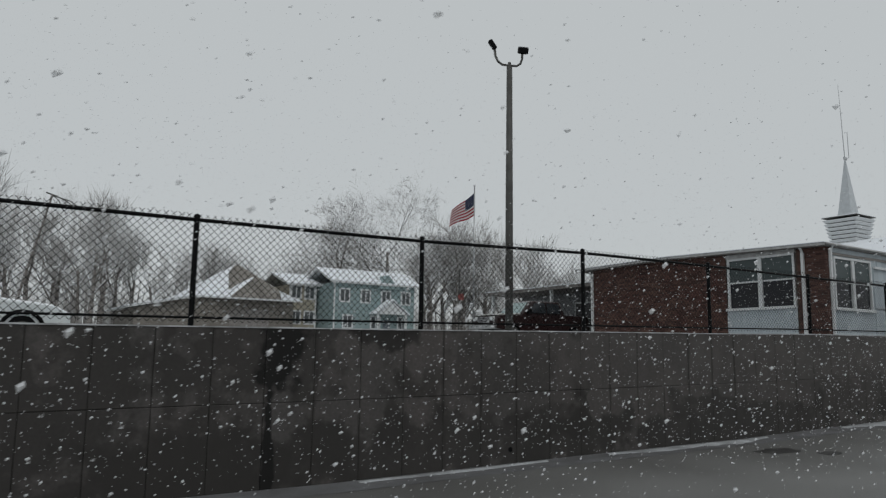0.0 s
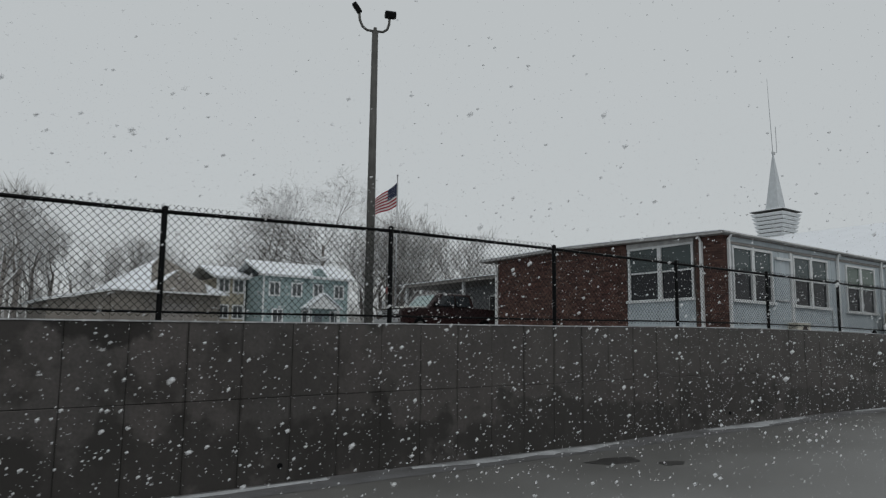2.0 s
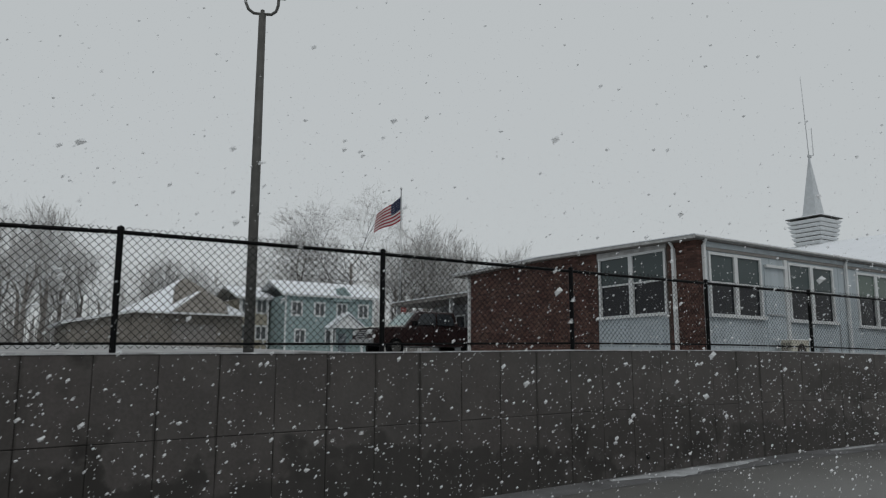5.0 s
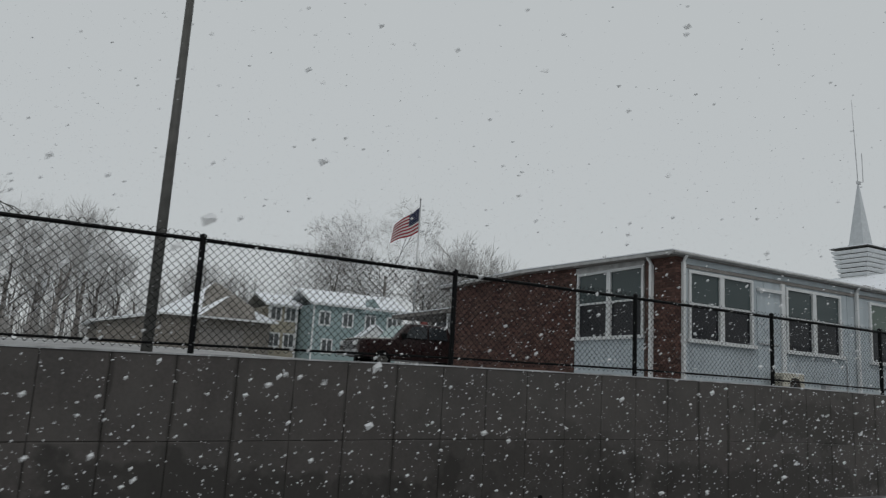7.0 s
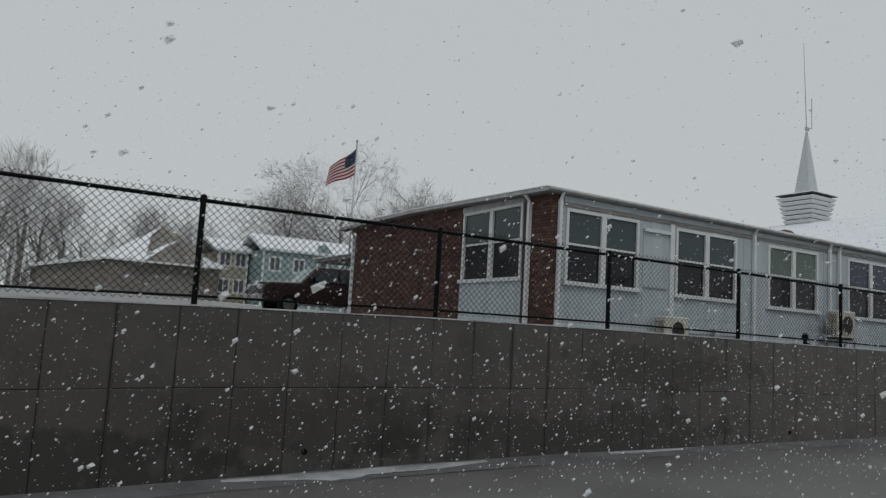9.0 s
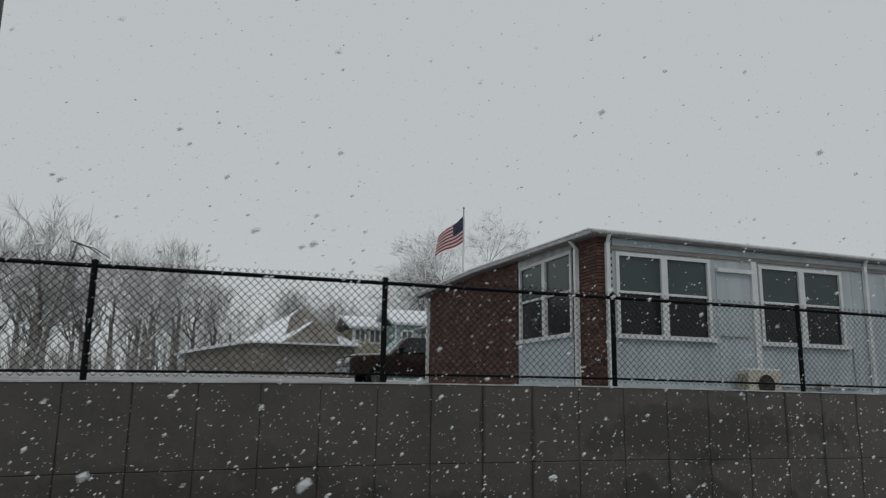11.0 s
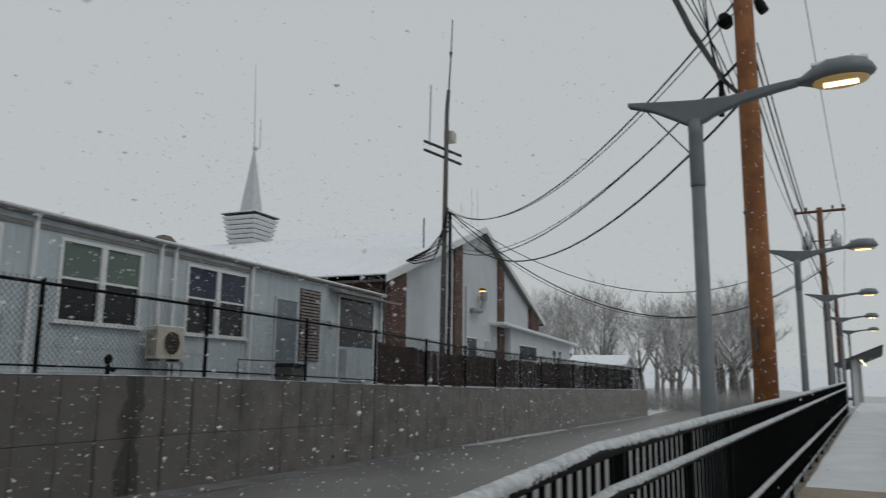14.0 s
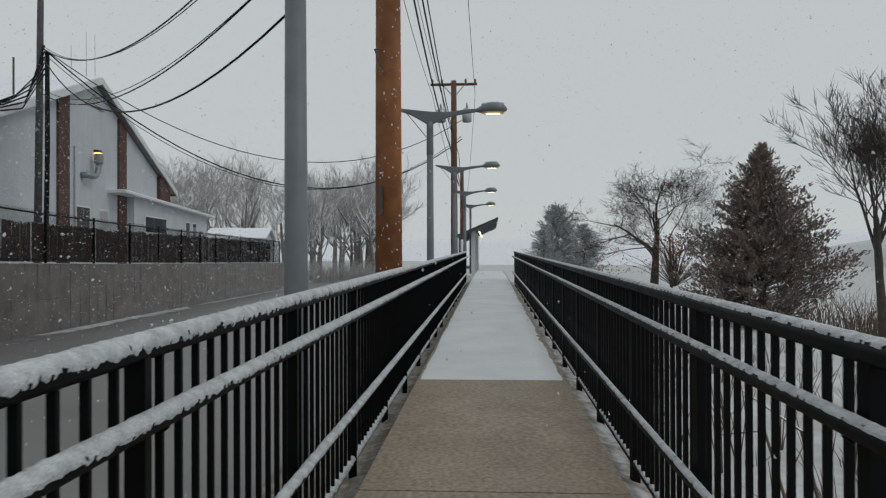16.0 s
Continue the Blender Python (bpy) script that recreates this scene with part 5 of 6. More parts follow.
# ---- platform shelter far along the walkway ----
def make_shelter():
    p = walkway(63.0, 0.55, -0.4)
    s0 = thing("platform_shelter", "open platform shelter with a tilted dark roof", "shelter", at=p)
    s0.rotation_euler = (0, 0, radians(turn))
    s = Shape().prism([(-1.0, 3.05), (-1.0, 3.15), (1.25, 2.2), (1.25, 2.1)], "x", 0, 14)
    part("roof", s, DARKPOLE, s0, "tilted ribbed roof")
    for i in range(8):
        part("rib", Shape().prism([(-0.95, 2.95), (-0.95, 3.05), (1.2, 2.12), (1.2, 2.02)], "x", 0.1 + 1.9 * i, 0.2 + 1.9 * i), GREY, s0)
    for x in (0.5, 4.5, 8.5, 12.5):
        part("post", Shape().box(x, x + 0.22, 0.25, 0.47, -0.2, 2.45), WHITE, s0)
        part("lamp_strip", Shape().box(x + 0.8, x + 2.6, 0.0, 0.08, 2.38, 2.42), glow("strip_lamp", (1.0, 0.86, 0.6), 2.0), s0, "lit strip lamp")
    part("back_wall", Shape().box(0.3, 13.5, 1.1, 1.15, 0.1, 2.1), GLASS, s0)
    part("bench", Shape().box(1.5, 4, 0.6, 1.0, 0.35, 0.45), DARKPOLE, s0)


make_shelter()

# ---- floodlight pole in the yard ----
def make_floodlight():
    x, y = 11.97, 15.3
    z = ground_z(x, y)
    p = thing("floodlight_pole", "tall dark steel pole with two floodlights on a curved arm", "floodlight", at=(x, y, z))
    h = 8.87 - z
    part("pole", Shape().tube([(0, 0, -0.3), (0, 0, h * 0.5), (0, 0, h)], [0.105, 0.095, 0.075], 16), DARKPOLE, p, smooth=True)
    part("base_plate", Shape().box(-0.2, 0.2, -0.2, 0.2, -0.02, 0.03), DARKPOLE, p)
    part("tip", Shape().tube([(0, 0, h), (0, 0, h + 0.12)], [0.05, 0.04], 10), DARKPOLE, p)
    d = Vector((0.72, -0.55, 0)).normalized()
    arc = [(-0.62, 0.62), (-0.58, 0.35), (-0.48, 0.16), (-0.3, 0.04), (0, 0.0), (0.3, -0.02), (0.45, 0.06), (0.52, 0.22), (0.53, 0.45)]
    part("arm", Shape().tube([(d.x * a * 0.64, d.y * a * 0.64, h + 0.03 + b * 0.8) for a, b in arc], 0.032, 8), DARKPOLE, p, smooth=True)
    f1 = Matrix.Translation((d.x * -0.45, d.y * -0.45, h + 0.62)) @ Euler((0.2, radians(-35), radians(-37))).to_matrix().to_4x4()
    part("floodlight", Shape().box(-0.06, 0.06, -0.09, 0.09, -0.14, 0.14, f1), BLACK, p, bevel=0.03)
    f2 = Matrix.Translation((d.x * 0.36, d.y * 0.36, h + 0.44)) @ Euler((0.3, 0, radians(-20))).to_matrix().to_4x4()
    s = Shape().box(-0.135, 0.135, -0.08, 0.08, -0.085, 0.085, f2)
    fl = part("floodlight", s, BLACK, p, bevel=0.03)
    part("snow_crust", Shape().box(-0.125, 0.125, -0.07, 0.07, 0.086, 0.096, f2), SNOW, fl)


make_floodlight()


# ---- flag ----
def make_flagpole():
    x, y = 33.0, 46.2
    z = ground_z(x, y)
    p = thing("flagpole", "white metal flagpole with a striped flag", "flagpole", at=(x, y, z))
    h = 14.1 - z
    part("pole", Shape().tube([(0, 0, -0.2), (0, 0, h)], [0.08, 0.045], 10), METAL, p, smooth=True)
    part("finial", Shape().tube([(0, 0, h), (0, 0, h + 0.05), (0, 0, h + 0.12), (0, 0, h + 0.17)], [0.03, 0.08, 0.08, 0.02], 10), METAL, p, smooth=True)
    red, white, blue = material("red_cloth", (0.27, 0.02, 0.035), 0.8, vary=0.1), material("white_cloth", (0.5, 0.49, 0.49), 0.8, vary=0.05), material("blue_cloth", (0.012, 0.018, 0.05), 0.8, vary=0.1)
    hoist, top = 1.75, h - 0.5

    def cloth(u, v):
        """u along the fly, v down the hoist, both 0 to 1: a flag streaming west and drooping."""
        wave = 0.16 * math.sin(u * 7.0 + v * 1.5) * u
        return (-0.05 - 1.42 * u - 0.2 * v * u, 0.75 * u + wave, top - hoist * v * (1 - 0.25 * u) - 1.35 * u ** 1.05 - 0.08 * math.sin(u * 6))

    flag = part("flag", Shape().tube([(0, 0, top + 0.02), (0, 0, top - hoist)], 0.06, 6), METAL, p, "striped flag, streaming and drooping")
    for i in range(13):
        v0, v1 = i / 13, (i + 1) / 13
        u0 = 0.40 if i < 7 else 0.0
        s = Shape()
        n = 14
        for j in range(n + 1):
            u = u0 + (1 - u0) * j / n
            for v in (v0, v1):
                c = Vector(cloth(u, v))
                s.v += [tuple(c), tuple(c + Vector((0, 0.012, 0)))]
        s.f = [(4 * j, 4 * j + 4, 4 * j + 6, 4 * j + 2) for j in range(n)] + [(4 * j + 1, 4 * j + 3, 4 * j + 7, 4 * j + 5) for j in range(n)]
        part("stripe", s, red if i % 2 == 0 else white, flag)
    s = Shape()
    n = 8
    for j in range(n + 1):
        u = 0.40 * j / n
        for v in (0, 7 / 13):
            c = Vector(cloth(u, v))
            s.v += [tuple(c), tuple(c + Vector((0, 0.012, 0)))]
    s.f = [(4 * j, 4 * j + 4, 4 * j + 6, 4 * j + 2) for j in range(n)] + [(4 * j + 1, 4 * j + 3, 4 * j + 7, 4 * j + 5) for j in range(n)]
    canton = part("canton", s, blue, flag)
    dots = Shape()
    for r in range(5):
        for c in range(6):
            u, v = 0.035 + 0.066 * c, 0.05 + 0.108 * r
            o = Vector(cloth(u, v)) + Vector((0, -0.012, 0))
            dots.face(o + Vector((-0.022, 0, 0)), o + Vector((0, 0, -0.022)), o + Vector((0.022, 0, 0)), o + Vector((0, 0, 0.022)))
    tagged(part("white_dots", dots, white, flag), kind="stuff")


make_flagpole()


# ---- houses beyond the yard ----
# panes whose grey reflection is put into the base colour
FARPANE = glass_material("reflection_grey_window_glass", (0.10, 0.11, 0.115), 0.15)


def gable_house(name, label, at, wide, deep, high, rise, wall_mat, rows, porch):
    x, y = at
    z = ground_z(x + wide / 2, y) - 0.3
    h = thing(name, label, "house", group="houses beyond the yard", at=(x, y, z))
    part("wall", Shape().box(0, wide, 0, deep, 0, high), wall_mat, h)
    r = part("roof", Shape().prism([(-0.5, high - 0.1), (deep / 2, high + rise), (deep + 0.5, high - 0.1), (deep + 0.5, high + 0.08), (deep / 2, high + rise + 0.2), (-0.5, high + 0.08)], "x", -0.5, wide + 0.5), WHITE, h)
    part("snow_layer", Shape().prism([(-0.55, high + 0.10), (deep / 2, high + rise + 0.22), (deep / 2, high + rise + 0.32), (-0.55, high + 0.20)], "x", -0.55, wide + 0.55), SNOW, r, "fresh snow")
    for zz, n in rows:
        for i in range(n):
            cx = wide * (i + 0.5) / n
            w = part("window", Shape().box(cx - 0.72, cx + 0.72, -0.06, 0.0, zz - 0.1, zz + 1.65), WHITE, h)
            part("pane", Shape().box(cx - 0.54, cx - 0.06, -0.08, -0.06, zz + 0.08, zz + 1.47), FARPANE, w)
            part("pane", Shape().box(cx + 0.06, cx + 0.54, -0.08, -0.06, zz + 0.08, zz + 1.47), FARPANE, w)
    for cx in (0.08, wide - 0.08):
        part("corner_board", Shape().box(cx - 0.1, cx + 0.1, -0.04, 0.0, 0, high), WHITE, h)
    if porch:
        a, b = porch
        g = part("porch", Shape().prism([(a, 3.0), (b, 3.0), ((a + b) / 2, 4.6)], "y", -1.6, 0), WHITE, h, "small white gabled porch")
        part("snow_layer", Shape().prism([(a - 0.3, 2.95), ((a + b) / 2, 4.75), (b + 0.3, 2.95), (b + 0.3, 3.1), ((a + b) / 2, 4.9), (a - 0.3, 3.1)], "y", -1.8, 0), SNOW, g, "fresh snow")
        for cx in (a + 0.15, b - 0.15):
            part("column", Shape().box(cx - 0.12, cx + 0.12, -1.5, -1.26, 0, 3.0), WHITE, g)
        part("door", Shape().box((a + b) / 2 - 0.5, (a + b) / 2 + 0.5, -0.05, 0, 0.2, 2.4), DOORPAINT, g)
    return h


# house wall colours, lifted a little to imitate snow haze
TEAL = material("teal_clapboard", (0.25, 0.33, 0.335), 0.7, vary=0.12, scale=1, fine=20)
OCHRE = material("ochre_clapboard", (0.34, 0.315, 0.25), 0.7, vary=0.15, scale=1, fine=20)
teal_house = gable_house("two_storey_house", "teal clapboard two-storey house with snowy roof and white porch", (39.3, 84.0), 11.5, 9.0, 6.7, 1.9, TEAL, ((4.4, 4), (1.2, 3)), (5.2, 9.4))
part("dormer", Shape().prism([(5.6, 6.2), (9.0, 6.2), (7.3, 8.0)], "y", -0.4, 4.5), TEAL, teal_house, "front gable")
gable_house("narrow_house", "ochre clapboard house with a snowy roof", (35.4, 88.5), 3.6, 10.0, 6.2, 1.6, OCHRE, ((4.5, 2), (1.4, 2)), None)


def make_hip_house():
    """A low house: a steep hip over the main block, a lean-to on its west side, a smaller hip in front."""
    x0, y0 = 16.6, 86.0
    z = ground_z(24, 86) - 0.3
    h = thing("hip_roofed_house", "low brown house with a snow-covered hip roof", "house", group="houses beyond the yard", at=(x0, y0, z))
    brown = material("brown_clapboard", (0.20, 0.185, 0.165), 0.8, vary=0.2, scale=1, fine=20)
    shingle = material("brown_shingle", (0.23, 0.215, 0.195), 0.9, vary=0.35, scale=0.5, fine=6)
    e, top, low = 7.55 - z, 12.1 - z, 6.1 - z
    b, c, px, d = 6.1, 19.1, 13.3, 12.0
    part("wall", Shape().box(b + 0.5, c - 0.5, 0.5, d, 0, e), brown, h)
    part("wall", Shape().prism([(0.5, 0), (b + 0.5, 0), (b + 0.5, e - 0.05), (0.5, low)], "y", 0.7, d), brown, h)
    roof = Shape()
    roof.v = [(b, 0, e), (c, 0, e), (c, d, e), (b, d, e), (px - 0.3, d / 2, top), (px + 0.3, d / 2, top)]
    roof.f = [(0, 1, 5, 4), (1, 2, 5), (2, 3, 4, 5), (3, 0, 4), (3, 2, 1, 0)]
    main = part("roof", roof, shingle, h, "brown shingles showing through the snow")
    snow = Shape()
    snow.v = [(b - 0.05, -0.05, e + 0.05), (b - 0.05, d, e + 0.05), (px - 0.3, d / 2, top + 0.09), (b + 4.4, -0.07, e + 0.07), (px - 1.6, d * 0.36, e + (top - e) * 0.73 + 0.08)]
    snow.f = [(1, 0, 2), (0, 3, 4, 2)]
    part("snow_layer", snow, SNOW, main, "fresh snow on the windward slopes")
    part("lean_to_roof", Shape().prism([(-0.2, low - 0.05), (b + 0.4, e - 0.1), (b + 0.4, e + 0.1), (-0.2, low + 0.12)], "y", -0.02, d), WHITE, h, "snow-edged lean-to roof")
    part("snow_layer", Shape().prism([(-0.3, low + 0.125), (b + 0.3, e + 0.08), (b + 0.2, e + 0.17), (-0.3, low + 0.21)], "y", -0.06, d), SNOW, h, "fresh snow on the lean-to")
    front = Shape()
    front.v = [(9.4, -0.9, e + 0.02), (c - 0.2, -0.9, e + 0.02), (13.9, 1.8, 10.25 - z), (9.4, 4.0, e + 0.02), (c - 0.2, 4.0, e + 0.02)]
    front.f = [(0, 1, 2), (3, 0, 2), (1, 4, 2), (3, 4, 1, 0)]
    fr = part("front_roof", front, shingle, h, "small brown hip in front")
    strip_ = Shape()
    strip_.v = [(9.3, -0.98, e + 0.06), (10.3, -0.98, e + 0.06), (14.0, 1.72, 10.27 - z), (13.8, 1.9, 10.34 - z), (9.2, 3.9, e + 0.06)]
    strip_.f = [(0, 1, 2, 3), (4, 0, 3)]
    part("snow_layer", strip_, SNOW, fr, "fresh snow")
    part("snow_layer", Shape().prism([(c - 2.6, e + 0.05), (c, e + 0.05), (c - 2.9, e + 1.1)], "y", -1.02, -0.95), SNOW, fr, "fresh snow")
    part("fascia", Shape().box(b, c, -1.0, -0.92, e - 0.12, e + 0.08), WHITE, h)
    part("garage_door", Shape().box(10.8, 15.6, 0.42, 0.5, 0.1, 2.6), SOFFIT, h)


make_hip_house()


def make_low_house():
    h = thing("low_house", "low pale house with a snow-covered roof beyond the road", "house", group="houses beyond the yard", at=(98.0, 12.6, -1.2))
    part("wall", Shape().prism([(0.4, 0), (6.4, 0), (6.4, 4.4), (3.4, 5.35), (0.4, 4.4)], "y", 0.3, 5.8), STUCCO, h)
    r = part("roof", Shape().prism([(0, 4.40), (3.4, 5.45), (6.8, 4.40), (6.8, 4.52), (3.4, 5.58), (0, 4.52)], "y", 0, 6.1), WHITE, h)
    part("snow_layer", Shape().prism([(-0.05, 4.53), (3.4, 5.59), (6.85, 4.53), (6.85, 4.60), (3.4, 5.68), (-0.05, 4.60)], "y", -0.03, 6.13), SNOW, r, "even fresh snow")


make_low_house()


# ---- parked vehicles ----
def wheel(parent, x, y, r, out):
    t = part("tyre", Shape().tube([(x, y, r), (x, y + 0.02 * out, r), (x, y + 0.2 * out, r), (x, y + 0.22 * out, r)], [r * 0.93, r, r, r * 0.93], 20), BLACK, parent)
    part("rim", Shape().tube([(x, y - 0.012 * out, r), (x, y + 0.05 * out, r)], [r * 0.6, r * 0.5], 14), DARKPOLE, t)


def body_shape(outline, half, tuck):
    """A car body: a side outline drawn across the width, its upper points tucked in."""
    s = Shape()
    n = len(outline)
    zmax = max(q[1] for q in outline)
    for side in (-1, -0.86, 0.86, 1):
        for x, z in outline:
            inset = tuck * max(0, (z - 0.9) / (zmax - 0.9 + 1e-6))
            s.v.append((x, side * (half - inset), z - (0.03 if abs(side) == 1 else 0)))
    for r in range(3):
        s.f += [(r * n + i, r * n + (i + 1) % n, (r + 1) * n + (i + 1) % n, (r + 1) * n + i) for i in range(n)]
    s.f += [tuple(reversed(range(n))), tuple(3 * n + i for i in range(n))]
    return s


def make_truck():
    x, y = 21.7, 29.6
    z = ground_z(x + 2.5, y)
    t = thing("pickup_truck", "dark maroon pickup truck parked beside the building", "truck", at=(x, y, z))
    t.scale = (1.03, 1.05, 1.06)
    paint = material("dark_maroon_paint", (0.024, 0.011, 0.011), 0.3, vary=0.2, spec=0.5, snow=0.0)
    body = [(0.0, 0.55), (0.05, 1.05), (0.25, 1.16), (1.5, 1.22), (2.1, 1.80), (2.35, 1.88), (4.0, 1.88), (4.2, 1.28), (5.8, 1.25), (5.85, 0.6), (4.9, 0.45), (1.0, 0.45)]
    b = part("body", body_shape(body, 0.98, 0.18), paint, t, bevel=0.04)
    part("windscreen", Shape().face((1.55, -0.78, 1.27), (1.55, 0.78, 1.27), (2.06, 0.68, 1.79), (2.06, -0.68, 1.79)), material("frosted_windscreen", (0.32, 0.42, 0.42), 0.4), b, "snow-frosted windscreen")
    for sy in (-1, 1):
        part("side_window", Shape().face((1.95, 0.955 * sy, 1.30), (2.35, 0.86 * sy, 1.76), (3.0, 0.86 * sy, 1.78), (3.0, 0.955 * sy, 1.30)), CARGLASS, b)
        part("side_window", Shape().face((3.08, 0.955 * sy, 1.30), (3.08, 0.86 * sy, 1.78), (3.85, 0.86 * sy, 1.76), (3.95, 0.955 * sy, 1.30)), CARGLASS, b)
        part("headlight", Shape().box(-0.03, 0.10, 0.62 * sy - 0.18, 0.62 * sy + 0.18, 0.88, 1.06), WHITE, b, bevel=0.02)
        part("mirror", Shape().box(1.85, 2.0, 1.0 * sy - 0.12, 1.0 * sy + 0.12, 1.25, 1.45), BLACK, b, bevel=0.02)
    grille = part("grille", Shape().box(-0.04, 0.05, -0.42, 0.42, 0.72, 1.04), METAL, b, "bright metal grille")
    for i in range(4):
        part("grille_bar", Shape().box(-0.055, -0.04, -0.4, 0.4, 0.75 + 0.075 * i, 0.78 + 0.075 * i), DARK, grille)
    part("bumper", Shape().box(-0.12, 0.15, -0.96, 0.96, 0.5, 0.70), METAL, t, bevel=0.03)
    part("snow_layer", body_shape([(0.1, 1.14), (0.3, 1.20), (1.45, 1.26), (1.45, 1.235), (0.3, 1.17)], 0.9, 0.0), material("thin_snow", (0.50, 0.50, 0.48), 0.8, vary=0.3), b, "thin melting snow on the bonnet")
    for wx in (1.05, 4.75):
        for sy in (-1, 1):
            wheel(t, wx, -0.98 if sy < 0 else 0.98, 0.38, 1 if sy < 0 else -1)


make_truck()


def make_car():
    x, y = -2.35, 19.8
    z = ground_z(0, y)
    c = thing("parked_car", "snow-covered white saloon car parked in the yard", "car", at=(x, y, z))
    body = [(0.05, 0.45), (0.0, 0.85), (0.6, 0.98), (1.1, 1.38), (2.5, 1.42), (3.3, 1.02), (4.4, 0.90), (4.75, 0.72), (4.78, 0.35), (3.9, 0.25), (0.8, 0.25)]
    b = part("body", body_shape(body, 0.9, 0.2), material("white_car_paint", (0.62, 0.66, 0.67), 0.35, vary=0.05, snow=0.35), c, bevel=0.06, smooth=False)
    part("windscreen", Shape().face((2.62, -0.62, 1.37), (2.62, 0.62, 1.37), (3.25, 0.74, 1.06), (3.25, -0.74, 1.06)), SNOW, b, "snow-covered windscreen")
    for sy in (-1, 1):
        part("side_window", Shape().face((1.25, 0.73 * sy, 1.33), (2.45, 0.73 * sy, 1.36), (3.0, 0.87 * sy, 1.02), (0.95, 0.87 * sy, 1.0)), CARGLASS, b)
        part("headlight", Shape().box(4.55, 4.79, 0.62 * sy - 0.15, 0.62 * sy + 0.15, 0.60, 0.74), METAL, b, bevel=0.02)
        part("wheel_arch", Shape().tube([(3.82 + 0.42 * math.cos(a * math.pi / 10), 0.905 * sy, 0.32 + 0.40 * math.sin(a * math.pi / 10)) for a in range(11)], 0.05, 6), BLACK, b)
    for wx in (0.95, 3.82):
        for sy in (-1, 1):
            wheel(c, wx, -0.9 if sy < 0 else 0.9, 0.32, 1 if sy < 0 else -1)


make_car()


def make_notice():
    z = ground_z(40.0, 58.3)
    n = thing("notice_post", "dark post with a small red sign beyond the yard", "sign", at=(40.0, 58.3, z))
    part("post", Shape().tube([(0, 0, -0.2), (0, 0, 9.2 - z)], [0.09, 0.07], 8), DARKPOLE, n)
    part("sign_board", Shape().prism([(-0.08, 6.5 - z), (0.40, 6.5 - z), (0.52, 6.8 - z), (0.40, 7.1 - z), (-0.08, 7.1 - z), (-0.2, 6.8 - z)], "y", -0.12, -0.08), material("faded_red_sign", (0.22, 0.06, 0.055), 0.6), n, "faded red board")


make_notice()


# leaning old pole beyond the yard
def make_leaning_pole():
    x, y = 6.4, 72.5
    z = ground_z(x, y)
    p = thing("leaning_pole", "leaning grey utility pole with broken crossarm and loose wires", "utility pole", at=(x, y, z - 0.2))
    h = 14.9 - z
    part("shaft", Shape().tube([(-1.9, 0, 0), (0.6, 0, h)], [0.16, 0.10], 8), FARBARK, p)
    for k, (dx, dz) in enumerate(((1.3, -0.6), (2.0, -1.1), (2.7, -1.2), (1.0, -1.4))):
        part("loose_wire", Shape().tube([(0.6, 0, h - 0.1), (0.6 + dx * 0.5, 0, h - 0.1 + dz * 0.25), (0.6 + dx, 0, h + dz)], 0.04, 5), DARKPOLE, p)
    part("crossarm", Shape().tube([(0.1, 0, h + 0.1), (1.0, 0, h - 0.15)], 0.07, 5), DARKPOLE, p)


make_leaning_pole()

# ---- trees ----
def grow(limbs, twigs, rng, p, d, length, r, level, levels, spread, up, thin=0.004, first=0.42):
    """One limb and all that grows from it; limbs and twigs take the tubes."""
    pts, radii = [p.copy()], [r]
    steps = 4 if level < 2 else (3 if level < levels else 1)
    for i in range(steps):
        d = (d + Vector((rng.gauss(0, 0.13 if level else 0.035), rng.gauss(0, 0.13 if level else 0.035), rng.gauss(0, 0.09) + up * 0.05))).normalized()
        p = p + d * (length / steps)
        pts.append(p.copy())
        radii.append(r * (1 - 0.6 * (i + 1) / steps))
    (limbs if level < 2 else twigs).tube(pts, radii, 7 if level == 0 else (5 if level == 1 else 3), cap=False)
    if level == levels:
        return
    n = rng.randint(4, 6) if level < levels - 1 else rng.randint(4, 6)
    for k in range(n):
        t = rng.uniform(0.35, 1.0) if level else rng.uniform(first, 1.0)
        i = min(int(t * steps), steps - 1)
        q = pts[i].lerp(pts[i + 1], t * steps - i)
        side = Vector((rng.gauss(0, 1), rng.gauss(0, 1), rng.gauss(0, 0.5)))
        side = (side - d * side.dot(d)).normalized()
        nd = (d * rng.uniform(0.55, 1.0) + side * spread * rng.uniform(0.6, 1.2) + Vector((0, 0, up * 0.25))).normalized()
        grow(limbs, twigs, rng, q, nd, length * rng.uniform(0.5, 0.72), max(radii[i] * 0.55, thin), level + 1, levels, spread, up, thin)


def tree_shapes(seed, high, r, levels=4, spread=0.75, up=1.0, trunk=0.40, thin=0.004, first=0.42):
    rng = random.Random(seed)
    limbs, twigs = Shape(), Shape()
    grow(limbs, twigs, rng, Vector((0, 0, -0.3)), Vector((0, 0, 1)), high * trunk * 1.35, r, 0, levels, spread, up, thin, first)
    return limbs, twigs


def bare_tree(name, label, at, seed, high, r, levels=4, spread=0.75, up=1.0, mats=None, z=None, group="", thin=0.004, first=0.42, wide=1.0):
    a, b = mats or (BARK, BARK)
    limbs, twigs = tree_shapes(seed, high, r, levels, spread, up, 0.40, thin, first)
    top = max(v[2] for v in twigs.v)
    k = high / top
    for s in (limbs, twigs):
        s.v = [(x * k * wide, y * k * wide, zz * k) for x, y, zz in s.v]
    t = thing(name, label, "tree", group=group, at=(at[0], at[1], ground_z(*at) if z is None else z))
    part("trunk", limbs, a, t, smooth=True)
    part("crown", twigs, b, t, "fine bare branches")
    return t


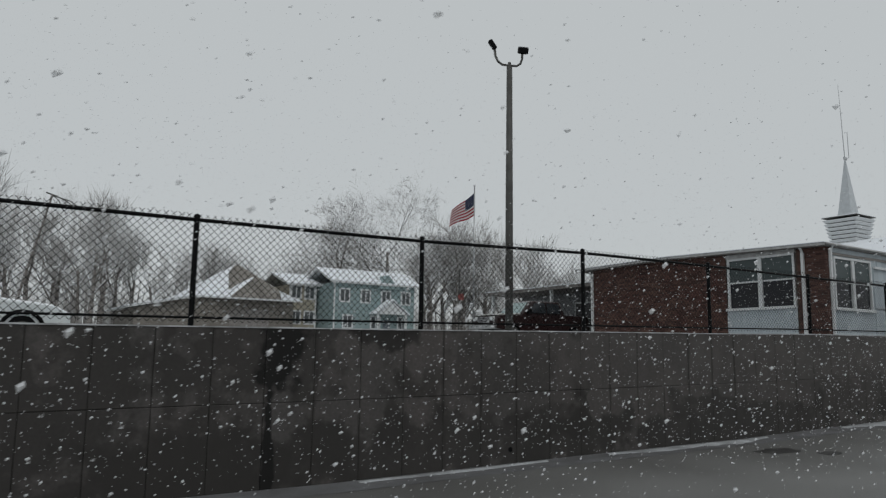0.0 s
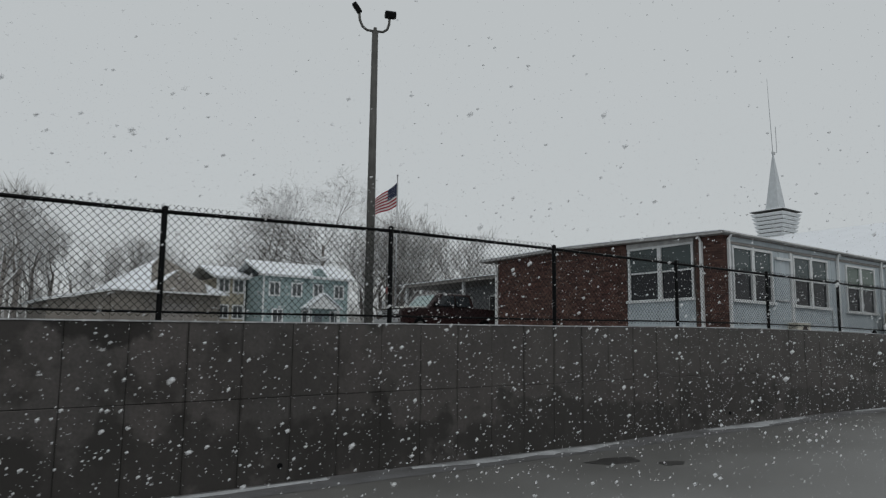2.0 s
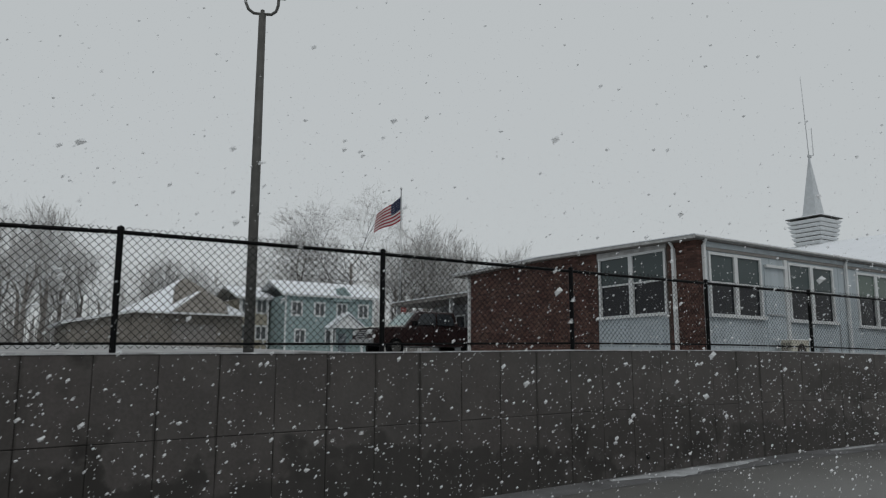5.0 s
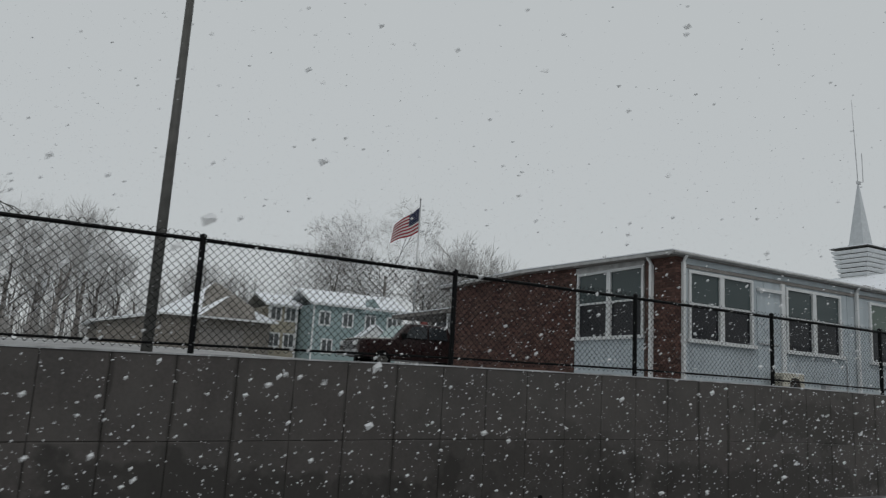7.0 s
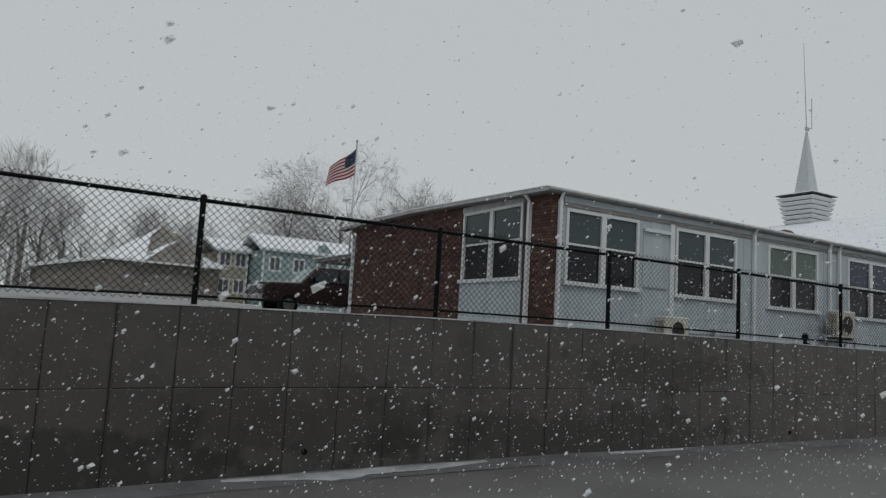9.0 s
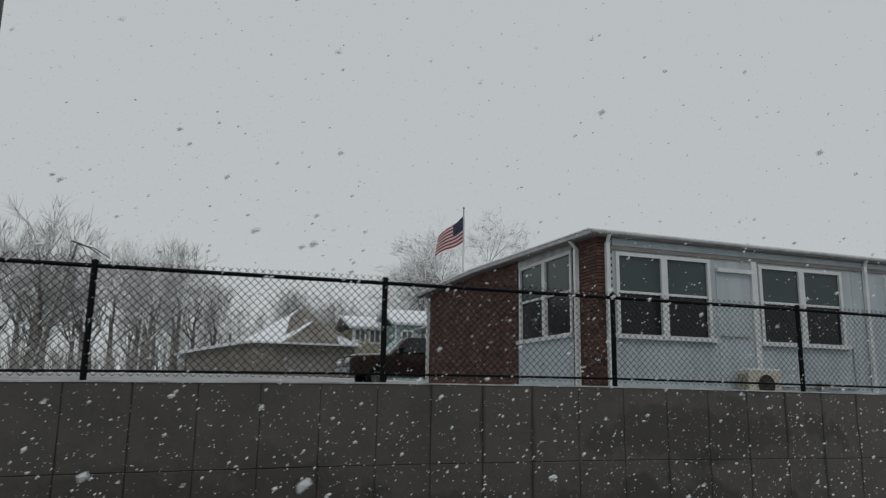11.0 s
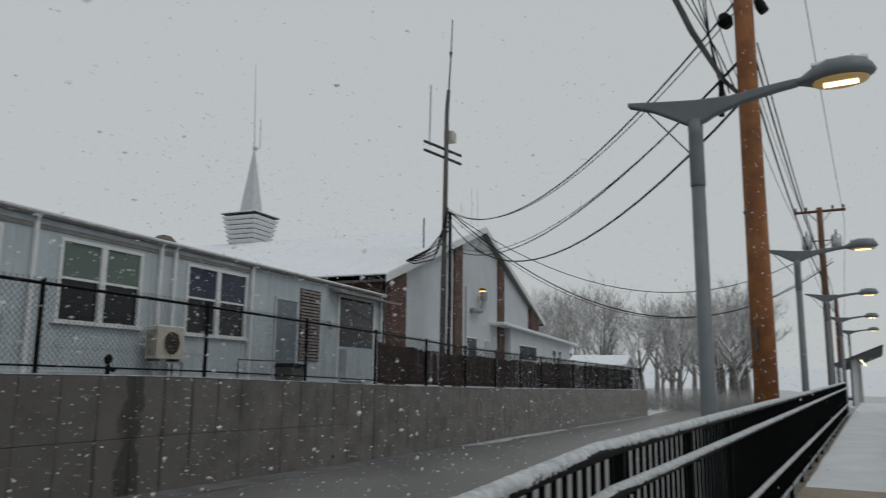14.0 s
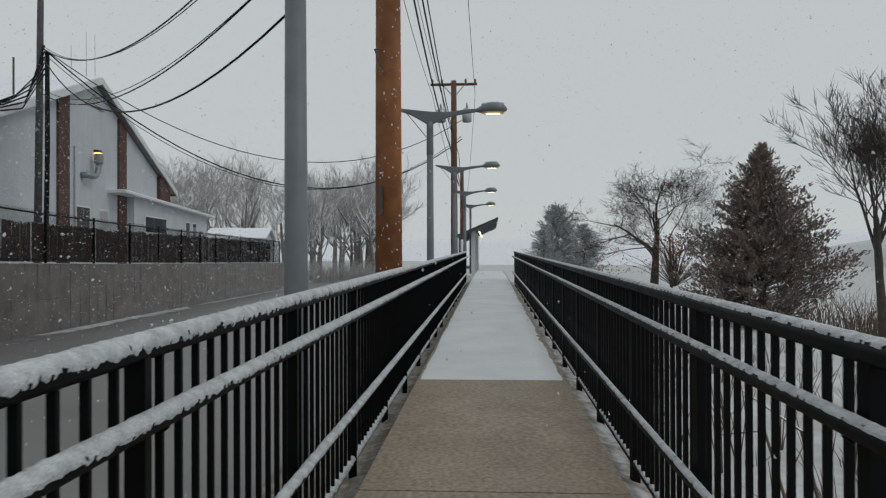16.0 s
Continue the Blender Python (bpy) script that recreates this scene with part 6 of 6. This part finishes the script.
def make_woods(name, label, spots, seeds, mat):
    """Far woods as one mass of bare trees."""
    kinds = []
    for sd in seeds:
        limbs, twigs = tree_shapes(sd, 10, 0.20, 4, 0.66, 1.2, 0.34, 0.011)
        k = len(limbs.v)
        v = np.array(limbs.v + twigs.v)
        f = limbs.f + [tuple(k + i for i in q) for q in twigs.f]
        v = v / v[:, 2].max()
        kinds.append((v, f, len(limbs.f)))
    verts, faces, slots, base = [], [], [], 0
    rng = random.Random(77)
    for x, y, h in spots:
        v, f, n_limb = kinds[rng.randrange(len(kinds))]
        a = rng.uniform(0, 6.28)
        c, s_ = math.cos(a), math.sin(a)
        wide = h * rng.uniform(0.9, 1.25)
        q = np.stack([(v[:, 0] * c - v[:, 1] * s_) * wide + x, (v[:, 0] * s_ + v[:, 1] * c) * wide + y, v[:, 2] * h + ground_z(x, y) - 0.3], 1)
        verts.append(q)
        faces += [tuple(base + i for i in g) for g in f]
        slots += [0] * n_limb + [1] * (len(f) - n_limb)
        base += len(v)
    me = bpy.data.meshes.new(name)
    me.from_pydata(np.concatenate(verts).tolist(), [], faces)
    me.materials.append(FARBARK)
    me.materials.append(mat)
    me.polygons.foreach_set("material_index", slots)
    ob = new(name, me)
    return tagged(ob, label, "woods", kind="stuff")


rng = random.Random(5)
band = []
for i in range(94):
    x = -54 + i * 1.95 + rng.uniform(-2, 2)
    tall = 15 + 4 * noise.noise((x * 0.06, 0, 8)) + (4 if x < 12 else 0)
    band.append((x, rng.uniform(100, 150), tall + rng.uniform(-3, 3)))
for i in range(16):
    band.append((-16 + i * 2.4 + rng.uniform(-1, 1), rng.uniform(99, 108), rng.uniform(13, 19)))
for i in range(30):
    band.append((rng.uniform(64, 104), rng.uniform(95, 106), rng.uniform(17, 21)))
for i in range(46):
    x = rng.uniform(106, 165)
    band.append((x, (x - 22) * rng.uniform(0.0, 0.42), rng.uniform(11.5, 16.5) * (x - 10) / 105))
make_woods("bare_woods", "bare grey winter woods dusted with snow, paled for haze", band, (11, 12, 13, 14, 15), TWIG)

# undergrowth at the foot of the woods
def make_brush(name, label, box, count, high, mat, seed):
    rng = random.Random(seed)
    s = Shape()
    for i in range(count):
        x, y = rng.uniform(box[0], box[1]), rng.uniform(box[2], box[3])
        z = ground_z(x, y) - 0.1
        for k in range(rng.randint(3, 6)):
            a, lean = rng.uniform(0, 6.28), rng.uniform(0.1, 0.6)
            h = high * rng.uniform(0.4, 1.1)
            p = [(x, y, z), (x + math.cos(a) * lean * h * 0.4, y + math.sin(a) * lean * h * 0.4, z + h * 0.6), (x + math.cos(a) * lean * h, y + math.sin(a) * lean * h, z + h)]
            s.tube(p, [0.005 * high + 0.003, 0.004 * high + 0.002, 0.002], 3, cap=False)
    return tagged(part(name, s, mat), label, "brush", kind="stuff")


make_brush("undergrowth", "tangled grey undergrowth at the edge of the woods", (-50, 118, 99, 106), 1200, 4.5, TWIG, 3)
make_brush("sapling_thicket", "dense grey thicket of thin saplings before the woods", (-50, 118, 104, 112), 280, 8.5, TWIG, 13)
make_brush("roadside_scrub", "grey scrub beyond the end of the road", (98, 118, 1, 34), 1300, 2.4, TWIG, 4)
DRY = material("dry_brown_stems", (0.16, 0.12, 0.09), 0.9, vary=0.4, scale=2, fine=9, bump=0, snow=0.3)
make_brush("dry_weeds", "dry brown weeds poking through the snow below the railing", (22, 60, -7.5, -2.2), 420, 0.40, DRY, 6)
make_brush("snowy_brambles", "tangle of bare brambles in the snow below the railing", (22.5, 36, -4.6, -1.75), 120, 0.7, DRY, 16)
make_brush("tall_weeds", "tall dry grass and twigs at the field edge", (38, 46, -14.5, -11.0), 160, 1.5, DRY, 8)

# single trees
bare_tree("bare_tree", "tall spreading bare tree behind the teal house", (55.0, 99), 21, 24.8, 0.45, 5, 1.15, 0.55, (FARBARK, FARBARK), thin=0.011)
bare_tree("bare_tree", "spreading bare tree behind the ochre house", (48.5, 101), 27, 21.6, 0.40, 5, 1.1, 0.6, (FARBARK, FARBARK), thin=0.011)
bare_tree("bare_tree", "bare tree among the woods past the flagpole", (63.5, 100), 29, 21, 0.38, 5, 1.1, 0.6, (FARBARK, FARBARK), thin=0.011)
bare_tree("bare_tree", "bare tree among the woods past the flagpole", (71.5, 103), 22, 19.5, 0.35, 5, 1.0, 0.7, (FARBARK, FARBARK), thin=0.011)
bare_tree("bare_tree", "bare snow-dusted tree near the leaning pole, paled for haze", (13.0, 88), 26, 16.0, 0.35, 5, 0.7, 1.0, (FARBARK, TWIG))
bare_tree("bare_tree", "spreading bare tree with a crooked trunk in the field", (56.5, -11.6), 23, 7.3, 0.17, 5, 1.05, 0.45, (DARKBARK, BARK), z=-0.5, thin=0.006, first=0.5, wide=1.3)
bare_tree("bare_tree", "thin bare sapling beside the cedar", (55.5, -12.0), 24, 6.3, 0.10, 5, 0.7, 0.8, (BARK, FARBARK), z=-0.5)
bare_tree("bare_tree", "dark bare tree with mossy trunk at the field edge", (38.0, -10.1), 36, 7.6, 0.17, 5, 0.62, 1.0, (DARKBARK, DARKBARK), z=-1.0, thin=0.0065, first=0.62, wide=0.95)

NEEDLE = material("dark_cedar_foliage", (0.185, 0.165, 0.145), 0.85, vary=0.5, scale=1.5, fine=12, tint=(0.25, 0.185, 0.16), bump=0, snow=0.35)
# far foliage: some snow, and a pale grey base colour that imitates haze
FARNEEDLE = material("snowy_hazed_pine_foliage", (0.38, 0.40, 0.405), 0.9, vary=0.3, scale=0.8, fine=8, tint=(0.42, 0.44, 0.44), bump=0, snow=0.45)
LEAF = material("dry_orange_leaves", (0.33, 0.14, 0.075), 0.8, vary=0.4, scale=3, fine=20, bump=0)


def conifer(label, at, z, high, wide, seed, mat, count, tip=0.35):
    rng = random.Random(seed)
    t = thing("cedar_tree", label, "tree", at=(at[0], at[1], z))
    part("trunk", Shape().tube([(0, 0, -0.3), (0, 0, high * 0.5), (0, 0, high * 0.97)], [0.16, 0.09, 0.012], 8), BARK, t)
    crown, boughs = Shape(), Shape()
    for i in range(count):
        f = rng.random() ** 0.75
        h = high * (0.05 + 0.93 * f)
        prof = (1 - f) ** (1.02 if tip < 0.4 else tip) * (1 - 0.35 * math.exp(-((f) / 0.08) ** 2))
        a = rng.uniform(0, 6.28)
        lobe = 1 + 0.25 * noise.noise((f * 5.5, seed, 0)) + (0.55 if tip < 0.4 else 0.2) * noise.noise((math.cos(a) * 1.6, math.sin(a) * 1.6, f * 6.0 + seed))
        reach = wide * 0.5 * prof * rng.uniform(0.5, 1.15) * lobe + 0.03 + 0.09 * (1 - f)
        lift = rng.uniform(0.3, 0.95) * (0.5 + f)
        o = Vector((0, 0, h - 0.15 * reach))
        e = Vector((math.cos(a) * reach, math.sin(a) * reach, h + lift * reach * 0.55))
        boughs.tube([o, o.lerp(e, 0.55) + Vector((0, 0, -0.05 * reach)), e], [0.018, 0.01, 0.004], 3, cap=False)
        n = max(5, int(reach * 30))
        for k in range(n):
            q = o.lerp(e, rng.uniform(0.25, 1.05)) + Vector((rng.gauss(0, 0.06), rng.gauss(0, 0.06), rng.gauss(0, 0.05)))
            d = ((e - o).normalized() * rng.uniform(0.3, 1) + Vector((rng.gauss(0, 0.5), rng.gauss(0, 0.5), rng.uniform(0, 0.9)))).normalized()
            s_ = d.cross(Vector((rng.gauss(0, 1), rng.gauss(0, 1), rng.gauss(0, 1)))).normalized()
            ln, wd = rng.uniform(0.06, 0.15) * high / 5, rng.uniform(0.014, 0.030) * high / 5
            u_ = d.cross(s_)
            crown.face(q - s_ * wd, q + s_ * wd, q + d * ln)
            crown.face(q - u_ * wd, q + u_ * wd, q + d * ln * 0.9)
    part("bough", boughs, BARK, t)
    tagged(part("crown", crown, mat, t, "dense scaly dark foliage"), kind="stuff")
    return t


conifer("dark green-brown cedar standing in the snowy field", (44.7, -10.75), -0.75, 5.8, 5.9, 31, NEEDLE, 820)
conifer("snow-dusted evergreen far along the field, paled for haze", (82.0, -12.8), -1.2, 6.8, 5.2, 32, FARNEEDLE, 460, 0.5)
conifer("snow-dusted evergreen far along the field, paled for haze", (83.0, -15.2), -1.2, 5.3, 4.4, 33, FARNEEDLE, 400, 0.5)
conifer("snow-dusted evergreen far along the field, paled for haze", (80.0, -11.3), -1.2, 4.8, 3.6, 34, FARNEEDLE, 300, 0.5)


def make_leaves(at, z, count, size, seed, label):
    rng = random.Random(seed)
    s, st = Shape(), Shape()
    for i in range(count // 14):
        a, r = rng.uniform(0, 6.28), abs(rng.gauss(0, size))
        p = Vector((math.cos(a) * r, math.sin(a) * r, rng.uniform(0.2, 1.0) * size * 1.5))
        st.tube([(0, 0, -0.2), p * 0.6 + Vector((0, 0, 0.1)), p], [0.02, 0.012, 0.005], 3, cap=False)
        for k in range(14):
            q = p + Vector((rng.gauss(0, 0.16), rng.gauss(0, 0.16), rng.gauss(0, 0.12)))
            d = Vector((rng.gauss(0, 1), rng.gauss(0, 1), rng.gauss(0, 1))).normalized()
            e = d.cross(Vector((0.3, 0.2, 1))).normalized()
            s.face(q, q + d * 0.05 + e * 0.03, q + d * 0.11, q + d * 0.05 - e * 0.03)
    t = thing("oak_shrub", label, "shrub", at=(at[0], at[1], z))
    part("stem", st, BARK, t)
    tagged(part("dry_leaves", s, LEAF, t, "dry orange leaves"), kind="stuff")


make_leaves((55.0, -12.0), 0.5, 1400, 1.35, 41, "oak sapling still holding dry orange leaves")
make_leaves((53.6, -8.3), 0.5, 160, 0.6, 42, "low shrub with a few dry orange leaves")

# bramble stems rising beside the field railing
def make_bramble():
    rng = random.Random(9)
    b = thing("bramble", "bare bramble stems leaning against the black railing", "shrub", at=tuple(walkway(24.6, -1.15, -0.6)))
    for k in range(7):
        x, lean = rng.uniform(-0.8, 0.8), rng.uniform(0.1, 0.55)
        h = rng.uniform(0.7, 1.35)
        pts = [(x, 0, 0), (x + rng.uniform(-0.2, 0.2), lean * 0.3, h * 0.5), (x + rng.uniform(-0.35, 0.35), lean * 0.8, h), (x + rng.uniform(-0.5, 0.5), lean, h * rng.uniform(0.85, 1.15))]
        part("stem", Shape().tube(pts, [0.009, 0.007, 0.005, 0.002], 5, cap=False), DRY, b)


make_bramble()

# pale hills closing the view, added to hide the horizon as haze would
def make_hills():
    s = Shape()
    n = 96
    for i in range(n + 1):
        a = 2 * math.pi * i / n
        r = 520 + 60 * math.sin(3 * a)
        h = 14 + 7 * noise.noise((math.cos(a) * 3, math.sin(a) * 3, 1)) + 2.2 * noise.noise((math.cos(a) * 19, math.sin(a) * 19, 4))
        s.v += [(20 + r * math.cos(a), r * math.sin(a), -12), (20 + (r + 30) * math.cos(a), (r + 30) * math.sin(a), h * 0.7), (20 + (r + 90) * math.cos(a), (r + 90) * math.sin(a), h)]
    s.f = [(3 * i + j, 3 * i + 3 + j, 3 * i + 4 + j, 3 * i + 1 + j) for i in range(n) for j in range(2)]
    tagged(part("backdrop_hills", s, SNOW, smooth=True), "pale snowy hills added to hide the horizon", "hills", kind="structure")


make_hills()


def make_far_hill():
    """The one darker wooded hill that rises beyond the field."""
    s = Shape()
    n = 40
    for i in range(n + 1):
        a = -0.50 - 0.75 * i / n
        rise = math.sin(math.pi * min(1, i / n * 1.9) / 2) ** 0.8 * (1 - 0.3 * i / n)
        h = 23 * rise + 1.6 * noise.noise((i * 0.6, 1, 1)) * rise
        for r, z in ((440, -12), (452, h * 0.6 - 2), (475, h)):
            s.v.append((22 + r * math.cos(a), r * math.sin(a), z))
    s.f = [(3 * i + j, 3 * i + 1 + j, 3 * i + 4 + j, 3 * i + 3 + j) for i in range(n) for j in range(2)]
    # the haze in front of the hill is put into its pale grey colour
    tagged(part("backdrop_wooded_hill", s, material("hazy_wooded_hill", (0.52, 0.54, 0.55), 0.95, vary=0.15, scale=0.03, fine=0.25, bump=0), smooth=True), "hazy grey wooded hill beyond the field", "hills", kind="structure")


make_far_hill()

# ---- falling snow ----
FLAKE = material("drifting_flake", (0.80, 0.82, 0.84), 0.9, vary=0.05, bump=0, spec=0.1)
FLAKE.node_tree.nodes["Principled BSDF"].inputs["Alpha"].default_value = 0.58


def make_snowfall():
    """Flakes in the air on both sides of the walkway, clear of the walker's way."""
    rng = random.Random(2024)
    s = Shape()
    ico = [(0.1, 0, 1), (0.95, 0.1, -0.35), (-0.55, 0.85, -0.3), (-0.5, -0.8, -0.4)]
    tri = [(0, 1, 2), (0, 2, 3), (0, 3, 1), (1, 3, 2)]
    lump = [(math.cos(q * 1.047) * (1 + 0.25 * (q % 2)), math.sin(q * 1.047) * (1.1 - 0.2 * (q % 3 == 0)), 0.25 * (q % 2)) for q in range(6)] + [(0, 0.1, 0.85), (0.1, 0, -0.75)]
    ring = [(q, (q + 1) % 6, 6) for q in range(6)] + [((q + 1) % 6, q, 7) for q in range(6)]
    n = 0
    while n < 60000:
        if n < 14000:
            x, y, z = rng.uniform(-4, 24), rng.uniform(3.5, 8.7), rng.uniform(0, 2.8)
        elif n < 54000:
            x, y, z = rng.uniform(-6, 62), rng.uniform(-9, 9.0) if rng.random() < 0.3 else rng.uniform(1.6, 8.7), rng.uniform(0, 6.5)
        else:
            x, y, z = rng.uniform(28, 62), rng.uniform(-6, 8.7), rng.uniform(0, 5)
        if z < ground_z(x, y) + 0.05:
            continue
        if z > 2.7 and rng.random() < 0.6:
            continue
        off = y - lerp(DECK_Y, x)
        if abs(off) < 1.3 and z < 3.2 and x < 23.9:
            continue
        r = 0.0036 + 0.0075 * rng.random() ** 4
        if n % 140 == 0:
            r = rng.uniform(0.012, 0.022)
        k = len(s.v)
        stretch = rng.uniform(1.0, 2.0)
        a = rng.uniform(0, 6.28)
        big = r > 0.0075
        for vx, vy, vz in (lump if big else ico):
            s.v.append((x + r * (vx * math.cos(a) - vy * math.sin(a)) + r * 0.5 * vz * stretch, y + r * (vx * math.sin(a) + vy * math.cos(a)), z + r * vz * stretch))
        s.f += [tuple(k + i for i in t) for t in (ring if big else tri)]
        n += 1
    tagged(part("falling_snow", s, FLAKE), "white snowflakes drifting down through the air", "snow", kind="stuff")


make_snowfall()


def make_far_snowfall():
    """Thick snowfall farther off, over the yard, the road's end and the field."""
    gen = np.random.default_rng(31)
    parts = []
    for n, lo, hi in ((150000, (-45, 30, -1), (75, 98, 20)), (70000, (46, -38, -1), (104, 34, 16)), (4000, (30, 9.5, 1.5), (52, 13, 7))):
        parts.append(gen.uniform(lo, hi, (n, 3)))
    c = np.concatenate(parts)
    n = len(c)
    r = gen.uniform(0.009, 0.025, (n, 1))
    a = gen.normal(size=(n, 3))
    a /= np.linalg.norm(a, axis=1, keepdims=True)
    b = np.cross(a, gen.normal(size=(n, 3)))
    b /= np.linalg.norm(b, axis=1, keepdims=True)
    v = np.stack([c - a * r, c - b * r, c + a * r, c + b * r], 1).reshape(-1, 3)
    me = bpy.data.meshes.new("distant_snowfall")
    me.vertices.add(4 * n)
    me.vertices.foreach_set("co", v.ravel().astype(np.float32))
    me.loops.add(4 * n)
    me.loops.foreach_set("vertex_index", np.arange(4 * n, dtype=np.int32))
    me.polygons.add(n)
    me.polygons.foreach_set("loop_start", np.arange(0, 4 * n, 4, dtype=np.int32))
    me.update(calc_edges=True)
    me.materials.append(FLAKE)
    tagged(new("distant_snowfall", me), "thick veil of fine snow falling farther off", "snow", kind="stuff")


make_far_snowfall()
